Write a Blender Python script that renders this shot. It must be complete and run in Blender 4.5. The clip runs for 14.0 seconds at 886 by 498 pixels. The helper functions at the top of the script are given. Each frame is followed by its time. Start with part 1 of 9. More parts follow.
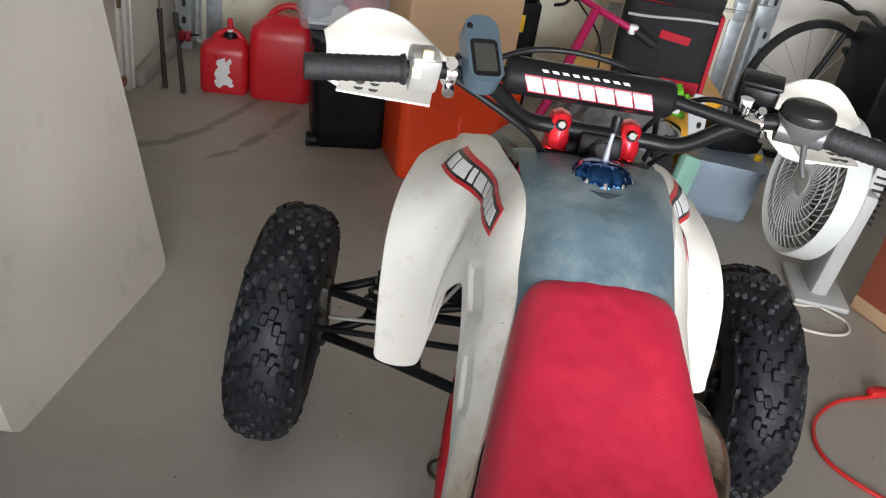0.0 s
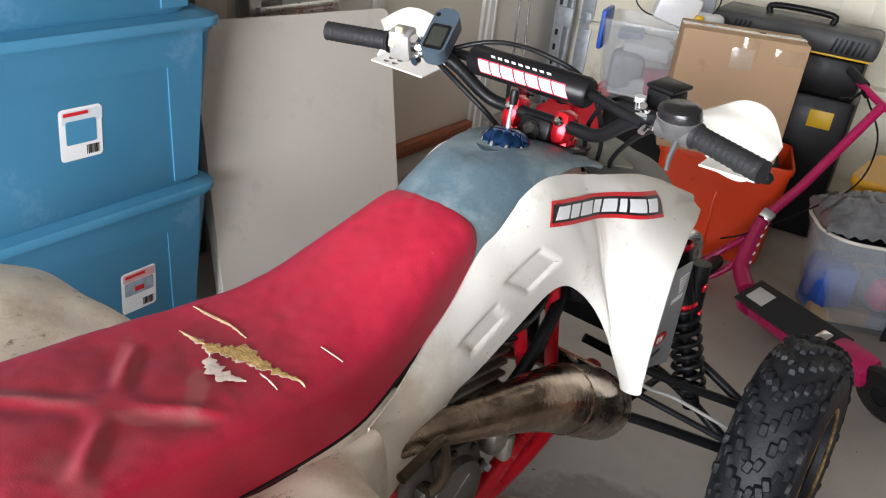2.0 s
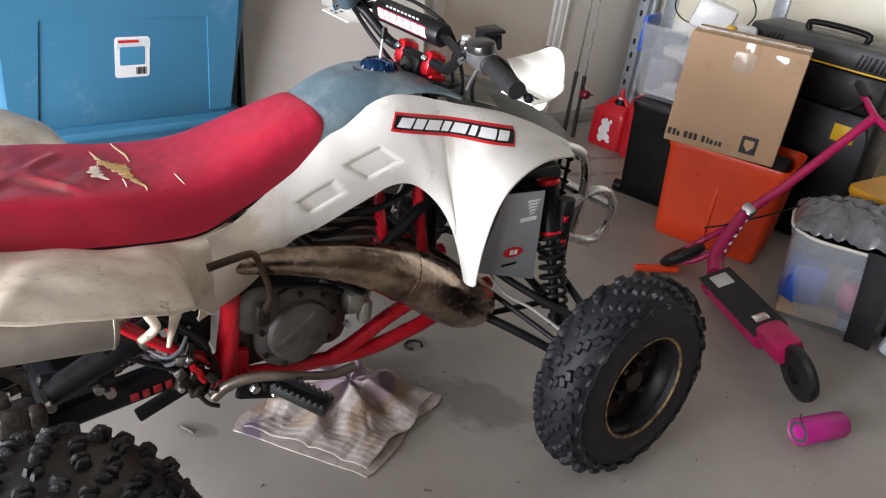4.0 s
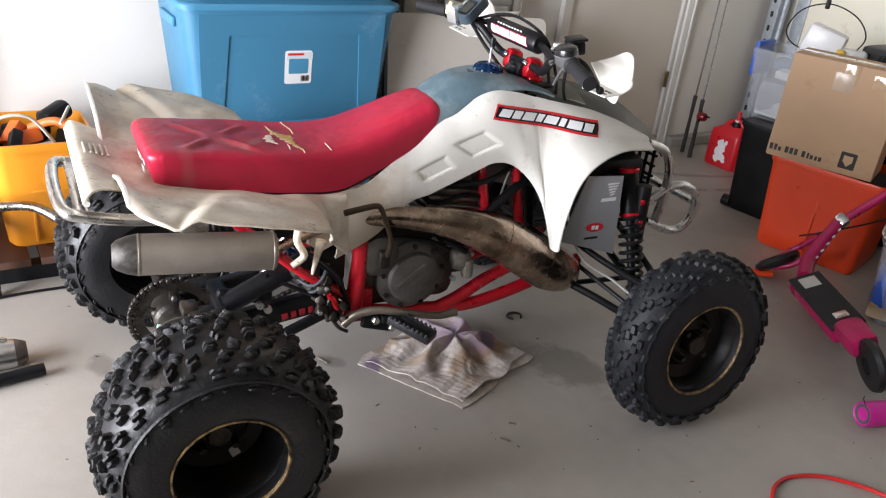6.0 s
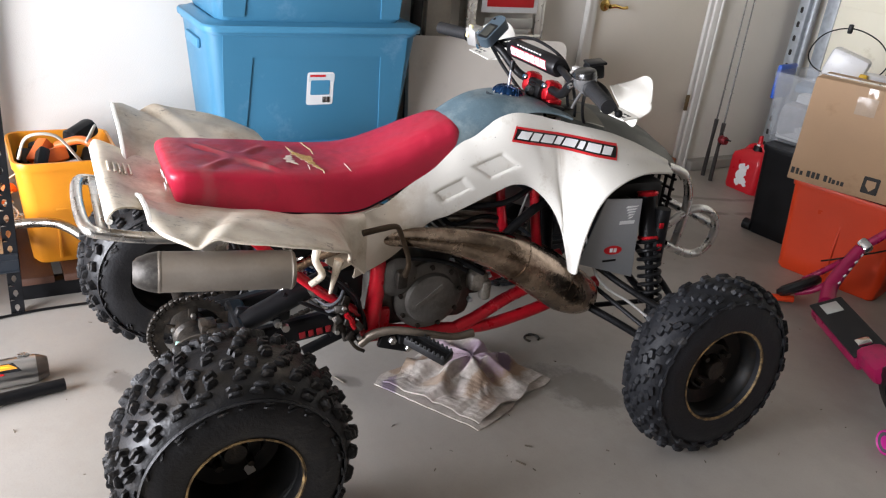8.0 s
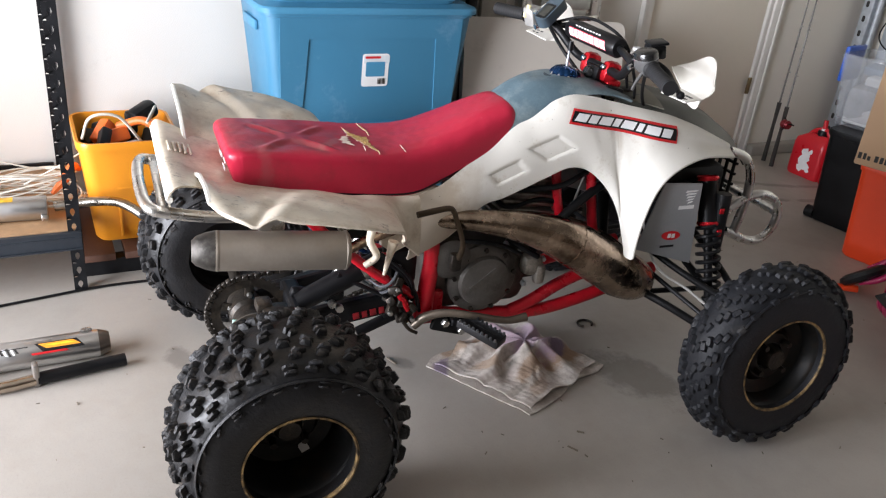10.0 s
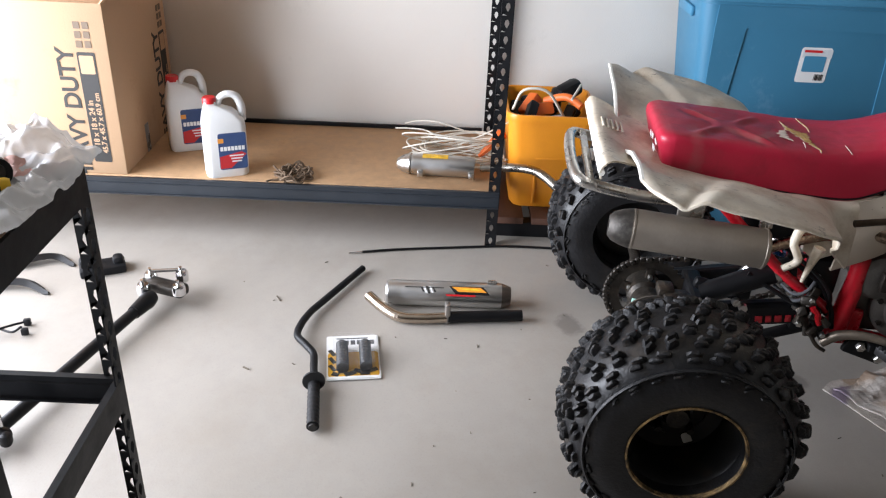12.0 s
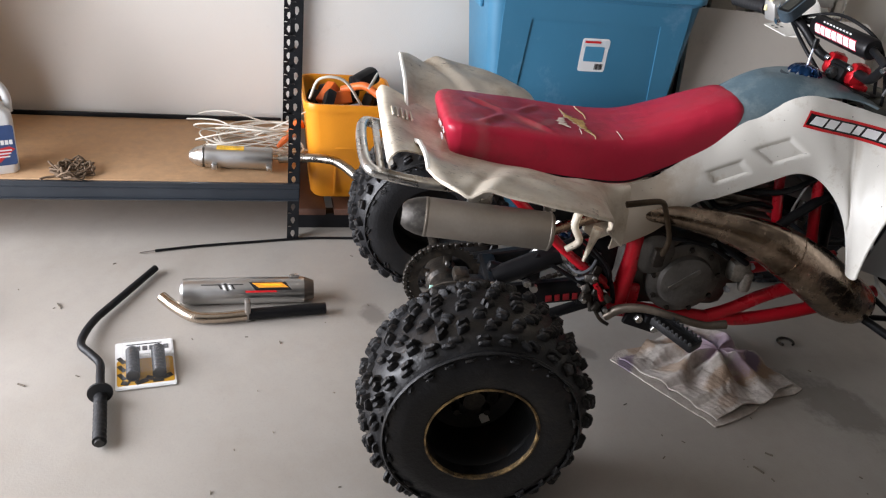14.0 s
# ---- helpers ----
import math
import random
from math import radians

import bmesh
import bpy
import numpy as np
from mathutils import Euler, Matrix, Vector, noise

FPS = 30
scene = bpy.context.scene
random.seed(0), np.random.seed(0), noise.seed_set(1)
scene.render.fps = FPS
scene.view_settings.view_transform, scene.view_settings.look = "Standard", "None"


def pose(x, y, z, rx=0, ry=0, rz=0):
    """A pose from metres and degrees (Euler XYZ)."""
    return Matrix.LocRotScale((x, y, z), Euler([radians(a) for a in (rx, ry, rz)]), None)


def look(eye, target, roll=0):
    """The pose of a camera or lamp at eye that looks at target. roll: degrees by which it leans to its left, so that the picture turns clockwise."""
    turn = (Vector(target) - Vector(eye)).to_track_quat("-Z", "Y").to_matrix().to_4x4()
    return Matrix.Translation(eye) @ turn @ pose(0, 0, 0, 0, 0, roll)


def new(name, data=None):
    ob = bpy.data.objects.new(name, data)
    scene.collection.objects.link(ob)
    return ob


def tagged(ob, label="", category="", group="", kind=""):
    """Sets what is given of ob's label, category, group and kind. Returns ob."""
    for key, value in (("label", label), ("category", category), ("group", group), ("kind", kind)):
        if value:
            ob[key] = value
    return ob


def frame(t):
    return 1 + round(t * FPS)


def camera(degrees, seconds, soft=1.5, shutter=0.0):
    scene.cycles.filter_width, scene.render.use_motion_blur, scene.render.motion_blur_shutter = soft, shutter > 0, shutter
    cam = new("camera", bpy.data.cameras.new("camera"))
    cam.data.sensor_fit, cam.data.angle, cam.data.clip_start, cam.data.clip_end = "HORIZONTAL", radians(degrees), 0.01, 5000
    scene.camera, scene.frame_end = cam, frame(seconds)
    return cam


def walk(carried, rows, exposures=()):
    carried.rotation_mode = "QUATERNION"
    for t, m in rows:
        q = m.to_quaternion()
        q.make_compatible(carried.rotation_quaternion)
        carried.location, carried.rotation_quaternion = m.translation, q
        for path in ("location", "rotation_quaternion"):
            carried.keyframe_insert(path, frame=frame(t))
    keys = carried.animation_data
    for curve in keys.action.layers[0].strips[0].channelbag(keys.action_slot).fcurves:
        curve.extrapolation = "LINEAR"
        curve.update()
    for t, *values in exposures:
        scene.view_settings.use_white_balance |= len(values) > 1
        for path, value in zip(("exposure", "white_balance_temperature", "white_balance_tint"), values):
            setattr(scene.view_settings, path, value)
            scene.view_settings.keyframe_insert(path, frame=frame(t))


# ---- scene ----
cam = camera(57.6, 14.0, 1.2)
PATH = [
    (0, (-0.1, -0.085, 1.321), (0.065, 1.638, 0.318), 9.5),
    (0.5, (0.083, -0.096, 1.292), (-0.002, 1.7, 0.416), 14.7),
    (1, (0.241, -0.118, 1.326), (-0.086, 1.649, 0.448), 11.4),
    (1.5, (0.525, -0.252, 1.333), (-0.234, 1.358, 0.421), 9.1),
    (2, (0.779, -0.235, 1.323), (-0.145, 1.291, 0.42), 7.3),
    (2.2, (0.888, -0.198, 1.325), (0.016, 1.321, 0.364), 11.1),
    (4.3, (1.645, -0.193, 1.368), (0.249, 0.946, 0.5), 6.9),
    (4.5, (1.732, -0.208, 1.382), (0.253, 0.824, 0.519), 5.4),
    (5, (1.845, -0.287, 1.401), (0.335, 0.724, 0.567), 4.9),
    (5.5, (1.881, -0.373, 1.39), (0.451, 0.712, 0.508), 6.7),
    (6, (1.931, -0.372, 1.389), (0.444, 0.644, 0.519), 6.9),
    (6.5, (1.943, -0.363, 1.397), (0.414, 0.621, 0.565), 6.6),
    (7, (1.941, -0.368, 1.396), (0.41, 0.618, 0.569), 6.8),
    (9.3, (1.927, -0.37, 1.389), (0.37, 0.56, 0.547), 6.6),
    (9.5, (1.924, -0.367, 1.397), (0.351, 0.526, 0.542), 6.1),
    (10, (1.926, -0.374, 1.383), (0.351, 0.493, 0.506), 6.0),
    (10.5, (1.927, -0.419, 1.385), (0.275, 0.271, 0.494), 5.3),
    (11, (1.925, -0.449, 1.375), (0.179, -0.092, 0.466), 3.3),
    (11.5, (1.932, -0.472, 1.368), (0.162, -0.296, 0.454), 2.9),
    (12, (1.932, -0.489, 1.364), (0.176, -0.476, 0.407), 2.6),
    (12.5, (1.933, -0.516, 1.355), (0.189, -0.605, 0.379), 2.7),
    (13, (1.933, -0.497, 1.362), (0.191, -0.529, 0.38), 3.5),
    (13.5, (1.918, -0.464, 1.362), (0.183, -0.24, 0.393), 6.1),
    (14, (1.914, -0.425, 1.364), (0.213, 0.025, 0.414), 6.9),
]
walk(cam, [(t, look(eye, target, roll)) for t, eye, target, roll in PATH],
     [(0, 0.18, 6800, 6), (0.5, 0.24, 6800, 5), (1, 0.22, 6780, 7), (2, 0.28, 6730, 8), (4.5, 0.33, 6650, 10), (6.5, 0.29, 6650, 10), (9.5, 0.22, 6650, 10), (10.5, 0.12, 6600, 10), (11.5, -0.24, 6450, 9), (12.5, -0.48, 6450, 9), (13.4, -0.60, 6550, 10), (14, -0.38, 6700, 10)])

# ---- light ----
world = bpy.data.worlds.new("sky")
scene.world = world
world.use_nodes = True
wn = world.node_tree.nodes
sky = wn.new("ShaderNodeTexSky")
sky.sky_type = "NISHITA"
sky.sun_disc = False
sky.sun_elevation, sky.sun_rotation = radians(48), radians(200)
world.node_tree.links.new(sky.outputs[0], wn["Background"].inputs[0])
wn["Background"].inputs[1].default_value = 0.12
sun = new("sun", bpy.data.lights.new("sun", "SUN"))
sun.data.energy, sun.data.angle, sun.data.color = 2.5, radians(0.6), (1.0, 0.95, 0.88)
sun.matrix_world = look((0, 0, 10), (-3.0, -8.0, 0))
DOORLIGHT = 306.0
opening_light = new("opening_light", bpy.data.lights.new("opening_light", "AREA"))
opening_light.data.shape, opening_light.data.size, opening_light.data.size_y = "RECTANGLE", 2.65, 1.85
opening_light.data.energy, opening_light.data.color = DOORLIGHT, (0.87, 0.90, 1.0)
opening_light.data.spread = radians(150)
opening_light.matrix_world = look((0.525, -2.58, 0.97), (0.525, 2.0, 1.60))

# ---- materials ----


def link(m, a, b):
    m.node_tree.links.new(a, b)


def node(m, kind, **values):
    n = m.node_tree.nodes.new(kind)
    for k, v in values.items():
        n.inputs[k].default_value = v
    return n


def tex(m, coord, scale, detail=4.0, rough=0.6):
    n = node(m, "ShaderNodeTexNoise", Scale=scale, Detail=detail, Roughness=rough)
    link(m, coord, n.inputs["Vector"])
    return n.outputs["Fac"]


def ramp(m, fac, lo, hi, a=0.0, b=1.0):
    n = node(m, "ShaderNodeMapRange", **{"From Min": lo, "From Max": hi, "To Min": a, "To Max": b})
    n.clamp = True
    link(m, fac, n.inputs["Value"])
    return n.outputs["Result"]


def mix(m, fac, a, b):
    n = m.node_tree.nodes.new("ShaderNodeMix")
    n.data_type = "RGBA"
    for sock, v in ((n.inputs[0], fac), (n.inputs[6], a), (n.inputs[7], b)):
        if isinstance(v, (tuple, float, int)):
            sock.default_value = (*v, 1.0) if isinstance(v, tuple) else v
        else:
            link(m, v, sock)
    return n.outputs[2]


def scaled(c, k):
    return tuple(min(1.0, q * k) for q in c)


def mat(name, col, rough=0.5, metal=0.0, var=0.12, scale=9.0, bump=0.08, bscale=120.0, dirt=None, amount=0.5, dscale=6.0, coat=0.0, alpha=1.0, trans=0.0, rvar=0.12, spec=0.5):
    """A painted, moulded or bare surface: colour drift at two scales, fine relief, optional dirt in patches."""
    m = bpy.data.materials.new(name)
    m.use_nodes = True
    p = m.node_tree.nodes["Principled BSDF"]
    co = m.node_tree.nodes.new("ShaderNodeTexCoord").outputs["Object"]
    big, fine = tex(m, co, scale, 5.0), tex(m, co, bscale, 3.0)
    c = mix(m, ramp(m, big, 0.3, 0.7), scaled(col, 1 - var), scaled(col, 1 + var))
    c = mix(m, ramp(m, fine, 0.35, 0.75, 0.0, 0.35), c, scaled(col, 1 - 1.6 * var))
    r = ramp(m, big, 0.3, 0.7, max(0.03, rough - rvar), min(1.0, rough + rvar))
    if dirt:
        d = ramp(m, tex(m, co, dscale, 8.0, 0.72), 0.62 - 0.25 * amount, 0.80 - 0.2 * amount)
        c = mix(m, d, c, dirt)
    link(m, c, p.inputs["Base Color"])
    link(m, r, p.inputs["Roughness"])
    p.inputs["Metallic"].default_value = metal
    p.inputs["Specular IOR Level"].default_value = spec
    p.inputs["Coat Weight"].default_value = coat
    p.inputs["Alpha"].default_value = alpha
    p.inputs["Transmission Weight"].default_value = trans
    if bump:
        b = node(m, "ShaderNodeBump", Strength=bump, Distance=0.004)
        link(m, fine, b.inputs["Height"])
        link(m, b.outputs[0], p.inputs["Normal"])
    return m


def stains(m, co, c, marks, tint):
    """Blots with ragged edges: centre, half lengths, turn, darkness."""
    wob = tex(m, co, 14.0, 6.0, 0.7)
    for (x, y), (a, b), turn, dark in marks:
        mp = node(m, "ShaderNodeMapping", Location=(x, y, 0), Rotation=(0, 0, radians(turn)), Scale=(a, b, 1))
        mp.vector_type = "TEXTURE"
        link(m, co, mp.inputs["Vector"])
        flat = node(m, "ShaderNodeVectorMath")
        flat.operation = "MULTIPLY"
        flat.inputs[1].default_value = (1, 1, 0)
        link(m, mp.outputs[0], flat.inputs[0])
        ln = node(m, "ShaderNodeVectorMath")
        ln.operation = "LENGTH"
        link(m, flat.outputs[0], ln.inputs[0])
        add = node(m, "ShaderNodeMath")
        add.operation = "ADD"
        link(m, ln.outputs["Value"], add.inputs[0])
        link(m, ramp(m, wob, 0.3, 0.7, -0.45, 0.45), add.inputs[1])
        c = mix(m, ramp(m, add.outputs[0], 0.65, 1.15, dark, 0.0), c, tint)
    return c


def floor_material():
    m = bpy.data.materials.new("garage_concrete")
    m.use_nodes = True
    p = m.node_tree.nodes["Principled BSDF"]
    co = m.node_tree.nodes.new("ShaderNodeTexCoord").outputs["Object"]
    big, mid, fine = tex(m, co, 0.9, 6.0), tex(m, co, 7.0, 8.0, 0.7), tex(m, co, 160.0, 3.0)
    c = mix(m, ramp(m, big, 0.3, 0.7), (0.332, 0.303, 0.266), (0.402, 0.373, 0.336))
    c = mix(m, ramp(m, mid, 0.45, 0.8, 0.0, 0.45), c, (0.300, 0.275, 0.246))
    c = mix(m, ramp(m, fine, 0.55, 0.8, 0.0, 0.35), c, (0.25, 0.23, 0.21))
    # oil and water marks: centre, half lengths, turn, darkness
    marks = (((0.40, 1.19), (0.17, 0.10), 30, 0.62), ((-0.12, -0.08), (0.055, 0.04), 0, 0.55), ((-1.00, 2.69), (0.13, 0.030), 32, 0.62), ((-0.87, 2.82), (0.13, 0.026), 55, 0.62), ((-0.77, 3.03), (0.17, 0.022), 66, 0.55), ((-0.69, 3.26), (0.14, 0.020), 70, 0.5),
             ((-0.70, 2.70), (0.08, 0.016), 45, 0.62), ((-0.62, 2.86), (0.12, 0.024), 68, 0.62), ((-0.54, 3.09), (0.14, 0.024), 72, 0.6), ((-1.03, 2.46), (0.11, 0.055), 70, 0.6), ((0.1, 0.52), (0.05, 0.025), 40, 0.5), ((0.75, -0.3), (0.5, 0.3), 0, 0.10))
    c = mix(m, ramp(m, tex(m, co, 2.6, 7.0, 0.68), 0.48, 0.72, 0.0, 0.40), c, (0.285, 0.245, 0.198))
    c = stains(m, co, c, marks, (0.13, 0.115, 0.10))
    link(m, c, p.inputs["Base Color"])
    link(m, ramp(m, mid, 0.3, 0.75, 0.42, 0.62), p.inputs["Roughness"])
    b = node(m, "ShaderNodeBump", Strength=0.12, Distance=0.003)
    link(m, fine, b.inputs["Height"])
    link(m, b.outputs[0], p.inputs["Normal"])
    return m


CONCRETE = floor_material()
WALL = mat("painted_wall", (0.745, 0.71, 0.655), 0.75, var=0.03, scale=1.5, bump=0.25, bscale=260, dirt=(0.60, 0.56, 0.50), amount=0.15, dscale=2.0)
# ceiling out of view, set dark to hold down bounced light
CEIL = mat("dim_ceiling", (0.24, 0.225, 0.20), 0.8, var=0.03, scale=1.5, bump=0.2, bscale=200)
# dark tone for the unseen right wall, so it returns little light
DIMWALL = mat("dark_side_wall", (0.13, 0.10, 0.07), 0.7, var=0.2, scale=4, bump=0.1)
TRIM = mat("white_trim", (0.82, 0.80, 0.76), 0.45, var=0.03, bump=0.03)
DOORPAINT = mat("door_paint", (0.84, 0.785, 0.69), 0.5, var=0.03, scale=2, bump=0.05, bscale=90)
CREAM = mat("cream_steel", (0.90, 0.855, 0.70), 0.45, var=0.03, scale=2, bump=0.15, bscale=220, dirt=(0.62, 0.55, 0.40), amount=0.15)
GALV = mat("galvanised_steel", (0.50, 0.54, 0.58), 0.45, 0.45, var=0.2, scale=30, bump=0.05)
BRASS = mat("brass", (0.72, 0.50, 0.16), 0.22, 1.0, var=0.1)
REDWOOD = mat("stained_wood", (0.38, 0.12, 0.055), 0.45, var=0.3, scale=14, bump=0.15)
BLUEBIN = mat("blue_plastic", (0.048, 0.194, 0.322), 0.42, var=0.06, scale=3, bump=0.12, bscale=300, dirt=(0.16, 0.31, 0.46), amount=0.15, dscale=4)
BLUELID = mat("blue_lid_plastic", (0.060, 0.236, 0.388), 0.40, var=0.06, scale=3, bump=0.1, bscale=300)
ORANGE = mat("orange_plastic", (0.82, 0.30, 0.02), 0.40, var=0.08, scale=4, bump=0.08, bscale=250)
REDORANGE = mat("red_orange_plastic", (0.76, 0.060, 0.012), 0.38, var=0.08, scale=4, bump=0.08, bscale=250)
TABLETOP = mat("white_table_plastic", (0.56, 0.515, 0.46), 0.5, var=0.05, scale=2.5, bump=0.25, bscale=380, dirt=(0.42, 0.39, 0.35), amount=0.25)
BLACKSTEEL = mat("black_painted_steel", (0.009, 0.0095, 0.011), 0.46, 0.0, var=0.3, scale=20, bump=0.06, spec=0.22)
BEAM = mat("dark_blue_steel", (0.021, 0.026, 0.033), 0.38, 0.0, var=0.15, scale=6, bump=0.04)
BOARD = mat("particle_board", (0.47, 0.29, 0.155), 0.7, var=0.14, scale=30, bump=0.2, bscale=300, dirt=(0.34, 0.20, 0.10), amount=0.2, dscale=7)
CARD = mat("cardboard", (0.49, 0.315, 0.185), 0.75, var=0.06, scale=3, bump=0.12, bscale=150, dirt=(0.36, 0.22, 0.12), amount=0.15)
INK = mat("black_ink", (0.02, 0.018, 0.016), 0.6, var=0.2)
WHITEPAPER = mat("white_paper", (0.78, 0.78, 0.77), 0.6, var=0.03)
RUBBER = mat("tyre_rubber", (0.0095, 0.0095, 0.0105), 0.42, var=0.35, scale=12, bump=0.35, bscale=110, dirt=(0.034, 0.027, 0.021), amount=0.30, dscale=7, spec=0.35)
FRUBBER = mat("front_tyre_rubber", (0.011, 0.0118, 0.0145), 0.56, var=0.3, scale=14, bump=0.3, bscale=140, dirt=(0.05, 0.045, 0.04), amount=0.15, dscale=14, spec=0.3)
RIMBLACK = mat("black_rim_paint", (0.0075, 0.0075, 0.0075), 0.42, 0.0, spec=0.25, var=0.3, scale=15, dirt=(0.030, 0.019, 0.010), amount=0.3, dscale=10)
RIMEDGE = mat("worn_rim_edge", (0.40, 0.26, 0.11), 0.55, 0.4, var=0.6, scale=40, bump=0.4, dirt=(0.025, 0.018, 0.012), amount=0.90, dscale=32)


def seat_material():
    """Red vinyl: grimy over the tail, dust and highlight painted pale on the pleats, scuffed."""
    m = mat("red_vinyl", (0.455, 0.012, 0.041), 0.44, var=0.14, scale=6, bump=0.12, bscale=420)
    p = m.node_tree.nodes["Principled BSDF"]
    co = m.node_tree.nodes.new("ShaderNodeTexCoord").outputs["Object"]
    old = p.inputs["Base Color"].links[0].from_socket
    c = stains(m, co, old, (((0.0, 0.08), (0.14, 0.18), 0, 0.40), ((0.03, 0.26), (0.11, 0.08), 0, 0.28)), (0.175, 0.018, 0.026))
    # pale streaks along the pleats: dust and ridge highlights in one tint
    c = stains(m, co, c, (((0.07, 0.13), (0.05, 0.012), 48, 0.24), ((0.05, 0.19), (0.06, 0.012), -40, 0.24), ((-0.04, 0.05), (0.06, 0.012), 40, 0.22), ((-0.05, 0.16), (0.05, 0.010), -42, 0.20), ((0.09, 0.02), (0.05, 0.02), 0, 0.16)), (0.40, 0.21, 0.19))
    fl = node(m, "ShaderNodeTexNoise", Scale=90.0, Detail=6.0, Roughness=0.75)
    mp = node(m, "ShaderNodeMapping", Scale=(0.35, 1.0, 1.0))
    link(m, co, mp.inputs["Vector"])
    link(m, mp.outputs[0], fl.inputs["Vector"])
    c = mix(m, ramp(m, fl.outputs["Fac"], 0.66, 0.74, 0.0, 0.55), c, (0.50, 0.20, 0.19))
    c = mix(m, ramp(m, tex(m, co, 11.0, 8.0, 0.7), 0.52, 0.72, 0.0, 0.25), c, (0.50, 0.04, 0.075))
    link(m, c, p.inputs["Base Color"])
    return m


def dirty_plastic():
    """Off-white plastic with brown dust, dark smears and specks."""
    m = mat("dirty_white_plastic", (0.67, 0.60, 0.49), 0.46, var=0.12, scale=7, bump=0.10, bscale=260, dirt=(0.45, 0.36, 0.255), amount=0.60, dscale=8)
    p = m.node_tree.nodes["Principled BSDF"]
    co = m.node_tree.nodes.new("ShaderNodeTexCoord").outputs["Object"]
    c = p.inputs["Base Color"].links[0].from_socket
    mp = node(m, "ShaderNodeMapping", Scale=(1.0, 0.62, 1.0))
    link(m, co, mp.inputs["Vector"])
    area = ramp(m, tex(m, co, 9.0, 3.0), 0.49, 0.60)
    streak = ramp(m, tex(m, mp.outputs[0], 60.0, 8.0, 0.8), 0.55, 0.64, 0.0, 0.85)
    both = node(m, "ShaderNodeMath")
    both.operation = "MULTIPLY"
    link(m, area, both.inputs[0])
    link(m, streak, both.inputs[1])
    c = mix(m, both.outputs[0], c, (0.075, 0.055, 0.04))
    c = mix(m, ramp(m, tex(m, co, 150.0, 3.0), 0.72, 0.77, 0.0, 0.6), c, (0.13, 0.09, 0.06))
    link(m, c, p.inputs["Base Color"])
    return m


SEATRED = seat_material()
FOAM = mat("yellow_foam", (0.50, 0.32, 0.115), 0.9, var=0.3, scale=60, bump=0.5, bscale=180)
FOAMPALE = mat("torn_vinyl_backing", (0.66, 0.55, 0.47), 0.8, var=0.2, scale=60, bump=0.4)
TANKBLUE = mat("faded_blue_tank_plastic", (0.085, 0.135, 0.165), 0.48, var=0.28, scale=7, bump=0.08, bscale=300, dirt=(0.21, 0.262, 0.275), amount=0.60, dscale=5.5)
FENDER = mat("white_fender_plastic", (0.75, 0.725, 0.665), 0.38, var=0.04, scale=5, bump=0.05, bscale=250, dirt=(0.52, 0.47, 0.39), amount=0.12, dscale=14)
REARFENDER = dirty_plastic()


def nicked(m):
    """Sparse dark nicks and faint brown rub marks."""
    p = m.node_tree.nodes["Principled BSDF"]
    co = m.node_tree.nodes.new("ShaderNodeTexCoord").outputs["Object"]
    c = p.inputs["Base Color"].links[0].from_socket
    c = mix(m, ramp(m, tex(m, co, 16.0, 7.0, 0.75), 0.60, 0.74, 0.0, 0.45), c, (0.45, 0.36, 0.25))
    c = stains(m, co, c, [((sx, y), (a, b), turn, k) for sx in (0.155, -0.155) for y, a, b, turn, k in ((0.42, 0.06, 0.085, 0, 0.75), (0.50, 0.04, 0.06, 0, 0.40), (0.93, 0.02, 0.012, 20, 0.30))], (0.43, 0.345, 0.25))
    c = mix(m, ramp(m, tex(m, co, 95.0, 2.0), 0.745, 0.765, 0.0, 0.8), c, (0.10, 0.08, 0.06))
    link(m, c, p.inputs["Base Color"])


nicked(FENDER)
NOSE = mat("dark_grey_plastic", (0.085, 0.088, 0.078), 0.5, var=0.25, scale=10, bump=0.12, dirt=(0.15, 0.145, 0.12), amount=0.35)
FRAMERED = mat("red_frame_paint", (0.54, 0.008, 0.020), 0.32, var=0.15, scale=12, bump=0.04, dirt=(0.12, 0.02, 0.018), amount=0.22, dscale=20)
BLACK = mat("black_plastic", (0.0072, 0.0072, 0.0080), 0.40, var=0.25, scale=15, bump=0.08, spec=0.20)
GRIP = mat("grip_rubber", (0.014, 0.014, 0.015), 0.6, var=0.2, scale=40, bump=0.3, bscale=300, spec=0.3)
ALU = mat("brushed_aluminium", (0.62, 0.61, 0.59), 0.30, 1.0, var=0.12, scale=18, bump=0.05)
SILENCER = mat("dull_aluminium_silencer", (0.175, 0.150, 0.122), 0.48, 0.5, var=0.12, scale=10, bump=0.08, dirt=(0.16, 0.13, 0.10), amount=0.30, dscale=14)
PIPE = mat("scratched_nickel_pipe", (0.37, 0.285, 0.215), 0.25, 1.0, var=0.42, scale=14, bump=0.22, bscale=80, dirt=(0.085, 0.050, 0.030), amount=0.50, dscale=11)
ENGINE = mat("grey_engine_casting", (0.130, 0.120, 0.108), 0.44, 0.5, var=0.3, scale=14, bump=0.25, bscale=160, dirt=(0.035, 0.028, 0.02), amount=0.4)
GREASE = mat("greasy_metal", (0.030, 0.025, 0.020), 0.45, 0.5, var=0.5, scale=30, bump=0.4, bscale=120, dirt=(0.085, 0.062, 0.042), amount=0.35, dscale=24)
CHROME = mat("polished_metal", (0.75, 0.75, 0.76), 0.12, 1.0, var=0.08)
STICKBLACK = mat("black_sticker", (0.010, 0.010, 0.011), 0.30, var=0.1)
STICKRED = mat("red_sticker", (0.60, 0.02, 0.025), 0.35, var=0.08)
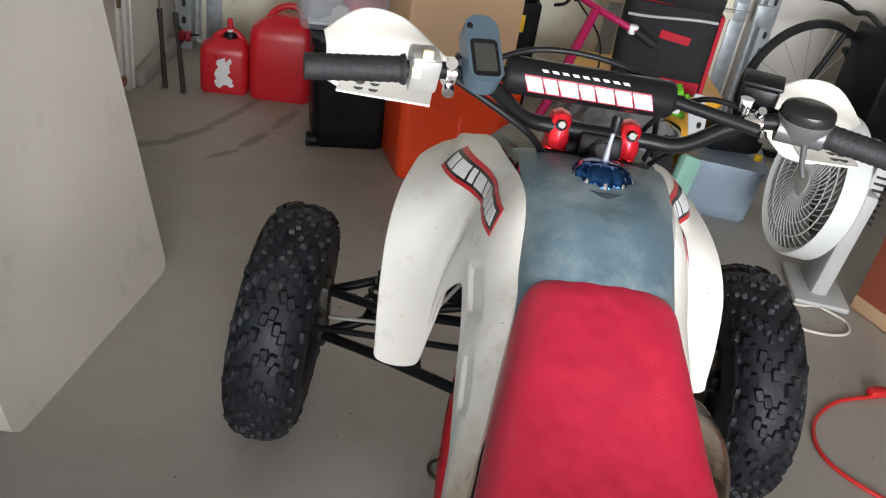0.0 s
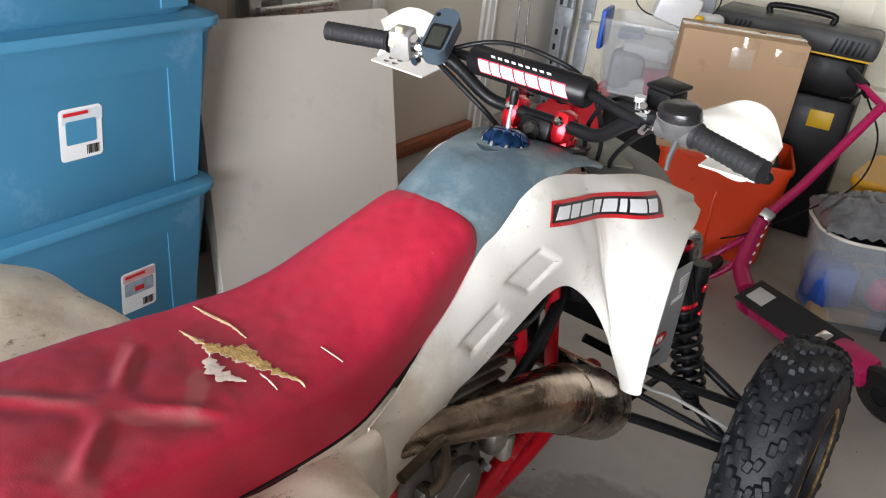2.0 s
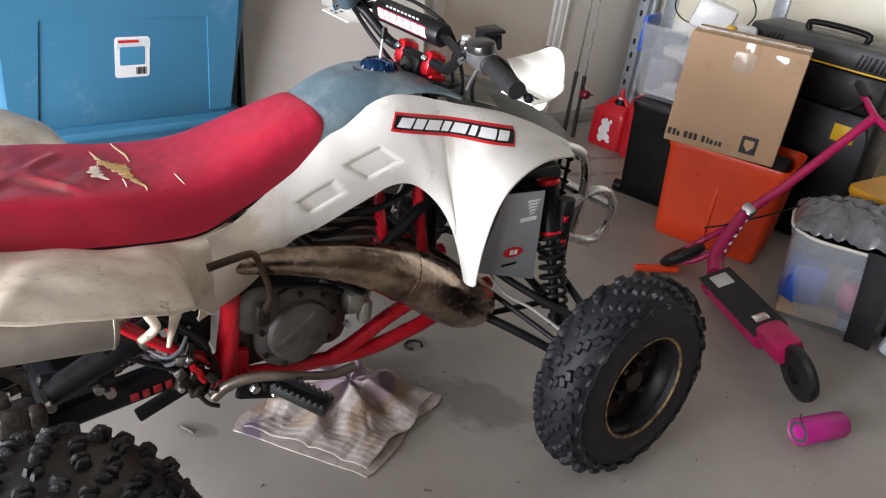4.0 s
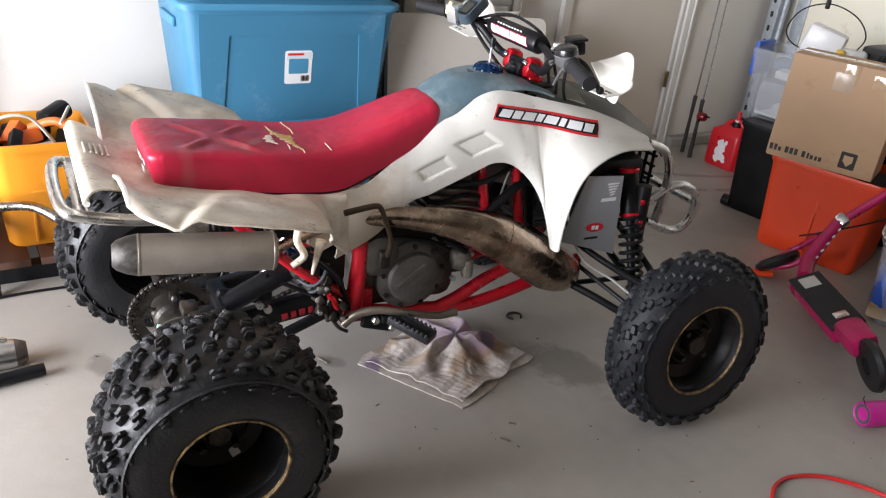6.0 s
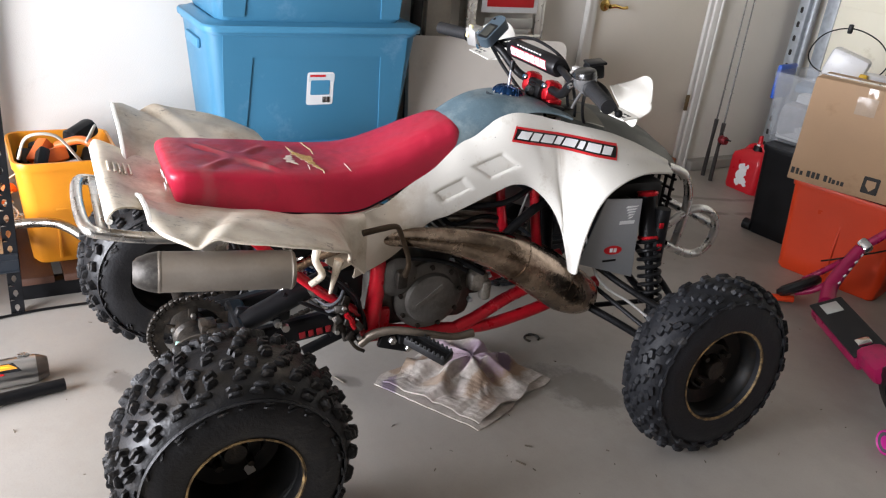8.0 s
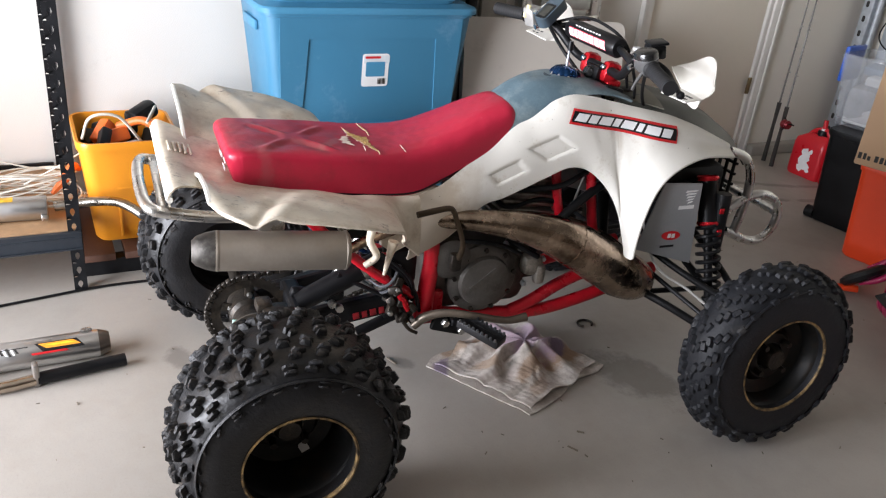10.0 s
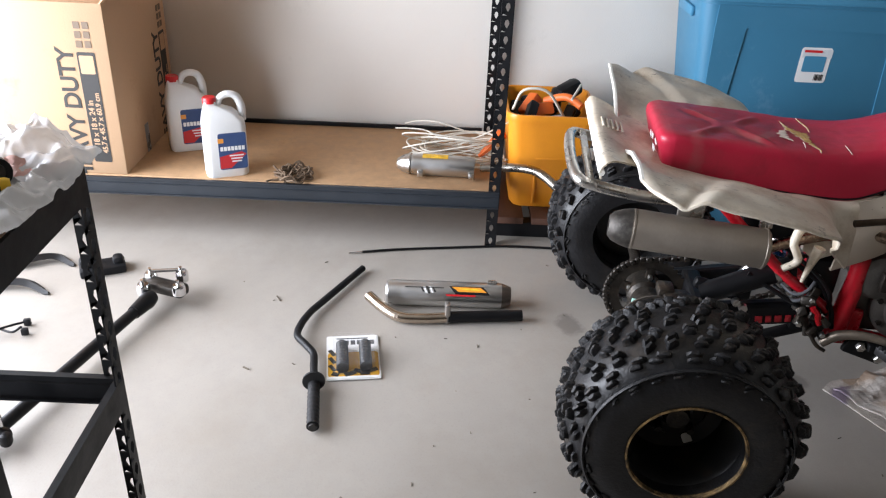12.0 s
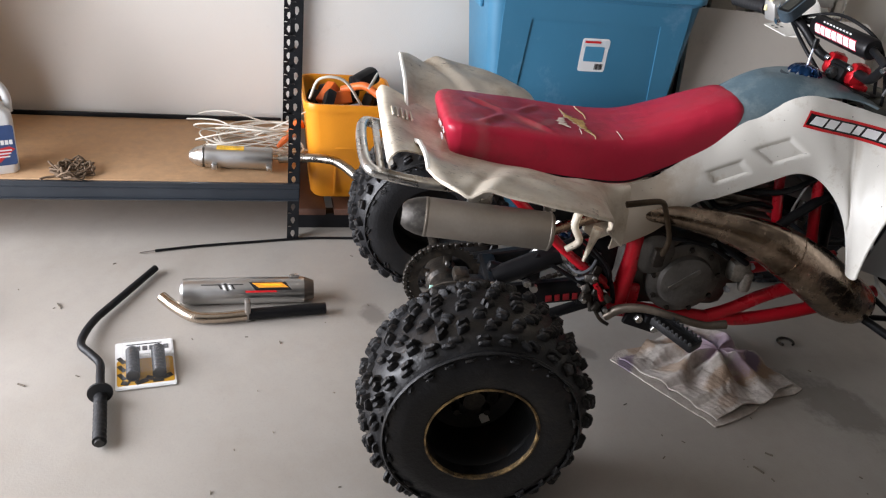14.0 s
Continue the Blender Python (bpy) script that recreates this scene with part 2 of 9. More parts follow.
STICKWHITE = mat("white_sticker", (0.78, 0.78, 0.78), 0.35, var=0.05)
SILVER = mat("silver_sticker_panel", (0.36, 0.37, 0.38), 0.40, 0.35, var=0.06, scale=4, bump=0.05)
REDANOD = mat("red_anodised", (0.60, 0.012, 0.022), 0.26, 0.6, var=0.1)
BLUEANOD = mat("blue_anodised", (0.016, 0.060, 0.17), 0.10, 0.9, var=0.15)
GPSGREY = mat("blue_grey_plastic", (0.048, 0.072, 0.092), 0.45, var=0.06)
SCREEN = mat("lcd_screen", (0.030, 0.032, 0.027), 0.15, var=0.05, bump=0.0)
PINK = mat("pink_paint", (0.40, 0.008, 0.085), 0.34, var=0.10, dirt=(0.16, 0.01, 0.045), amount=0.3, dscale=14)
REDCAN = mat("red_can_plastic", (0.56, 0.012, 0.022), 0.36, var=0.08, bump=0.06)
CLEAR = mat("clear_bin_plastic", (0.55, 0.58, 0.62), 0.16, var=0.05, bump=0.08, alpha=0.26)
FILM = mat("clear_film", (0.95, 0.95, 0.95), 0.10, var=0.03, bump=0.35, bscale=55, alpha=0.64)
FABRIC = mat("black_fabric", (0.011, 0.011, 0.0125), 0.85, var=0.2, scale=30, bump=0.4, bscale=500)
FABRICRED = mat("red_fabric", (0.42, 0.012, 0.03), 0.85, var=0.15, bump=0.4, bscale=500)
GREYBIN = mat("grey_blue_plastic", (0.25, 0.31, 0.38), 0.45, var=0.06, bump=0.06)
FANWHITE = mat("white_fan_plastic", (0.62, 0.63, 0.62), 0.45, var=0.05, bump=0.05)
FANGREY = mat("grey_fan_plastic", (0.40, 0.40, 0.39), 0.5, var=0.06, bump=0.05)
TREADTAPE = mat("black_grip_tape", (0.02, 0.02, 0.021), 0.9, var=0.2, bump=0.5, bscale=500)
YELLOW = mat("yellow_plastic", (0.78, 0.48, 0.02), 0.42, var=0.08)
BLUEPL = mat("bright_blue_plastic", (0.02, 0.10, 0.50), 0.42, var=0.08)
GREEN = mat("lime_green_plastic", (0.16, 0.52, 0.03), 0.42, var=0.1)
TEAL = mat("pale_green_film", (0.30, 0.55, 0.45), 0.35, var=0.15)
JUG = mat("white_jug_plastic", (0.75, 0.75, 0.74), 0.36, var=0.03, bump=0.04)
LABELBLUE = mat("dark_blue_label", (0.035, 0.07, 0.18), 0.4, var=0.12)
LABELRED = mat("red_label", (0.52, 0.025, 0.03), 0.4, var=0.1)
ROPE = mat("tan_rope", (0.15, 0.10, 0.062), 0.85, var=0.3, scale=60, bump=0.5)
CABLE = mat("off_white_cable", (0.62, 0.58, 0.50), 0.5, var=0.06)
REDCORD = mat("red_cord", (0.55, 0.02, 0.02), 0.45, var=0.06)
GREYTRIM = mat("concrete_curb", (0.36, 0.34, 0.31), 0.75, var=0.1, bump=0.3)

# ---- mesh tools ----


def part(name, bm, material, parent=None, label="", smooth=True, **tags):
    """Links a bmesh as one mesh object, under a thing or part if given."""
    me = bpy.data.meshes.new(name)
    bmesh.ops.recalc_face_normals(bm, faces=bm.faces)
    bm.to_mesh(me)
    bm.free()
    for mm in material if isinstance(material, (list, tuple)) else (material,):
        me.materials.append(mm)
    if smooth:
        me.polygons.foreach_set("use_smooth", [True] * len(me.polygons))
        me.set_sharp_from_angle(angle=radians(38))
    ob = new(name, me)
    if parent:
        ob.parent = parent
    return tagged(ob, label, **tags)


def thing(name, m, label, category, group="", kind=""):
    ob = new(name)
    ob.empty_display_size = 0.1
    ob.matrix_world = m
    return tagged(ob, label, category, group, kind)


def box(bm, c, s, bevel=0.004, turn=None, seg=2, taper=1.0):
    """A bevelled block; taper widens its top."""
    r = bmesh.ops.create_cube(bm, size=1.0)
    vs = r["verts"]
    for v in vs:
        k = taper if v.co.z > 0 else 1.0
        v.co = Vector((v.co.x * s[0] * k, v.co.y * s[1] * k, v.co.z * s[2]))
    es = list({e for v in vs for e in v.link_edges})
    if bevel > 0:
        g = bmesh.ops.bevel(bm, geom=vs + es, offset=min(bevel, min(s) * 0.45), segments=seg, affect="EDGES", profile=0.5)
        vs = list({v for f in g["faces"] for v in f.verts} | {v for v in vs if v.is_valid})
    m = Matrix.Translation(c) @ (turn.to_4x4() if turn else Matrix())
    done = set()
    for v in vs:
        if v.is_valid and v not in done:
            v.co = m @ v.co
            done.add(v)
    return bm


def boxes(*items, bevel=0.004):
    bm = bmesh.new()
    for it in items:
        box(bm, it[0], it[1], it[2] if len(it) > 2 else bevel, it[3] if len(it) > 3 else None)
    return bm


def rot(rx=0, ry=0, rz=0):
    return Euler((radians(rx), radians(ry), radians(rz))).to_matrix()


def spline(pts, n=6):
    """A smooth line through the points."""
    p = [Vector(q) for q in pts]
    if len(p) < 3:
        return p
    p = [p[0] * 2 - p[1]] + p + [p[-1] * 2 - p[-2]]
    out = []
    for i in range(1, len(p) - 2):
        for k in range(n):
            t = k / n
            a, b, c, d = p[i - 1:i + 3]
            out.append(0.5 * (2 * b + (c - a) * t + (2 * a - 5 * b + 4 * c - d) * t * t + (3 * b - a - 3 * c + d) * t ** 3))
    return out + [p[-2]]


def rings(bm, rows, closed=True, caps=True):
    """Skins rows of points."""
    vs = [[bm.verts.new(q) for q in row] for row in rows]
    n = len(vs[0])
    for a, b in zip(vs, vs[1:]):
        for i in range(n if closed else n - 1):
            j = (i + 1) % n
            try:
                bm.faces.new((a[i], a[j], b[j], b[i]))
            except ValueError:
                pass
    if caps and closed:
        for row in (vs[0], vs[-1]):
            try:
                bm.faces.new(row)
            except ValueError:
                pass
    return bm


def tube(bm, pts, radius, n=10, smooth=6, caps=True):
    """A bent tube; radius is one number or one for each point."""
    rad = radius if isinstance(radius, (list, tuple)) else [radius] * len(pts)
    line = spline(pts, smooth) if smooth else [Vector(q) for q in pts]
    rr = []
    for i in range(len(line)):
        u = i / (len(line) - 1) * (len(rad) - 1)
        k = min(int(u), len(rad) - 2) if len(rad) > 1 else 0
        rr.append(rad[k] + (rad[min(k + 1, len(rad) - 1)] - rad[k]) * (u - k))
    up = Vector((0, 0, 1))
    rows = []
    prev = None
    for i, q in enumerate(line):
        d = (line[min(i + 1, len(line) - 1)] - line[max(i - 1, 0)]).normalized()
        if prev is None:
            s = d.cross(up if abs(d.z) < 0.95 else Vector((1, 0, 0))).normalized()
        else:
            s = (prev - d * prev.dot(d)).normalized()
        prev = s
        t = d.cross(s)
        rows.append([q + (s * math.cos(2 * math.pi * k / n) + t * math.sin(2 * math.pi * k / n)) * rr[i] for k in range(n)])
    return rings(bm, rows, True, caps)


def tubes(*items, n=10, smooth=6):
    bm = bmesh.new()
    for pts, r in items:
        tube(bm, pts, r, n, smooth)
    return bm


def lathe(bm, profile, m=None, n=32, closed=False, caps=True):
    """Turns (radius, height) pairs about z, then places the result."""
    rows = [[Vector((r * math.cos(2 * math.pi * k / n), r * math.sin(2 * math.pi * k / n), h)) for k in range(n)] for r, h in profile]
    if closed:
        rows.append(rows[0])
    if m:
        rows = [[m @ q for q in row] for row in rows]
    return rings(bm, rows, True, caps and not closed)


def sheet(bm, f, nu, nv, thick=0.003):
    """A thin curved sheet; f(u, v) gives its outer face."""
    pts = [[Vector(f(i / nu, j / nv)) for j in range(nv + 1)] for i in range(nu + 1)]
    inner = []
    for i in range(nu + 1):
        row = []
        for j in range(nv + 1):
            a = pts[min(i + 1, nu)][j] - pts[max(i - 1, 0)][j]
            b = pts[i][min(j + 1, nv)] - pts[i][max(j - 1, 0)]
            nn = a.cross(b)
            row.append(pts[i][j] - nn.normalized() * thick if nn.length > 1e-9 else pts[i][j].copy())
        inner.append(row)
    A = [[bm.verts.new(q) for q in r] for r in pts]
    B = [[bm.verts.new(q) for q in r] for r in inner]
    for i in range(nu):
        for j in range(nv):
            bm.faces.new((A[i][j], A[i + 1][j], A[i + 1][j + 1], A[i][j + 1]))
            bm.faces.new((B[i][j], B[i][j + 1], B[i + 1][j + 1], B[i + 1][j]))
    edge = [(i, 0) for i in range(nu)] + [(nu, j) for j in range(nv)] + [(i, nv) for i in range(nu, 0, -1)] + [(0, j) for j in range(nv, 0, -1)]
    for p, q in zip(edge, edge[1:] + edge[:1]):
        bm.faces.new((A[p[0]][p[1]], B[p[0]][p[1]], B[q[0]][q[1]], A[q[0]][q[1]]))
    return bm


def lerp(table, u):
    """Smoothly reads a table of equal-length rows at u in 0..1."""
    n = len(table)
    x = u * (n - 1)
    i = max(0, min(int(x), n - 2))
    t = x - i
    get = lambda k: np.array(table[max(0, min(k, n - 1))], float)
    a, b, c, d = get(i - 1), get(i), get(i + 1), get(i + 2)
    return 0.5 * (2 * b + (c - a) * t + (2 * a - 5 * b + 4 * c - d) * t * t + (3 * b - a - 3 * c + d) * t ** 3)


def outline(bm, pts, m, depth):
    """A flat shape of the given outline, extruded by depth along its own z."""
    top = [bm.verts.new(m @ Vector((x, y, depth))) for x, y in pts]
    low = [bm.verts.new(m @ Vector((x, y, 0))) for x, y in pts]
    bm.faces.new(top)
    bm.faces.new(low[::-1])
    n = len(pts)
    for i in range(n):
        j = (i + 1) % n
        bm.faces.new((low[i], low[j], top[j], top[i]))
    return bm


def rounded(w, h, r, n=5):
    """Corner-rounded rectangle outline about the origin."""
    out = []
    for cx, cy, a in ((w / 2 - r, h / 2 - r, 0), (-w / 2 + r, h / 2 - r, 90), (-w / 2 + r, -h / 2 + r, 180), (w / 2 - r, -h / 2 + r, 270)):
        for k in range(n + 1):
            t = radians(a + 90 * k / n)
            out.append((cx + r * math.cos(t), cy + r * math.sin(t)))
    return out


def text(body, size, m, material, parent, name="lettering", label="", depth=0.0006):
    """Raised print in the built-in font."""
    cu = bpy.data.curves.new(name, "FONT")
    cu.body, cu.size, cu.extrude, cu.offset = body, size, depth, size * 0.022
    cu.align_x, cu.align_y = "CENTER", "CENTER"
    tmp = bpy.data.objects.new(name, cu)
    me = bpy.data.meshes.new_from_object(tmp)
    bpy.data.objects.remove(tmp)
    me.materials.append(material)
    ob = new(name, me)
    ob.parent = parent
    ob.matrix_local = m
    return tagged(ob, label)


def structure(name, bm, material, label, category, smooth=False):
    return part(name, bm, material, None, label, smooth, category=category, kind="structure")


def frame_m(o, x, y):
    """A pose at o whose x and y axes run along the given directions."""
    x = Vector(x).normalized()
    z = x.cross(Vector(y)).normalized()
    y = z.cross(x)
    m = Matrix((x, y, z)).transposed().to_4x4()
    m.translation = o
    return m

# ---- the garage ----


XL, YF, YB, XR, HZ = -1.22, 3.95, -2.6, 5.2, 2.6
structure("floor", boxes(((2.0, 0.6, -0.06), (6.8, 7.2, 0.12)), bevel=0), CONCRETE, "smooth grey-beige concrete garage floor with faint oil marks", "floor")
structure("ground", boxes(((0, 0, -0.10), (120, 120, 0.04)), bevel=0), GREYTRIM, "pale concrete driveway and ground outside the garage", "ground")
# unseen ceiling closes the room; its dark tone cuts the fill light
structure("ceiling", boxes(((2.0, 0.675, HZ + 0.05), (6.7, 6.9, 0.1)), bevel=0), CEIL, "plain dark garage ceiling out of view, toned down to limit bounce", "ceiling")
DY0, DY1, DH = 2.36, 3.19, 2.08
structure("wall_left", boxes(((XL - 0.07, (YB - 0.14 + DY0) / 2, HZ / 2), (0.14, DY0 - YB + 0.14, HZ)), ((XL - 0.07, (DY1 + YF + 0.14) / 2, HZ / 2), (0.14, YF + 0.14 - DY1, HZ)),
                             ((XL - 0.07, (DY0 + DY1) / 2, (HZ + DH) / 2), (0.14, DY1 - DY0, HZ - DH)), bevel=0), WALL, "off-white painted garage wall with soft texture", "wall")
GX0, GX1, GH = -1.08, 1.60, 2.15
structure("wall_front", boxes((((XL + GX0) / 2, YF + 0.07, HZ / 2), (GX0 - XL, 0.14, HZ)), (((GX1 + XR) / 2, YF + 0.07, HZ / 2), (XR - GX1, 0.14, HZ)),
                              (((GX0 + GX1) / 2, YF + 0.07, (HZ + GH) / 2), (GX1 - GX0, 0.14, HZ - GH)), bevel=0), WALL, "off-white wall around the closed garage door", "wall")
structure("wall_back", boxes((((XL - 0.85) / 2, YB - 0.07, HZ / 2), (-0.85 - XL, 0.14, HZ)), (((1.9 + XR) / 2, YB - 0.07, HZ / 2), (XR - 1.9, 0.14, HZ)),
                             ((0.525, YB - 0.07, (HZ + 2.2) / 2), (2.75, 0.14, HZ - 2.2)), bevel=0), WALL, "off-white wall with a wide open garage doorway", "wall")
# added wall out of view, dark to keep the right-hand sides in shade
structure("wall_right", boxes(((XR + 0.07, (YB + YF) / 2, HZ / 2), (0.14, YF - YB + 0.28, HZ)), bevel=0), DIMWALL, "added dark side wall out of view that absorbs bounced light", "wall")


def inner_door():
    d = thing("door_1", pose(XL, 0, 0), "off-white flush house door with a brass lever handle", "door", kind="structure")
    w = DY1 - DY0
    part("door_leaf", boxes(((-0.035, (DY0 + DY1) / 2, 0.075 + (DH - 0.1) / 2), (0.04, w - 0.05, DH - 0.1), 0.003)), DOORPAINT, d)
    for y, ww in ((DY0 - 0.03, 0.062), (DY1 + 0.03, 0.062)):
        part("casing", boxes(((0.010, y, DH / 2 + 0.02), (0.018, ww, DH + 0.08), 0.005), ((0.016, y + (0.018 if y > 3 else -0.018), DH / 2 + 0.02), (0.022, 0.018, DH + 0.08), 0.005)), TRIM, d)
    part("casing", boxes(((0.010, (DY0 + DY1) / 2, DH + 0.03), (0.018, w + 0.0, 0.06), 0.005)), TRIM, d)
    for y in (DY0 + 0.012, DY1 - 0.012):
        part("jamb", boxes(((-0.05, y, DH / 2), (0.10, 0.022, DH), 0.002)), TRIM, d)
    part("threshold", boxes(((-0.012, (DY0 + DY1) / 2, 0.055), (0.06, w - 0.046, 0.035), 0.006), ((-0.02, (DY0 + DY1) / 2, 0.02), (0.03, w - 0.046, 0.036), 0.003)), REDWOOD, d, "stained red-brown wooden threshold")
    for z in (0.40, 1.75):
        part("hinge", boxes(((0.004, DY1 - 0.035, z), (0.012, 0.022, 0.09), 0.003)), mat("old_hinge", (0.25, 0.19, 0.11), 0.4, 0.8), d, "worn bronze hinge")
    h = part("handle_plate", lathe(bmesh.new(), [(0.0, 0.0), (0.028, 0.0), (0.030, 0.004), (0.024, 0.010), (0.012, 0.014), (0.011, 0.045), (0.0, 0.045)], frame_m((-0.014, 2.435, 0.915), (0, 1, 0), (0, 0, 1)), 24), BRASS, d, "brass rose plate")
    part("lever", tubes(([(0.03, 2.435, 0.915), (0.032, 2.47, 0.918), (0.033, 2.51, 0.910), (0.032, 2.545, 0.912)], [0.011, 0.009, 0.007, 0.008])), BRASS, h)


inner_door()


def garage_door():
    d = thing("garage_door", pose(0, YF, 0), "closed cream sectional steel garage door with galvanised hardware", "garage door", kind="structure")
    n, hh = 4, GH / 4
    for i in range(n):
        z = hh * i
        bm = boxes((((GX0 + GX1) / 2, -0.0, z + hh / 2), (GX1 - GX0 - 0.01, 0.04, hh - 0.006), 0.006))
        for k in range(4):
            cx = GX0 + (GX1 - GX0) * (k + 0.5) / 4
            box(bm, (cx, -0.021, z + hh / 2), ((GX1 - GX0) / 4 - 0.14, 0.006, hh - 0.16), 0.003)
        part("door_panel", bm, CREAM, d)
    for x in (GX0 + 0.06, -0.40, 0.92, GX1 - 0.06):
        for i in range(n):
            part("stile", boxes(((x, -0.030, hh * (i + 0.5)), (0.075, 0.014, hh - 0.03), 0.003)), GALV, d, "galvanised steel stile")
        for i in range(1, n):
            part("hinge", boxes(((x, -0.043, hh * i), (0.06, 0.012, 0.09), 0.003), ((x, -0.052, hh * i), (0.065, 0.014, 0.014), 0.006)), GALV, d)
    part("strut", boxes((((GX0 + GX1) / 2, -0.055, hh * 1.0 - 0.03), (GX1 - GX0 - 0.2, 0.035, 0.012), 0.003), (((GX0 + GX1) / 2, -0.072, hh * 1.0 - 0.02), (GX1 - GX0 - 0.2, 0.004, 0.03), 0.001)), CREAM, d)


garage_door()


def door_track(x, side):
    """Slotted upright angle that carries the door rail."""
    t = thing("door_track", pose(x, YF - 0.02, 0), "galvanised slotted steel garage door track", "door track", "garage door tracks")
    bm = boxes(((0, -0.05, 1.1), (0.004, 0.10, 2.2), 0.001), ((side * 0.03, -0.10, 1.1), (0.06, 0.004, 2.2), 0.001))
    part("upright", bm, GALV, t)
    bm = bmesh.new()
    for i in range(26):
        outline(bm, rounded(0.018, 0.034, 0.008), frame_m((side * 0.032, -0.1025, 0.06 + i * 0.08), (1, 0, 0), (0, 0, 1)), 0.0012)
    part("slot", bm, INK, t, "dark slots", kind="stuff")
    part("rail", tubes(([(-side * 0.025, -0.075, 0.05), (-side * 0.025, -0.075, 2.15)], 0.014), smooth=0), GALV, t)
    for z in (0.55, 1.45):
        part("bracket", boxes(((-side * 0.01, -0.115, z), (0.09, 0.022, 0.10), 0.003)), GALV, t)
    return t


door_track(GX0 - 0.03, -1)
door_track(GX1 + 0.03, 1)
structure("baseboard", boxes(((XL + 0.008, (YB + DY0 - 0.06) / 2, 0.045), (0.014, DY0 - 0.062 - YB, 0.09), 0.003)), TRIM, "white painted baseboard along the wall", "baseboard")
structure("curb", boxes(((XL + 0.03, (DY1 + 0.065 + YF - 0.14) / 2, 0.03), (0.06, YF - 0.14 - DY1 - 0.065, 0.06), 0.008)), GREYTRIM, "rough concrete stem wall at the floor", "curb")

# ---- the quad ----
quad = thing("quad_bike", pose(0.123, 0.064, 0, 0, 0, -4.5), "old white sport quad bike with red frame and torn red seat", "quad bike")


KNOB = mat("knob_rubber", (0.0105, 0.0105, 0.0115), 0.50, var=0.5, scale=25, bump=0.7, bscale=140, dirt=(0.055, 0.046, 0.038), amount=0.40, dscale=38, spec=0.30)


def wheel(x, y, R, W, rim, side, rear):
    """Wheel with axle along x; side is the outer side."""
    axis = frame_m((x, y, R), (0, 0, 1), (0, -1, 0)) if side > 0 else frame_m((x, y, R), (0, 0, -1), (0, -1, 0))
    if not rear:
        # the tops lean in
        axis = Matrix.Translation((x, y, R)) @ Matrix.Rotation(radians(-4.0 * side), 4, "Y") @ Matrix.Translation((-x, -y, -R)) @ axis
    # local z of axis is the outward direction
    half = W / 2
    dish = 0.03 if rear else 0.005
    prof = [(rim * 0.98, half * 0.80), (rim * 1.06, half * 0.86), (rim * 1.07, half * 0.80), (rim * 0.99, half * 0.70), (rim * 0.90, half * 0.55), (rim * 0.86, -dish + 0.012), (rim * 0.62, -dish), (rim * 0.50, -dish + 0.018), (rim * 0.30, -dish + 0.018),
            (rim * 0.30, -dish - 0.02), (rim * 0.84, -dish - 0.016), (rim * 0.90, -half * 0.6), (rim * 1.06, -half * 0.84), (rim * 0.98, -half * 0.84), (rim * 0.95, -half * 0.6)]
    w = part("wheel", lathe(bmesh.new(), prof, axis, 48, caps=False), RIMBLACK, quad, "black steel wheel with worn rim edge")
    part("rim_edge", lathe(bmesh.new(), [(rim * 0.955, half * 0.90), (rim * 0.975, half * 0.960), (rim * 1.008, half * 0.952), (rim * 0.98, half * 0.86)], axis, 48, True), RIMEDGE, w, "rusty worn rim lip")
    hub = part("hub", lathe(bmesh.new(), [(0.0, -dish + 0.045), (rim * 0.20, -dish + 0.045), (rim * 0.24, -dish + 0.03), (rim * 0.27, -dish - 0.02), (0, -dish - 0.02)], axis, 24), GREASE, w, "greasy wheel hub")
    for k in range(4):
        a = math.pi / 4 + k * math.pi / 2
        part("wheel_nut", lathe(bmesh.new(), [(0.0, -dish + 0.042), (0.008, -dish + 0.042), (0.010, -dish + 0.015), (0, -dish + 0.015)], axis @ Matrix.Translation((rim * 0.40 * math.cos(a), rim * 0.40 * math.sin(a), 0)), 6), GREASE, hub)
    if rear:
        # three pale flat patches in the dish of each rear wheel
        for a, kr in ((1.75, 0.66), (0.3, 0.60), (3.6, 0.74)):
            part("dish_patch", outline(bmesh.new(), rounded(0.034, 0.02, 0.009), axis @ Matrix.Rotation(a, 4, "Z") @ Matrix.Translation((rim * kr, 0, -dish + 0.008)), 0.002), STICKWHITE, w, "pale patch in the wheel dish")
    # tyre
    rc, p = rim * 1.03, 3.0 if rear else 2.7
    prof = []
    n = 22
    for k in range(n + 1):
        t = -1 + 2 * k / n
        s = math.copysign(abs(math.sin(t * math.pi / 2)) ** 0.85, t)
        r = rc + (R - 0.012 - rc) * (max(0.0, 1 - abs(s) ** p)) ** (1 / p)
        prof.append((r, s * half))
    prof = [(rim * 0.97, -half * 0.80), (rim * 1.0, -half * 0.93)] + prof[1:-1] + [(rim * 1.0, half * 0.93), (rim * 0.97, half * 0.80)]
    tyre = part("tyre", lathe(bmesh.new(), prof, axis, 64, True), RUBBER if rear else FRUBBER, w, "black knobbly tyre with dried dirt" if rear else "black block-tread tyre")
    # raised ring on the sidewall
    for sgn in (1, -1):
        part("sidewall_ring", lathe(bmesh.new(), [(R * 0.803, sgn * half * 0.925), (R * 0.815, sgn * half * 0.945), (R * 0.827, sgn * half * 0.915), (R * 0.815, sgn * half * 0.85)], axis, 64, True), RUBBER if rear else FRUBBER, tyre)
    bm = bmesh.new()
    rng = random.Random(int(1000 * (x + 3 * y)))

    def surf(s):
        return rc + (R - 0.012 - rc) * (max(0.0, 1 - abs(s) ** p)) ** (1 / p)

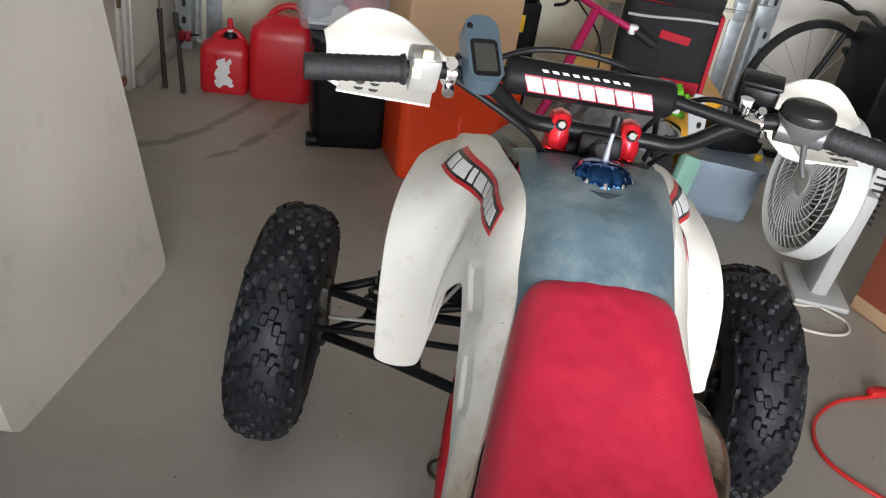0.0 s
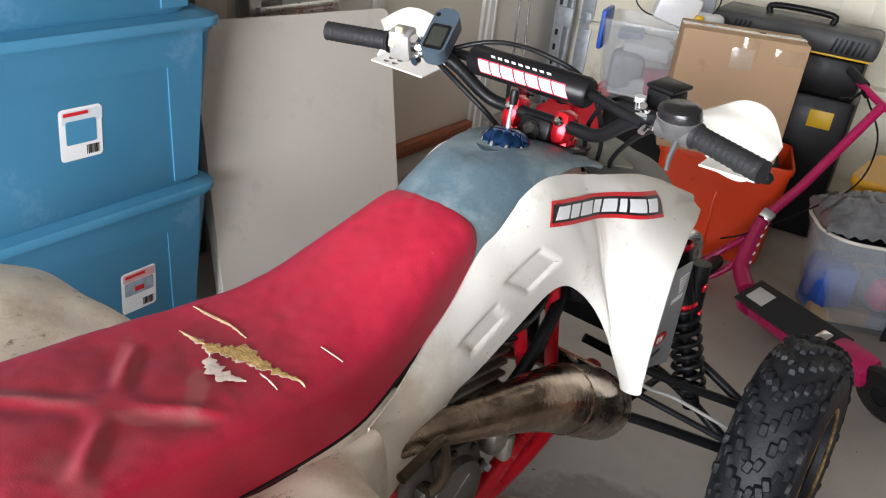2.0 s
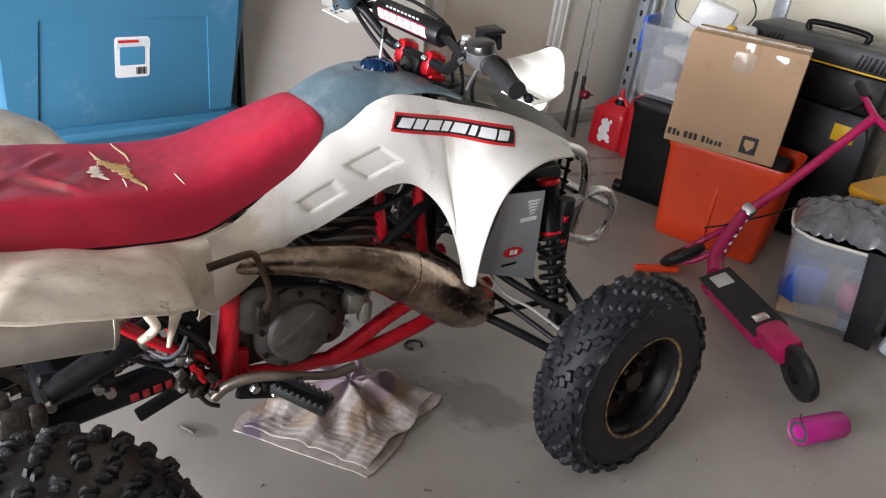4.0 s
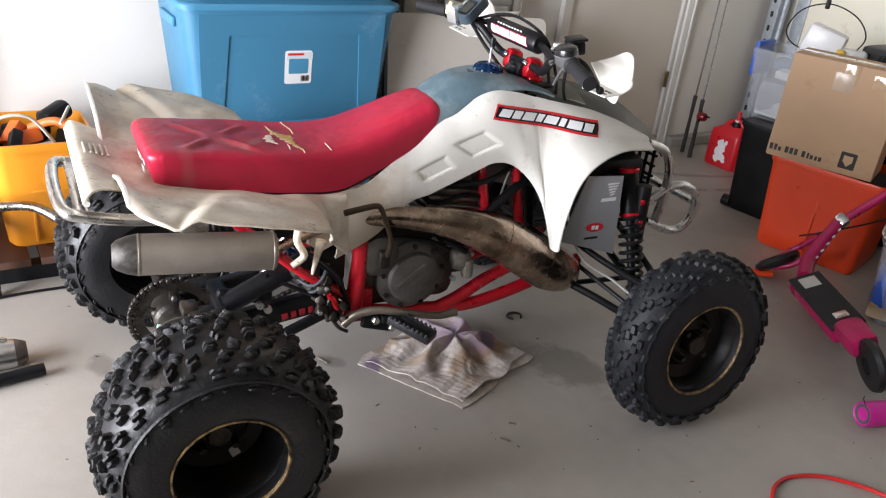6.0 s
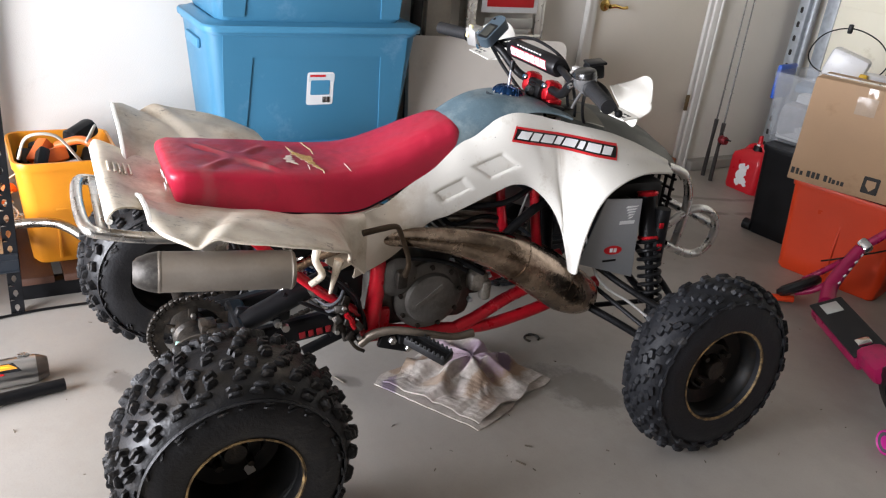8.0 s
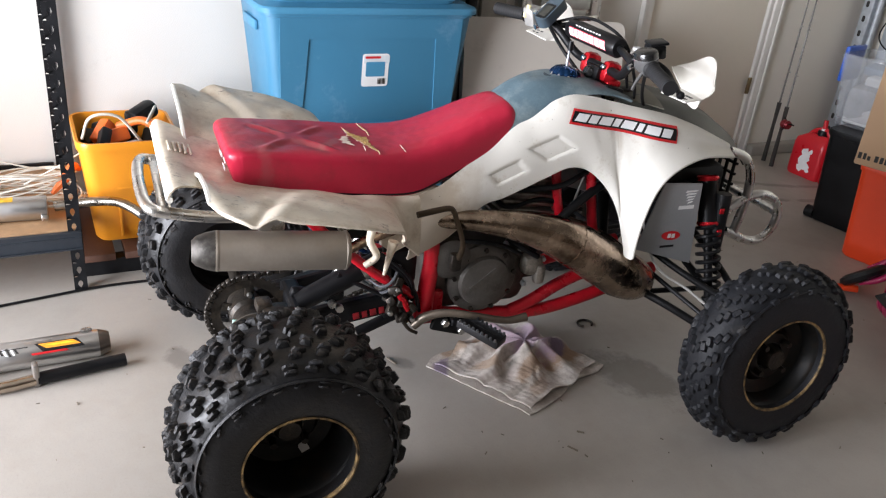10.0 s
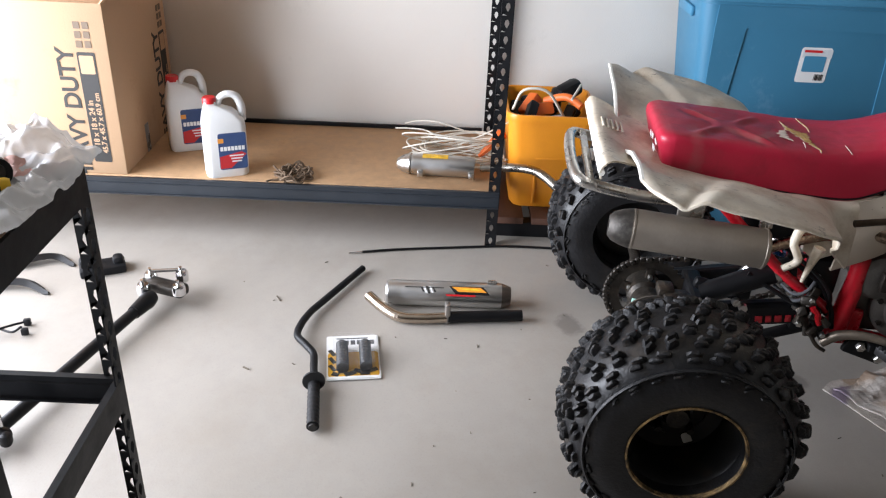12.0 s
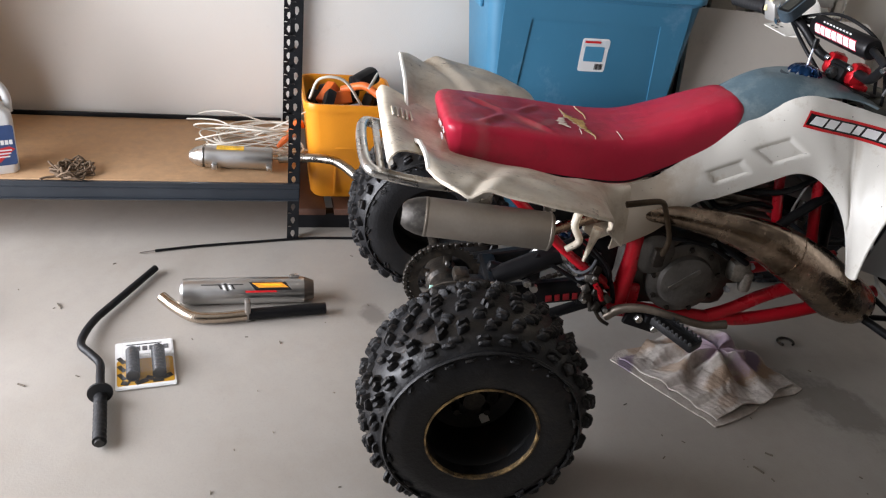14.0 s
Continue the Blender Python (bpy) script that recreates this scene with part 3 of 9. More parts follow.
    if rear:
        cols = ((0.0, 0.020, 0.022, 0.013), (0.27, 0.019, 0.023, 0.014), (0.52, 0.019, 0.023, 0.0155), (0.74, 0.018, 0.024, 0.0155), (0.90, 0.010, 0.021, 0.0065))
        count = 27
    else:
        cols = ((0.0, 0.024, 0.027, 0.0075), (0.34, 0.024, 0.028, 0.009), (0.64, 0.023, 0.028, 0.009), (0.86, 0.015, 0.026, 0.007))
        count = 23
    for ci, (s0, lw, ll, hh) in enumerate(cols):
        for sgn in ((1,) if s0 == 0 else (1, -1)):
            for k in range(count):
                a = 2 * math.pi * (k + 0.5 * (ci % 2) + (0.25 if sgn < 0 else 0)) / count + rng.uniform(-0.03, 0.03)
                s = sgn * s0 + (rng.uniform(-0.03, 0.03) if rear else 0.0)
                r0 = surf(s)
                ds = 0.02
                tang = Vector((surf(s + ds) - surf(s - ds), 2 * ds * half)).normalized() if abs(s) < 0.95 else Vector((-sgn * 0.9, 0.44))
                nx, nz = tang.y, -tang.x
                if nx < 0:
                    nx, nz = -nx, -nz
                rad = Vector((math.cos(a), math.sin(a), 0))
                tan = Vector((-math.sin(a), math.cos(a), 0))
                zax = Vector((0, 0, 1))
                nrm = (rad * nx + zax * nz).normalized()
                lat = tan.cross(nrm)
                skew = rng.uniform(-0.35, 0.35) + (0.3 * sgn if rear else 0.0) * (1 if ci % 2 else -1)
                t2 = (tan * math.cos(skew) + lat * math.sin(skew))
                l2 = nrm.cross(t2)
                c = rad * r0 + zax * (s * half)
                h2 = hh * rng.uniform(0.75, 1.15)
                # two lobes to a knob, the second smaller and set aside
                lobes = [(-0.22, 0.30 * sgn, 0.62, 1.0), (0.30, -0.22 * sgn, 0.58, 0.95)] if s0 < 0.8 else [(0.0, 0.0, 1.0, 1.0)]
                if rear and s0 < 0.85:
                    lobes = [(-0.34, rng.uniform(-0.3, 0.1), 0.62, 1.0), (0.36, rng.uniform(-0.1, 0.4), 0.55, rng.uniform(0.75, 1.0))]
                elif rear:
                    lobes = [(-0.45, 0.0, 0.55, 1.0), (0.45, 0.1, 0.55, 0.9)]
                for ou, ov, size, tall in lobes:
                    o = c + l2 * (ou * lw) + t2 * (ov * ll)
                    quadv = []
                    cut = 0.62 if rear else 0.72
                    for z, kk in ((-0.004, 1.25), (h2 * tall * 0.72, 0.98), (h2 * tall, 0.66 if rear else 0.80)):
                        for uu, vv in ((-cut, -1), (cut, -1), (1, -cut), (1, cut), (cut, 1), (-cut, 1), (-1, cut), (-1, -cut)):
                            jit = 0.0012 if rear and z > 0 else 0.0003
                            rub = Vector((rng.uniform(-jit, jit), rng.uniform(-jit, jit), rng.uniform(-jit, jit)))
                            quadv.append(bm.verts.new(axis @ (o + rub + nrm * z + l2 * (uu * lw / 2 * kk * size * (0.92 if rear else 1.0)) + t2 * (vv * ll / 2 * kk * (size if rear else 0.85) * (1.75 if rear else 1.0)))))
                    bm.faces.new(quadv[16:])
                    for q in (0, 8):
                        for i in range(8):
                            j = (i + 1) % 8
                            bm.faces.new((quadv[q + i], quadv[q + j], quadv[q + 8 + j], quadv[q + 8 + i]))
    part("tread", bm, KNOB if rear else FRUBBER, tyre, "worn rubber knobs" if rear else "rubber tread blocks", kind="stuff")


for s in (1, -1):
    wheel(s * 0.466, 0.006, 0.253, 0.262, 0.120, s, True)
    wheel(0.500 if s > 0 else -0.500, 1.287 if s > 0 else 1.250, 0.263, 0.152, 0.134, s, False)

# seat: length, half width, top, bottom
SEAT = ((-0.064, 0.108, 0.738, 0.676), (-0.061, 0.119, 0.747, 0.671), (-0.054, 0.127, 0.753, 0.669), (-0.040, 0.1335, 0.756, 0.667), (-0.015, 0.137, 0.756, 0.665), (0.08, 0.138, 0.750, 0.655), (0.18, 0.139, 0.742, 0.645), (0.28, 0.137, 0.735, 0.635), (0.38, 0.131, 0.740, 0.632), (0.46, 0.123, 0.762, 0.660), (0.54, 0.113, 0.797, 0.695), (0.60, 0.104, 0.822, 0.724), (0.645, 0.097, 0.833, 0.752), (0.668, 0.084, 0.822, 0.772))


def seat_section(u, n):
    """One section of the seat, evenly spaced from the right lower edge over the top to the left."""
    y, hw, top, low = lerp(SEAT, u)
    a = np.linspace(0.0, math.pi, 361)
    c, sn = np.cos(a), np.sin(a)
    soft = min(1.0, max(0.0, (y - 0.26) / 0.30))
    x = hw * np.sign(c) * np.abs(c) ** (0.15 + 0.33 * soft)
    z = low + (top - low) * np.abs(sn) ** (0.17 + 0.37 * soft)
    arc = np.concatenate(([0.0], np.cumsum(np.hypot(np.diff(x), np.diff(z)))))
    t = np.linspace(0.0, arc[-1], n)
    x, z = np.interp(t, arc, x), np.interp(t, arc, z)
    out = []
    for px, pz in zip(x, z):
        px, pz, py = float(px), float(pz), y
        k = (pz - low) / (top - low)
        if k > 0.7:
            pz += 0.004 * (1 - (px / hw) ** 2)
            for ang in (0.78, -0.78):
                dx, dy = px - 0.02, py - 0.105
                along, across = dx * math.sin(ang) + dy * math.cos(ang), dx * math.cos(ang) - dy * math.sin(ang)
                if 0.018 < abs(along) < 0.125:
                    fade = math.sin(math.pi * (abs(along) - 0.018) / 0.107) ** 0.7
                    pz += fade * (0.011 * math.exp(-(across / 0.011) ** 2) - 0.0075 * math.exp(-(across / 0.027) ** 2))
            pz += 0.0024 * noise.noise(Vector((px * 22, py * 16, 3))) + 0.0010 * noise.noise(Vector((px * 60, py * 50, 7)))
        if py < -0.03:
            py += 0.018 * (1 - k)
        out.append(Vector((px, py, pz)))
    return out


def seat():
    n, rowcount = 101, 261
    rows = [seat_section(i / (rowcount - 1), n) for i in range(rowcount)]
    bm = rings(bmesh.new(), rows, closed=False)
    bm.verts.ensure_lookup_table()
    vs = list(bm.verts)
    bm.faces.new(vs[:n])
    bm.faces.new(vs[-n:][::-1])
    s = part("seat", bm, SEATRED, quad, "worn red vinyl seat with torn cover and showing foam")
    for e, q in ((0, -0.004), (-1, 0.004)):
        part("seat_piping", tubes(([rows[i][e] + Vector((0, 0, 0.004)) for i in range(4, rowcount - 6, 3)], 0.0026), n=6, smooth=0), BLACK, s, "dark seat edge")
    part("seat_base", boxes(((0, 0.20, 0.655), (0.23, 0.42, 0.03), 0.01)), BLACK, s, "black seat base")
    near = [q for r in rows[70:220:2] for q in r[8:-8:2]]

    def on_seat(x, y, up=0.0015):
        best = min(near, key=lambda q: (q.x - x) ** 2 + (q.y - y) ** 2)
        return Vector((x, y, best.z + up))

    def crack(pts, widths, material, name, label, up=0.0015):
        line = spline([on_seat(x, y, up) for x, y in pts], 9)
        bm = bmesh.new()
        rows = []
        for i, q in enumerate(line):
            d = (line[min(i + 1, len(line) - 1)] - line[max(i - 1, 0)]).normalized()
            sd = d.cross(Vector((0, 0, 1))).normalized()
            u = i / (len(line) - 1) * (len(widths) - 1)
            k = min(int(u), len(widths) - 2)
            w = widths[k] + (widths[k + 1] - widths[k]) * (u - k)
            w *= 0.75 + 0.9 * noise.noise(Vector((q.x * 160, q.y * 160, 0)))
            rows.append([q - sd * w, q + Vector((0, 0, 0.001)), q + sd * w])
        part(name, rings(bm, rows, closed=False), material, s, label)

    for pts, ws in (([(-0.064, 0.247), (-0.03, 0.251), (-0.002, 0.255), (0.024, 0.272), (0.054, 0.275), (0.087, 0.284), (0.110, 0.291), (0.122, 0.290)], [0.001, 0.006, 0.013, 0.017, 0.012, 0.005, 0.004, 0.001]), ([(-0.105, 0.297), (-0.065, 0.299), (-0.034, 0.303), (0.002, 0.299)], [0.001, 0.004, 0.003, 0.001])):
        crack(pts, ws, FOAMPALE, "tear_edge", "pale frayed vinyl edge", 0.0008)
    crack([(-0.061, 0.247), (-0.03, 0.251), (-0.002, 0.255), (0.024, 0.273), (0.054, 0.276), (0.087, 0.284), (0.109, 0.291), (0.120, 0.290)], [0.0006, 0.003, 0.011, 0.017, 0.012, 0.004, 0.0026, 0.0008], FOAM, "tear", "torn vinyl with yellow foam")
    crack([(-0.102, 0.297), (-0.065, 0.299), (-0.034, 0.303), (-0.001, 0.299)], [0.0006, 0.002, 0.0016, 0.0006], FOAM, "crack", "thin crack showing foam")
    crack([(0.004, 0.243), (0.019, 0.232), (0.046, 0.227), (0.074, 0.241)], [0.003, 0.010, 0.011, 0.002], FOAMPALE, "torn_flap", "pale curled vinyl backing", 0.003)
    crack([(0.078, 0.354), (0.098, 0.356), (0.112, 0.360)], [0.0006, 0.0016, 0.0006], FOAMPALE, "crack", "thin pale crack")
    crack([(0.070, 0.264), (0.088, 0.263), (0.106, 0.260)], [0.0015, 0.002, 0.0008], FOAMPALE, "crack", "thin pale crack")
    # scuffed hole on the tail corner
    bm = bmesh.new()
    rng = random.Random(3)
    for k in range(5):
        c = Vector((0.02 + 0.018 * k + rng.uniform(-0.01, 0.01), -0.062, 0.712 + rng.uniform(-0.012, 0.016)))
        outline(bm, [(0.011 * math.cos(t) * rng.uniform(0.5, 1.2), 0.010 * math.sin(t) * rng.uniform(0.5, 1.2)) for t in [i * math.pi / 4 for i in range(8)]], frame_m(c, (1, 0, 0), (0, -0.2, 1)), 0.0015)
    part("scuff", bm, WHITEPAPER, s, "white scuffs on the seat tail")


seat()

# tank cover: length, half width, crown, shoulder height
TANK = ((0.590, 0.101, 0.800, 0.722), (0.615, 0.099, 0.812, 0.735), (0.655, 0.097, 0.838, 0.762), (0.70, 0.096, 0.866, 0.793), (0.75, 0.096, 0.884, 0.828), (0.81, 0.097, 0.890, 0.855), (0.87, 0.101, 0.884, 0.864), (0.93, 0.106, 0.872, 0.860), (0.98, 0.110, 0.852, 0.845))


def tank():
    def f(u, v):
        y, hw, top, low = lerp(TANK, u)
        a = (v - 0.5) * 2
        x = hw * a
        z = low + (top - low) * (max(0.0, 1 - abs(a) ** 3.0)) ** 0.60
        z -= 0.010 * math.exp(-(((x) ** 2 + (y - 0.76) ** 2) / 0.0007)) * 0.5
        return (x, y, z)
    t = part("tank_cover", sheet(bmesh.new(), f, 40, 40, 0.006), TANKBLUE, quad, "faded blue-grey plastic tank cover, scuffed pale")
    m = Matrix.Translation((0.0, 0.832, 0.884)) @ rot(-6, 0, 0).to_4x4()
    prof = [(0.0, 0.030), (0.018, 0.030), (0.030, 0.026), (0.040, 0.016), (0.044, 0.004), (0.044, -0.012), (0, -0.012)]
    bm = lathe(bmesh.new(), prof, m, 40)
    for k in range(10):
        a = 2 * math.pi * k / 10
        for q in bm.verts:
            l = m.inverted() @ q.co
            if l.z < 0.02 and l.length > 0.02:
                d = math.atan2(l.y, l.x) - a
                d = (d + math.pi) % (2 * math.pi) - math.pi
                q.co = m @ Vector((l.x * (1 - 0.14 * math.exp(-(d / 0.10) ** 2)), l.y * (1 - 0.14 * math.exp(-(d / 0.10) ** 2)), l.z))
    c = part("fuel_cap", bm, BLUEANOD, t, "blue anodised fluted fuel cap")
    # chrome slivers added as the bright glints round the blue cap
    for k in range(10):
        a = 2 * math.pi * (k + 0.5) / 10
        fm = m @ Matrix.Rotation(a, 4, "Z") @ Matrix.Translation((0.0405, 0, 0.004)) @ rot(0, -24, 0).to_4x4()
        part("flute_glint", lathe(bmesh.new(), [(0, 0.0), (0.0022, -0.0085), (0.0036, -0.013), (0.0046, -0.006), (0.0048, 0.0), (0.0042, 0.007), (0.0022, 0.0115), (0, 0.012)], fm, 10), CHROME, c, "added chrome sliver for the glint on the cap edge")
    # dark ring that paints the shade of a recess about the cap
    part("cap_recess", lathe(bmesh.new(), [(0.056, 0.004), (0.062, -0.001), (0.058, -0.010), (0.046, -0.004)], m, 36, True), mat("cap_recess_shade", (0.02, 0.03, 0.04), 0.5), t)
    part("vent_hose", tubes(([(0.0, 0.835, 0.905), (0.0, 0.834, 0.94), (0.002, 0.835, 0.965)], [0.005, 0.0028, 0.0028])), mat("clear_hose", (0.42, 0.45, 0.52), 0.2, 0.4), c, "thin clear vent hose")
    part("hose_end", lathe(bmesh.new(), [(0, 0.024), (0.006, 0.024), (0.0075, 0.018), (0.0065, 0), (0, 0)], Matrix.Translation((0.002, 0.835, 0.955)), 12), BLACK, c)


tank()

# front body panel, right side: upper edge along the tank, lower edge down to the fender tip and round the wheel arch
PANEL_TOP = ((0.140, 0.385, 0.632), (0.128, 0.450, 0.650), (0.117, 0.515, 0.690), (0.106, 0.585, 0.727), (0.100, 0.645, 0.780), (0.099, 0.690, 0.806), (0.100, 0.730, 0.834), (0.103, 0.766, 0.857), (0.105, 0.805, 0.867), (0.108, 0.850, 0.864),
             (0.111, 0.885, 0.858), (0.114, 0.912, 0.852), (0.116, 0.930, 0.849), (0.118, 0.945, 0.846), (0.120, 0.960, 0.842), (0.123, 0.985, 0.837), (0.127, 1.015, 0.831), (0.131, 1.050, 0.824), (0.137, 1.095, 0.814), (0.144, 1.145, 0.798), (0.150, 1.190, 0.782), (0.160, 1.275, 0.745))
PANEL_LOW = ((0.160, 0.365, 0.470), (0.148, 0.470, 0.515), (0.145, 0.559, 0.595), (0.146, 0.617, 0.615), (0.148, 0.679, 0.642), (0.149, 0.741, 0.669), (0.152, 0.790, 0.690), (0.155, 0.838, 0.688), (0.165, 0.878, 0.666), (0.185, 0.915, 0.625),
             (0.212, 0.939, 0.568), (0.250, 0.947, 0.492), (0.259, 0.949, 0.472), (0.288, 0.948, 0.478), (0.288, 0.949, 0.500), (0.285, 0.956, 0.562), (0.279, 0.978, 0.637), (0.269, 1.014, 0.684), (0.256, 1.066, 0.712), (0.240, 1.130, 0.727), (0.228, 1.185, 0.729), (0.196, 1.290, 0.712))
POCKETS = (((0.677, 0.734), (0.732, 0.703), (0.815, 0.737), (0.762, 0.770)), ((0.573, 0.671), (0.602, 0.644), (0.684, 0.679), (0.654, 0.708)))
PANEL_OUT = Vector((0.90, -0.08, 0.42)).normalized()
PANEL_TIP = 12.5 / 21


def pocket_depth(y, z):
    """How far the two moulded pockets sink the panel at a length and height."""
    deep = 0.0
    for quadr in POCKETS:
        d = 1.0
        for (ya, za), (yb, zb) in zip(quadr, quadr[1:] + quadr[:1]):
            e = math.hypot(yb - ya, zb - za)
            d = min(d, ((yb - ya) * (z - za) - (zb - za) * (y - ya)) / e)
        k = min(1.0, max(0.0, (d + 0.002) / 0.007))
        deep = max(deep, k * k * (3 - 2 * k))
    return 0.0065 * deep


def stretched_skin(nu, nv):
    """Sideways reach of the panel: its two edges held, the skin between them drawn smooth."""
    top = np.array([lerp(PANEL_TOP, i / nu)[0] for i in range(nu + 1)])
    low = np.array([lerp(PANEL_LOW, i / nu)[0] for i in range(nu + 1)])
    v = np.linspace(0, 1, nv + 1)
    x = top[:, None] + (low - top)[:, None] * (v * (0.85 + 0.15 * v))[None, :]
    for _ in range(1500):
        x[1:-1, 1:-1] = 0.25 * (x[2:, 1:-1] + x[:-2, 1:-1] + x[1:-1, 2:] + x[1:-1, :-2])
    return x


SKIN = stretched_skin(160, 36)


def skin_x(u, v):
    a, b = min(max(u, 0.0), 1.0) * 160, min(max(v, 0.0), 1.0) * 36
    i, j = min(int(a), 159), min(int(b), 35)
    fa, fb = a - i, b - j
    return float((SKIN[i, j] * (1 - fb) + SKIN[i, j + 1] * fb) * (1 - fa) + (SKIN[i + 1, j] * (1 - fb) + SKIN[i + 1, j + 1] * fb) * fa)


def panel_point(u, v, side=1, off=0.0):
    a, b = Vector(lerp(PANEL_TOP, u)), Vector(lerp(PANEL_LOW, u))
    p = Vector((skin_x(u, v), a.y + (b.y - a.y) * v, a.z + (b.z - a.z) * v))
    roll = 0.012 * math.exp(-v / 0.10) * min(1.0, max(0.0, (u - 0.15) / 0.1))
    crown = 0.007 * math.sin(math.pi * v) * (1.0 - min(1.0, max(0.0, (u - 0.40) / 0.15)))
    body = 0.010 * math.exp(-((v - 0.30) / 0.20) ** 2) * min(1.0, max(0.0, (u - 0.42) / 0.12))
    p += PANEL_OUT * (crown + body - 0.6 * roll - pocket_depth(p.y, p.z) + off)
    if side < 0:
        k = min(1.0, max(0.0, (u - 0.66) / 0.26))
        p.x += 0.022 * v * k * k * (3 - 2 * k)
        tip = v * v * math.exp(-((u - PANEL_TIP) / 0.13) ** 2)
        p.x -= 0.014 * tip + 0.038 * v * v * math.exp(-((u - PANEL_TIP + 0.065) / 0.055) ** 2)
        p.z -= 0.040 * tip
    p.x *= side
    return p


GRID = [(i / 70, j / 30, panel_point(i / 70, j / 30).y, panel_point(i / 70, j / 30).z) for i in range(20, 70) for j in range(31)]


def side_panels():
    for side in (1, -1):
        pnl = part("front_fender", sheet(bmesh.new(), lambda u, v: panel_point(u, v, side), 190, 44, 0.004 * side), FENDER, quad, "white plastic side panel and front fender")

        def placed(y, z, off):
            """The panel at a given length and height."""
            best = min(GRID, key=lambda q: (q[2] - y) ** 2 + (q[3] - z) ** 2)
            u, v, st = best[0], best[1], 0.02
            for _ in range(16):
                u, v = min(((u + a * st, v + b * st) for a in (-1, 0, 1) for b in (-1, 0, 1)), key=lambda q: (panel_point(*q).y - y) ** 2 + (panel_point(*q).z - z) ** 2)
                st *= 0.72
            return panel_point(u, v, side, off)

        # sticker band: start and end at upper and lower edge
        ul, ll, ur, lr = (0.795, 0.836), (0.783, 0.799), (1.094, 0.795), (1.104, 0.752)
        NS = 24
        rowsu = [[placed(ul[0] + (ur[0] - ul[0]) * i / NS + (ll[0] - ul[0]) * j / 4, ul[1] + (ur[1] - ul[1]) * i / NS + (ll[1] - ul[1]) * j / 4, 0.0) for j in range(5)] for i in range(NS + 1)]

        def band(i0, i1, j0, j1, off, material, label, name="sticker", skew=0.0):
            bm = bmesh.new()
            n1, n2 = max(2, int((i1 - i0) * NS)), 4

            def f(u, v):
                a = min(max((i0 + (i1 - i0) * u - skew * (v - 0.5)), 0.0), 1.0) * NS
                b = (j0 + (j1 - j0) * v) * 4
                i, j = min(int(a), NS - 1), min(int(b), 3)
                p = rowsu[i][j].lerp(rowsu[i + 1][j], a - i).lerp(rowsu[i][j + 1].lerp(rowsu[i + 1][j + 1], a - i), b - j)
                return p + Vector((side * 0.90, -0.08, 0.42)) * off
            return part(name, sheet(bm, f, n1, n2, 0.0006 * side), material, pnl, label)

        band(0.01, 0.99, 0.0, 1.0, 0.0052, STICKRED, "black and red sticker with white shapes", skew=0.012)
        band(0.022, 0.978, 0.15, 0.85, 0.0062, STICKBLACK, "black sticker field", skew=0.012)
        x0 = 0.055
        for wd in (0.105, 0.085, 0.120, 0.060, 0.110, 0.045, 0.120, 0.09):
            band(x0, x0 + wd, 0.25, 0.75, 0.0072, STICKWHITE, "white block shape", "sticker_shape", 0.030)
            x0 += wd + 0.020
        # dark line along the low edge of each pocket
        for quadr in POCKETS:
            (ya, za), (yb, zb) = quadr[1], quadr[2]
            run = [placed(ya + (yb - ya) * k / 8 - 0.002, za + (zb - za) * k / 8 + 0.0035, 0.0022) for k in range(1, 9)]
            part("pocket_line", tubes((run, 0.0019), n=6, smooth=0), INK, pnl, "dark line along the low pocket edge")
        # seam where the panel meets the heel guard
        part("seam", tubes(([panel_point(0.105 + 0.012 * k / 8, 0.02 + 0.94 * k / 8, side, 0.0006) for k in range(9)], 0.0018), n=6, smooth=0), mat("seam_dirt", (0.20, 0.16, 0.11), 0.8), pnl, "dirt-filled panel seam")
        # edge bead
        part("edge_bead", tubes(([panel_point(i / 120, 1.0, side) for i in range(121)], 0.0042), n=8, smooth=0), FENDER, pnl)
        # scratches
        bm = bmesh.new()
        rng = random.Random(11 + side)
        for k in range(26):
            u, v, du, dv = rng.uniform(0.42, 0.9), rng.uniform(0.45, 0.95), rng.uniform(-0.004, 0.004), rng.uniform(0.005, 0.05)
            tube(bm, [panel_point(u, v, side, 0.0006), panel_point(u + du, min(1, v + dv), side, 0.0006)], rng.uniform(0.0004, 0.0011), 4, 0)
        part("scratch", bm, mat("scratch_dirt", (0.10, 0.085, 0.07), 0.7), pnl, "dark scratches and grime")


side_panels()


def nose():
    table = ((0.955, 0.100, 0.862, 0.838), (1.02, 0.108, 0.866, 0.828), (1.10, 0.122, 0.852, 0.805), (1.18, 0.132, 0.832, 0.782), (1.27, 0.128, 0.798, 0.748), (1.36, 0.115, 0.745, 0.70), (1.42, 0.100, 0.690, 0.65))

    def f(u, v):
        y, hw, top, low = lerp(table, u)
        a = (v - 0.5) * 2
        return (hw * a * 1.04, y, low + (top - low) * (1 - abs(a) ** 2.4) + 0.004 * math.cos(a * 9))
    n = part("nose_cover", sheet(bmesh.new(), f, 30, 20, 0.004), NOSE, quad, "dark grey weathered plastic nose cover")
    bm = bmesh.new()
    for k in range(5):
        box(bm, (0, 1.405, 0.52 + 0.032 * k), (0.20, 0.010, 0.008), 0.002)
    for k in range(7):
        box(bm, (-0.09 + 0.03 * k, 1.402, 0.585), (0.007, 0.010, 0.16), 0.002)
    part("grille", bm, BLACK, n, "black plastic front grille")
    part("inner_guard", boxes(((0.0, 1.20, 0.62), (0.34, 0.22, 0.12), 0.03), ((0, 1.05, 0.66), (0.30, 0.2, 0.16), 0.03)), BLACK, quad, "black inner fender and radiator shroud")


nose()


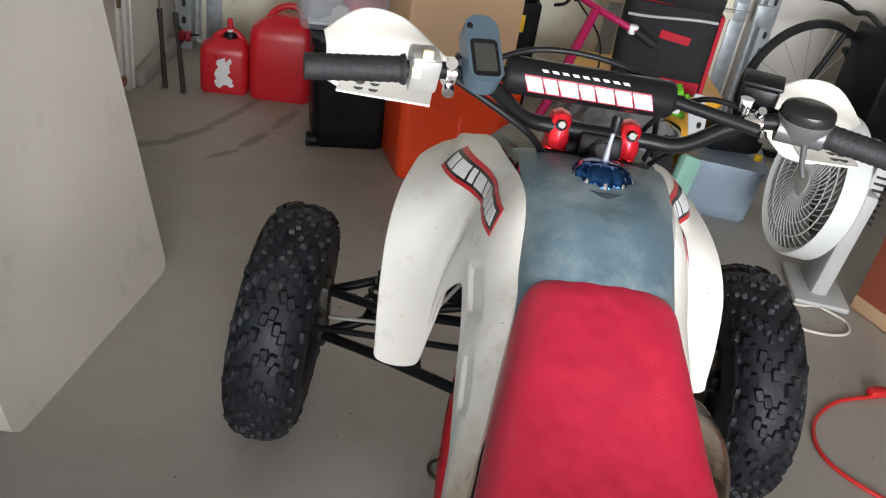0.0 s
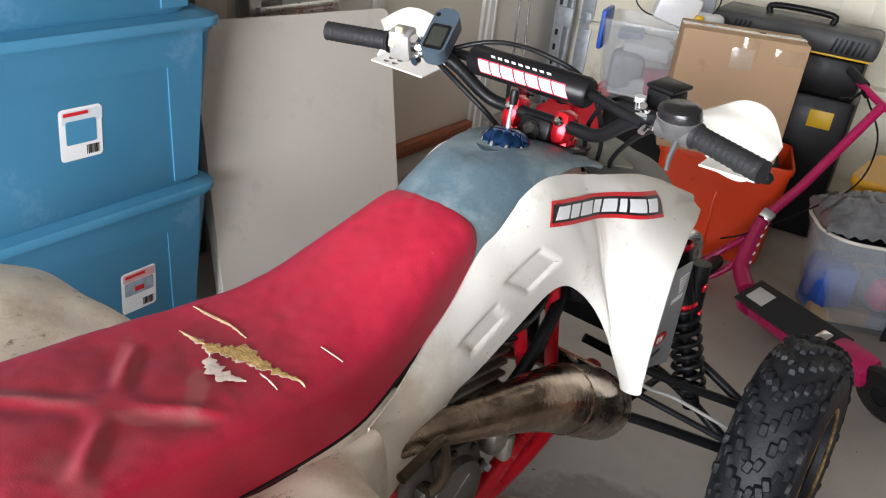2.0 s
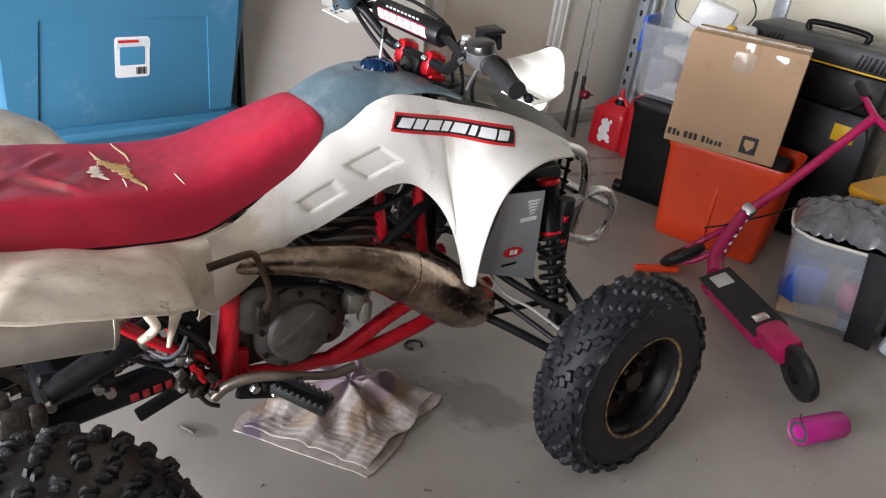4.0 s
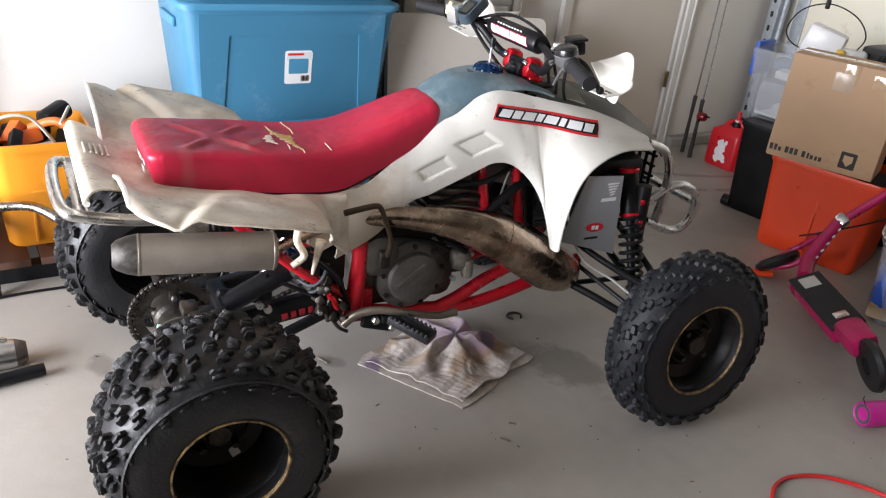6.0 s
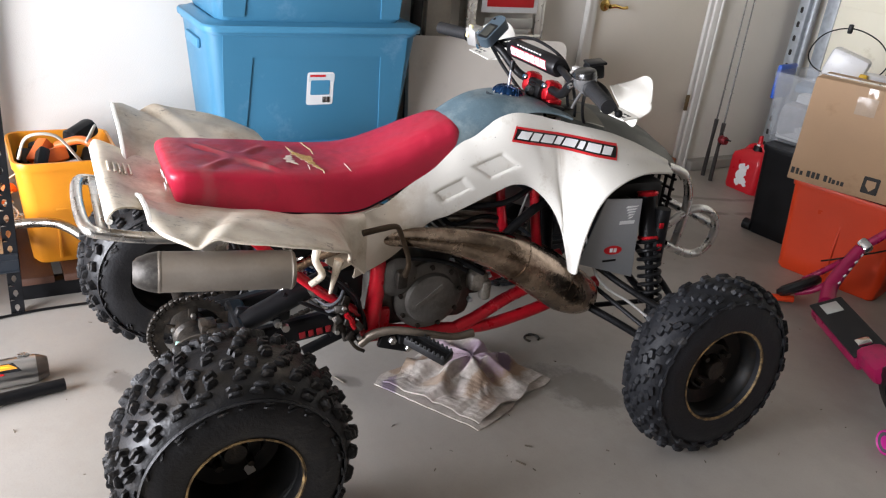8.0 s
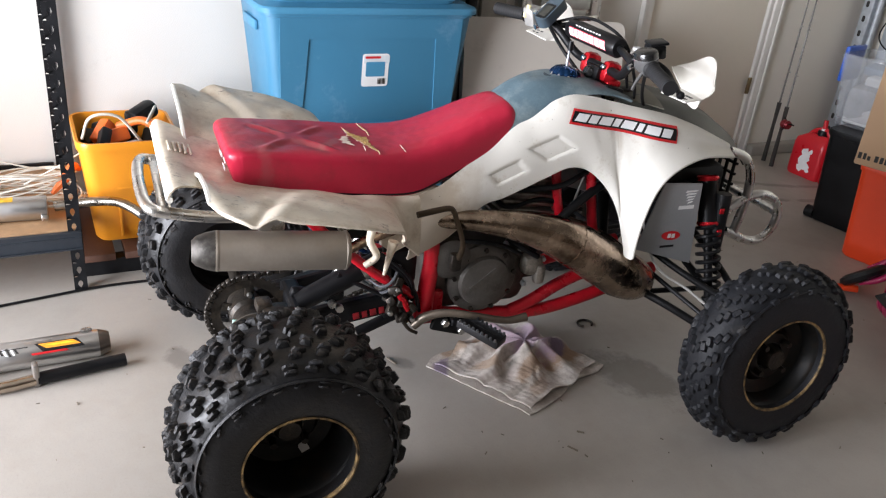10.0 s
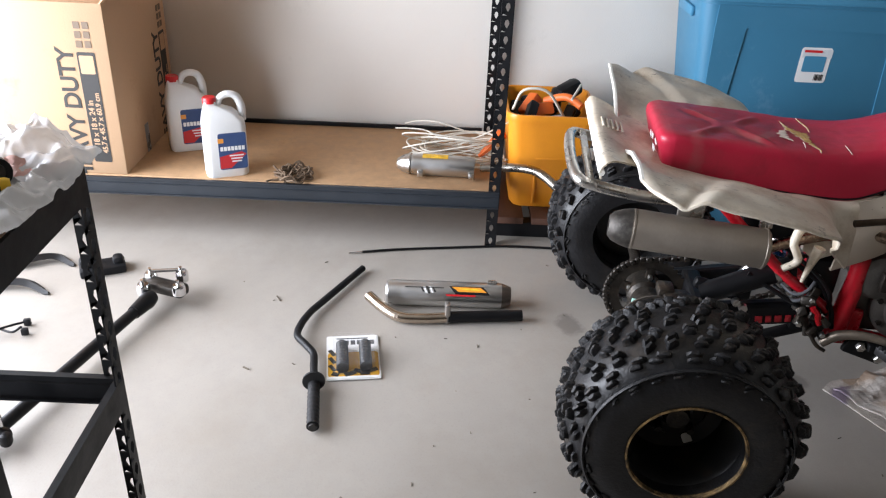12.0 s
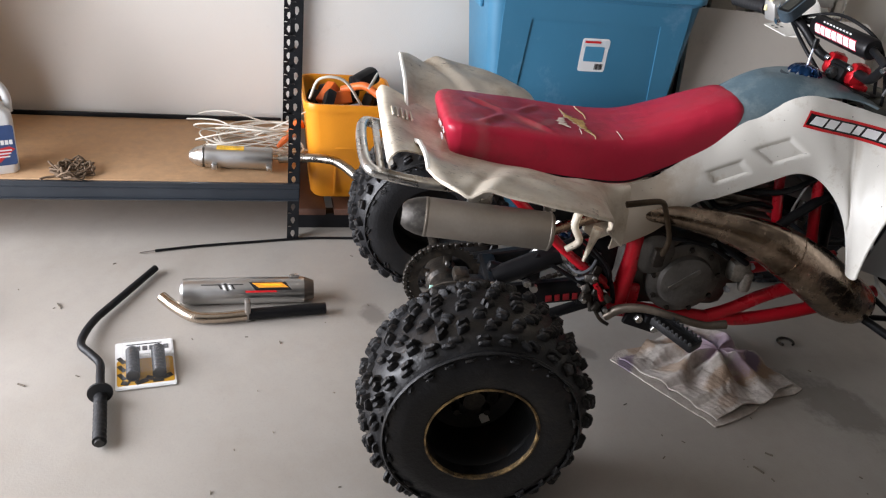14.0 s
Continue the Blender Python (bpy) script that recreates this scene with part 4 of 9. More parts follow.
def rear_fender():
    # section rows at growing length: inner x z, crest x z, lip x z
    rows = ((-0.128, 0.105, 0.700, 0.240, 0.738, 0.360, 0.740), (-0.100, 0.135, 0.690, 0.300, 0.734, 0.427, 0.738), (-0.064, 0.138, 0.686, 0.310, 0.726, 0.452, 0.729), (-0.02, 0.140, 0.680, 0.310, 0.718, 0.453, 0.727), (0.05, 0.142, 0.668, 0.310, 0.710, 0.455, 0.718),
            (0.12, 0.144, 0.658, 0.305, 0.700, 0.450, 0.707), (0.19, 0.146, 0.648, 0.295, 0.688, 0.440, 0.691), (0.25, 0.148, 0.640, 0.270, 0.670, 0.410, 0.666), (0.29, 0.150, 0.636, 0.230, 0.645, 0.330, 0.610), (0.33, 0.150, 0.634, 0.190, 0.615, 0.220, 0.545), (0.385, 0.150, 0.632, 0.172, 0.604, 0.182, 0.490))
    for side in (1, -1):
        def f(u, v):
            y, ax, az, bx, bz, cx, cz = lerp(rows, u)
            a, b, c = np.array((ax, az)), np.array((bx, bz)), np.array((cx, cz))
            q = 2.0 * b - 0.5 * (a + c)
            p = (1 - v) ** 2 * a + 2 * v * (1 - v) * q + v * v * c
            if side < 0:
                # the far corner is bent up to a point
                p[1] += 0.016 * v * max(0.0, (-0.06 - y) / 0.068)
                p[0] += 0.045 * v * max(0.0, (-0.09 - y) / 0.038)
            wob = 0.006 * noise.noise(Vector((p[0] * 14, y * 12, side)))
            past = y + 0.059 - 0.14 * (1 - v)
            rise = min(1.0, max(0.0, past / 0.045))
            ridge = 0.020 * max(0.0, v - 0.15) * rise * rise * (3 - 2 * rise) * math.exp(-max(0.0, past - 0.045) / 0.10) - 0.006 * v * math.exp(-(past / 0.012) ** 2)
            return (side * float(p[0]), y, float(p[1]) + wob + ridge)
        rf = part("rear_fender", sheet(bmesh.new(), f, 90, 36, 0.004 * side), REARFENDER, quad, "dirt-stained off-white plastic rear fender")
        part("fender_lip", tubes(([f(i / 40, 1.0) for i in range(41)], 0.004), n=6, smooth=0), REARFENDER, rf)
        part("fender_lip", tubes(([f(0.0, j / 12) for j in range(13)], 0.0055), n=6, smooth=0), FENDER, rf, "white rear lip")
        if side > 0:
            # heel guard with kick-start recess
            plate = [(0.300, 0.640), (0.400, 0.650), (0.470, 0.640), (0.512, 0.592), (0.505, 0.560), (0.455, 0.520), (0.400, 0.508), (0.335, 0.478), (0.305, 0.500), (0.300, 0.560)]
            bm = outline(bmesh.new(), plate, frame_m((0.180, 0, 0), (0.03, 1, 0), (-0.16, 0, 1)), 0.018)
            bmesh.ops.bevel(bm, geom=[e for e in bm.edges if len(e.link_faces) == 2 and e.calc_face_angle(0) > 1.2], offset=0.004, segments=2, affect="EDGES")
            part("heel_guard", bm, REARFENDER, rf, "dirty plastic heel guard")
            part("fender_tab", tubes(([(0.215, 0.255, 0.60), (0.222, 0.245, 0.56), (0.225, 0.262, 0.52), (0.222, 0.235, 0.495)], [0.011, 0.009, 0.009, 0.008])), REARFENDER, rf)
            part("fender_tab", tubes(([(0.205, 0.31, 0.545), (0.205, 0.30, 0.50), (0.203, 0.292, 0.455)], [0.013, 0.008, 0.004])), REARFENDER, rf)
    # deck behind the seat and hanging tail
    prof = ((-0.02, 0.682), (-0.07, 0.690), (-0.120, 0.703), (-0.160, 0.718), (-0.182, 0.722), (-0.192, 0.716), (-0.195, 0.704), (-0.193, 0.690))

    def g(u, v):
        y, z = lerp(prof, u)
        return ((0.015 + 0.235 * (2 * v - 1)) * (0.62 + 0.38 * min(1.0, u * 1.6)), y, z - 0.010 * (1 - (2 * v - 1) ** 2) * (1 - u))
    tl = part("tail_panel", sheet(bmesh.new(), g, 40, 20, -0.004), REARFENDER, quad, "dirty white tail panel behind the seat")
    part("tail_lip", tubes(([g(0.86, j / 12) for j in range(13)], 0.007), n=8, smooth=0), FENDER, tl, "white tail lip")
    for k in range(5):
        part("tail_vent", boxes(((-0.030, -0.172 + 0.0115 * k, 0.7225 - 0.0030 * k), (0.062, 0.0065, 0.006), 0.0025, rot(-12, 0, 0))), REARFENDER, tl, "moulded vent rib")


rear_fender()


def grab_bar():
    g = part("grab_bar", tubes(([(0.165, 0.02, 0.615), (0.165, -0.10, 0.622), (0.162, -0.195, 0.638), (0.140, -0.234, 0.647), (0.0, -0.244, 0.651), (-0.140, -0.234, 0.647), (-0.162, -0.195, 0.638), (-0.165, -0.10, 0.622), (-0.165, 0.02, 0.615)], 0.0135), n=14), ALU, quad, "brushed aluminium rear grab bar")
    part("plate", boxes(((0.0, -0.17, 0.648), (0.07, 0.05, 0.006), 0.003), ((0.0, -0.205, 0.646), (0.31, 0.018, 0.010), 0.003)), ALU, g)


grab_bar()


def exhaust():
    ax = Vector((0.151, -0.149, 0.536)) - Vector((0.186, 0.205, 0.522))
    z = ax.normalized()
    x = z.cross(Vector((0, 0, 1))).normalized()
    m = frame_m((0.186, 0.205, 0.522), x, z.cross(x))
    L = ax.length
    s = part("silencer", lathe(bmesh.new(), [(0.0, 0.0), (0.040, 0.0), (0.046, 0.006), (0.0465, L - 0.052), (0.045, L - 0.048)], m, 36), SILENCER, quad, "dull aluminium silencer with dark end cone")
    part("end_cone", lathe(bmesh.new(), [(0.0464, L - 0.054), (0.046, L - 0.048), (0.042, L - 0.030), (0.034, L - 0.010), (0.024, L), (0.014, L), (0.013, L - 0.03), (0, L - 0.03)], m, 32), mat("sooty_cone", (0.060, 0.054, 0.048), 0.5, 0.6, var=0.5, scale=35, dirt=(0.09, 0.085, 0.075), amount=0.25, dscale=40), s)
    for h in (0.008, L - 0.056):
        part("band", lathe(bmesh.new(), [(0.0460, h - 0.003), (0.0471, h - 0.002), (0.0471, h + 0.002), (0.0460, h + 0.003)], m, 36, True), SILENCER, s)
    part("mount", boxes(((0.15, 0.03, 0.588), (0.01, 0.06, 0.04), 0.004)), ALU, s)
    part("mount", boxes(((0.155, 0.20, 0.585), (0.012, 0.03, 0.05), 0.004)), ALU, s)
    pipe = part("exhaust_pipe", tubes(([(0.186, 0.20, 0.522), (0.150, 0.26, 0.525), (0.130, 0.34, 0.540), (0.132, 0.42, 0.554), (0.152, 0.50, 0.562), (0.187, 0.60, 0.561), (0.206, 0.70, 0.543), (0.210, 0.80, 0.500), (0.208, 0.90, 0.440), (0.202, 0.985, 0.382), (0.188, 1.05, 0.350), (0.150, 1.085, 0.345), (0.10, 1.08, 0.36), (0.05, 1.0, 0.42), (0.01, 0.88, 0.47)],
                                      [0.013, 0.013, 0.014, 0.018, 0.024, 0.034, 0.047, 0.060, 0.067, 0.067, 0.058, 0.044, 0.034, 0.026, 0.022]), n=22), PIPE, quad, "scratched nickel expansion chamber exhaust")
    for c, d, r in (((0.21, 0.80, 0.500), (0, 1, -0.55), 0.0602), ((0.205, 0.945, 0.411), (0, 1, -0.7), 0.0670)):
        d = Vector(d).normalized()
        x = d.cross(Vector((0, 0, 1))).normalized()
        part("weld_seam", lathe(bmesh.new(), [(r, -0.002), (r + 0.0012, 0), (r, 0.002), (r - 0.004, 0)], frame_m(c, x, d.cross(x)), 28, True), PIPE, pipe)


exhaust()


def frame_tubes():
    for s in (1, -1):
        part("frame_rail", tubes(([(s * 0.115, 0.43, 0.285), (s * 0.12, 0.52, 0.268), (s * 0.12, 0.64, 0.255), (s * 0.12, 0.78, 0.244), (s * 0.12, 0.90, 0.262), (s * 0.115, 1.02, 0.290), (s * 0.10, 1.18, 0.33)], 0.0185)), FRAMERED, quad, "red painted frame tube")
        part("frame_brace", tubes(([(s * 0.120, 0.70, 0.252), (s * 0.120, 0.76, 0.275), (s * 0.120, 0.85, 0.324), (s * 0.116, 0.95, 0.358), (s * 0.10, 1.06, 0.380)], 0.0185)), FRAMERED, quad)
        part("frame_upright", tubes(([(s * 0.125, 0.435, 0.265), (s * 0.128, 0.440, 0.36), (s * 0.13, 0.445, 0.47), (s * 0.12, 0.42, 0.56)], [0.026, 0.023, 0.022, 0.018])), FRAMERED, quad)
        part("frame_gusset", boxes(((s * 0.125, 0.447, 0.30), (0.022, 0.085, 0.10), 0.012)), FRAMERED, quad)
        part("subframe", tubes(([(s * 0.12, 0.42, 0.55), (s * 0.125, 0.25, 0.60), (s * 0.125, 0.05, 0.625), (s * 0.12, -0.05, 0.63)], 0.011)), FRAMERED, quad)
        part("subframe_brace", tubes(([(s * 0.13, 0.40, 0.345), (s * 0.13, 0.27, 0.44), (s * 0.125, 0.10, 0.60)], 0.013)), FRAMERED, quad)
        part("down_tube", tubes(([(s * 0.085, 0.885, 0.80), (s * 0.105, 0.905, 0.62), (s * 0.11, 0.935, 0.48), (s * 0.112, 0.99, 0.33)], 0.014)), FRAMERED, quad)
        part("down_tube", tubes(([(s * 0.06, 0.80, 0.76), (s * 0.10, 0.80, 0.62), (s * 0.115, 0.825, 0.50), (s * 0.118, 0.85, 0.42)], 0.013)), FRAMERED, quad)
    part("backbone", tubes(([(0, 0.40, 0.60), (0, 0.62, 0.70), (0, 0.85, 0.78)], 0.02)), FRAMERED, quad)
    part("steering_stem", tubes(([(0, 0.97, 0.89), (0, 1.0, 0.7), (0, 1.05, 0.40)], 0.018), ([(-0.04, 0.95, 0.88), (0.04, 0.95, 0.88)], 0.022)), BLACK, quad)


frame_tubes()


PALECAST = mat("pale_casting", (0.34, 0.31, 0.27), 0.45, 0.6, var=0.3, dirt=(0.06, 0.05, 0.04), amount=0.45, dscale=14)


def engine():
    e = part("engine", boxes(((0.0, 0.60, 0.37), (0.23, 0.30, 0.20), 0.04), ((0.0, 0.72, 0.40), (0.20, 0.16, 0.14), 0.03), ((0.02, 0.52, 0.44), (0.22, 0.14, 0.10), 0.03)), ENGINE, quad, "grimy grey two-stroke engine")
    cx = frame_m((0.112, 0.595, 0.375), (0, 1, 0), (0, 0, 1))
    part("clutch_cover", lathe(bmesh.new(), [(0.10, 0.0), (0.10, 0.022), (0.092, 0.030), (0.074, 0.034), (0.070, 0.048), (0.060, 0.053), (0.0, 0.054)], cx, 40), ENGINE, e, "round dark grey clutch cover")
    bm = outline(bmesh.new(), [(-0.045, -0.006), (0.045, -0.006), (0.045, 0.006), (-0.045, 0.006)], cx @ Matrix.Rotation(radians(38), 4, "Z") @ Matrix.Translation((0, 0.018, 0.053)), 0.003)
    part("cover_rib", bm, ENGINE, e)
    for k in range(9):
        a = 2 * math.pi * k / 9 + 0.2
        part("cover_bolt", lathe(bmesh.new(), [(0, 0.008), (0.007, 0.008), (0.007, 0), (0, 0)], cx @ Matrix.Translation((0.088 * math.cos(a), 0.088 * math.sin(a), 0.029)), 6), GREASE, e)
    part("kick_cover", lathe(bmesh.new(), [(0.055, 0.0), (0.055, 0.03), (0.045, 0.038), (0, 0.04)], frame_m((0.112, 0.495, 0.445), (0, 1, 0), (0, 0, 1)), 28), ENGINE, e)
    part("water_pump", boxes(((0.125, 0.745, 0.40), (0.05, 0.06, 0.06), 0.018), ((0.14, 0.765, 0.375), (0.03, 0.03, 0.06), 0.010)), PALECAST, e, "pale cast water pump")
    part("cylinder", boxes(((0, 0.73, 0.56), (0.13, 0.12, 0.20), 0.02, rot(-8))), PALECAST, e, "finned cylinder")
    for k in range(8):
        part("fin", boxes(((0, 0.72 + 0.004 * k, 0.475 + 0.022 * k), (0.19 - 0.004 * k, 0.17, 0.009), 0.003, rot(-8))), PALECAST, e)
    part("carburettor", boxes(((0.03, 0.55, 0.54), (0.09, 0.10, 0.11), 0.02), ((0.05, 0.50, 0.50), (0.05, 0.06, 0.08), 0.015)), mat("carb_metal", (0.20, 0.19, 0.18), 0.45, 0.7), e)
    part("airbox", boxes(((0.0, 0.28, 0.56), (0.20, 0.24, 0.13), 0.03), ((0.0, 0.42, 0.56), (0.12, 0.12, 0.10), 0.04)), BLACK, quad, "black plastic airbox")
    part("hose", tubes(([(0.10, 0.75, 0.42), (0.13, 0.80, 0.52), (0.12, 0.90, 0.60), (0.08, 1.0, 0.62)], 0.013), ([(0.06, 0.60, 0.60), (0.12, 0.70, 0.62), (0.13, 0.80, 0.63), (0.1, 0.9, 0.66)], 0.008), ([(0.02, 0.62, 0.62), (0.09, 0.66, 0.56), (0.10, 0.76, 0.58), (0.12, 0.88, 0.55)], 0.006)), BLACK, quad, "black coolant hoses and cables")
    part("side_cover", boxes(((0.10, 0.375, 0.42), (0.05, 0.08, 0.11), 0.03), ((0.10, 0.37, 0.34), (0.04, 0.09, 0.05), 0.02)), BLACK, e, "greasy black linkage housing")
    k = part("kick_lever", tubes(([(0.165, 0.498, 0.455), (0.186, 0.500, 0.485), (0.200, 0.494, 0.525), (0.213, 0.464, 0.595), (0.217, 0.452, 0.619), (0.219, 0.440, 0.627), (0.222, 0.410, 0.626), (0.225, 0.357, 0.619)], [0.010, 0.0085, 0.0065, 0.0065, 0.0068, 0.007, 0.0075, 0.008])), mat("rusty_steel", (0.085, 0.06, 0.038), 0.5, 0.7, var=0.4), quad, "rusty kick-start lever")
    part("lever_boss", boxes(((0.168, 0.495, 0.452), (0.026, 0.03, 0.05), 0.008)), GREASE, k)
    # greasy linkage between frame and swingarm
    rng = random.Random(31)
    link_part = part("linkage", boxes(((0.135, 0.352, 0.352), (0.030, 0.040, 0.075), 0.010, rot(20, 0, 10)), ((0.140, 0.382, 0.300), (0.028, 0.034, 0.060), 0.010, rot(-25, 0, 0))), GREASE, quad, "greasy black linkage and fittings")
    for _ in range(10):
        s = rng.uniform(0.010, 0.022)
        part("fitting", boxes(((rng.uniform(0.140, 0.165), rng.uniform(0.322, 0.402), rng.uniform(0.285, 0.405)), (s, s * rng.uniform(0.8, 1.8), s * rng.uniform(0.8, 1.8)), s * 0.25, rot(rng.uniform(-40, 40), rng.uniform(-30, 30), rng.uniform(-30, 30)))), GREASE, link_part)
    for y, z in ((0.345, 0.385), (0.372, 0.336), (0.392, 0.292), (0.330, 0.318)):
        part("bolt", lathe(bmesh.new(), [(0, 0.012), (0.006, 0.012), (0.0075, 0.006), (0.0075, 0), (0, 0)], frame_m((0.158, y, z), (0, 1, 0), (0, 0, 1)), 6), ALU, link_part, "bright bolt head")
    part("red_fitting", tubes(([(0.163, 0.352, 0.366), (0.164, 0.366, 0.346), (0.164, 0.378, 0.322)], [0.007, 0.010, 0.007])), REDANOD, link_part, "red anodised fitting")
    for dz in (0.0, 0.018):
        part("cable", tubes(([(0.11, 0.27, 0.39 + dz), (0.145, 0.305, 0.372 + dz), (0.15, 0.335, 0.385 + dz), (0.13, 0.36, 0.42 + dz)], 0.0042), n=7), mat("grey_cable", (0.10, 0.105, 0.115), 0.35), link_part)
    part("oil_line", tubes(([(0.13, 0.50, 0.49), (0.15, 0.56, 0.495), (0.15, 0.64, 0.475), (0.14, 0.70, 0.44)], 0.006), ([(0.12, 0.66, 0.48), (0.15, 0.71, 0.455), (0.155, 0.745, 0.435)], 0.008)), BLACK, e, "black oil line")
    for y, z in ((0.70, 0.455), (0.725, 0.345), (0.775, 0.415), (0.655, 0.47)):
        part("bolt", lathe(bmesh.new(), [(0, 0.012), (0.007, 0.012), (0.0085, 0.006), (0.0085, 0), (0, 0)], frame_m((0.128, y, z), (0, 1, 0), (0, 0, 1)), 6), GALV, e, "dull bolt head")


engine()


def foot_controls():
    peg_steel = mat("worn_black_steel", (0.03, 0.03, 0.032), 0.4, 0.5, var=0.4)
    teeth = mat("steel_teeth", (0.13, 0.135, 0.14), 0.38, 0.8, var=0.4)
    for s in (1, -1):
        m = frame_m((s * 0.195, 0.520, 0.288), (s * 0.100, 0.064, -0.014), (-s * 0.064, 0.100, 0.010))
        up = 1 if s > 0 else -1
        f = part("foot_peg", boxes(((0.062, 0.0, 0), (0.125, 0.030, 0.010), 0.004), ((0.062, 0.021, 0.004 * up), (0.125, 0.005, 0.022), 0.002), ((0.062, -0.021, 0.004 * up), (0.125, 0.005, 0.022), 0.002), ((0.124, 0, 0.004 * up), (0.006, 0.044, 0.022), 0.002)), peg_steel, quad, "black steel toothed foot peg")
        f.matrix_local = m
        for k in range(9):
            for side in (0.021, -0.021):
                part("tooth", lathe(bmesh.new(), [(0.0055, 0.0), (0.003, 0.007), (0.0, 0.0085)], Matrix.Translation((0.008 + 0.0138 * k, side, 0.014 * up)) @ Matrix.Rotation(0 if up > 0 else math.pi, 4, "X"), 4), teeth, f)
        hanger = part("bracket", boxes(((s * 0.163, 0.500, 0.262), (0.018, 0.105, 0.050), 0.014, rot(-18)), ((s * 0.178, 0.515, 0.280), (0.030, 0.040, 0.022), 0.006)), BLACK, quad, "black peg hanger")
        for y, z in ((0.483, 0.275), (0.532, 0.246)):
            part("bolt", lathe(bmesh.new(), [(0, 0.011), (0.010, 0.011), (0.012, 0.008), (0.012, 0), (0, 0)], frame_m((s * 0.172, y, z), (0, s, 0), (0, 0, 1)), 6), ALU, hanger, "bright bolt")
    part("brake_pedal", tubes(([(0.155, 0.40, 0.265), (0.165, 0.43, 0.295), (0.185, 0.48, 0.312), (0.205, 0.55, 0.305), (0.215, 0.64, 0.285), (0.218, 0.70, 0.290)], [0.012, 0.013, 0.011, 0.010, 0.010, 0.012])), mat("worn_pedal", (0.20, 0.165, 0.13), 0.45, 0.7, var=0.3), quad, "worn steel brake pedal")
    part("pedal_link", tubes(([(0.15, 0.36, 0.30), (0.16, 0.385, 0.262), (0.16, 0.41, 0.245)], 0.005), ([(0.12, 0.345, 0.37), (0.145, 0.352, 0.32), (0.15, 0.36, 0.28)], 0.007)), GREASE, quad)


foot_controls()


def rear_drive():
    sw = part("swingarm", bmesh.new(), BLACK, quad, "black aluminium swingarm with a red stripe")
    bm = bmesh.new()
    for s in (1, -1):
        a, b = Vector((s * 0.10, 0.40, 0.325)), Vector((s * 0.085, 0.03, 0.262))
        d = b - a
        box(bm, (a + b) / 2, (0.035, d.length, 0.062), 0.010, rot(9.6, 0, 2.3 * -s))
    box(bm, (0, 0.12, 0.285), (0.17, 0.05, 0.055), 0.012)
    bm.to_mesh(sw.data)
    bm.free()
    bm = bmesh.new()
    for k in range(5):
        box(bm, (0.1190 - 0.0010 * k, 0.345 - 0.0225 * k, 0.306 - 0.0038 * k), (0.002, 0.017 - 0.003 * (k % 2), 0.019), 0.0008, rot(9.6, 0, -2.3))
    part("stripe", bm, mat("dull_red_print", (0.27, 0.010, 0.015), 0.45, var=0.35, scale=60), sw, "red block shapes")
    part("linkage_tube", tubes(([(0.105, 0.105, 0.345), (0.108, 0.20, 0.392), (0.108, 0.30, 0.440)], [0.026, 0.028, 0.026]), n=18), BLACK, sw, "fat black linkage tube")
    part("linkage_cap", tubes(([(0.108, 0.262, 0.422), (0.108, 0.272, 0.427)], 0.0292), smooth=0, n=18), ALU, sw, "bright clamp ring")
    for k, (y, z) in enumerate(((0.30, 0.385), (0.335, 0.40), (0.36, 0.352), (0.325, 0.345))):
        part("small_bolt", lathe(bmesh.new(), [(0, 0.008), (0.007, 0.008), (0.008, 0), (0, 0)], frame_m((0.128, y, z), (0, 1, 0), (0, 0, 1)), 7), ALU, sw)
    for k, pts in enumerate(([(0.12, 0.30, 0.46), (0.14, 0.36, 0.42), (0.145, 0.40, 0.36), (0.14, 0.42, 0.30)], [(0.11, 0.26, 0.50), (0.15, 0.33, 0.46), (0.155, 0.385, 0.40), (0.13, 0.40, 0.33)], [(0.12, 0.20, 0.42), (0.14, 0.28, 0.38), (0.15, 0.35, 0.34), (0.15, 0.40, 0.27)])):
        part("hose", tubes((pts, 0.006 - 0.001 * (k % 2)), n=8), BLACK, sw, "black greasy hose")
    part("swing_guard", boxes(((0.105, 0.33, 0.262), (0.03, 0.15, 0.018), 0.005, rot(22, 0, 0)), ((0.1, 0.36, 0.285), (0.035, 0.06, 0.03), 0.008)), BLACK, sw)
    ax = frame_m((-0.45, 0, 0.253), (0, 1, 0), (0, 0, 1))
    part("axle", lathe(bmesh.new(), [(0.016, 0.0), (0.016, 0.90)], ax, 20), GREASE, quad, "greasy steel rear axle")
    part("axle_carrier", lathe(bmesh.new(), [(0.03, 0.36), (0.045, 0.37), (0.048, 0.44), (0.040, 0.45), (0.040, 0.50), (0.060, 0.51), (0.062, 0.535), (0.045, 0.55), (0.03, 0.56)], ax, 28), GREASE, quad, "dirty axle bearing carrier")
    # brake disc and caliper
    disc = part("brake_disc", lathe(bmesh.new(), [(0.045, 0.580), (0.092, 0.580), (0.092, 0.585), (0.045, 0.585)], ax, 40), mat("disc_steel", (0.16, 0.14, 0.12), 0.4, 0.8, var=0.3), quad, "dirty rear brake disc")
    part("caliper", boxes(((0.125, 0.045, 0.325), (0.06, 0.07, 0.055), 0.014), ((0.10, 0.02, 0.345), (0.05, 0.04, 0.03), 0.008), ((0.145, 0.075, 0.335), (0.03, 0.03, 0.04), 0.008)), GREASE, quad, "mud-caked brake caliper")
    part("carrier_arm", boxes(((0.09, 0.15, 0.355), (0.03, 0.13, 0.03), 0.012, rot(-14)), ((0.115, 0.195, 0.375), (0.02, 0.05, 0.06), 0.012)), BLACK, quad)
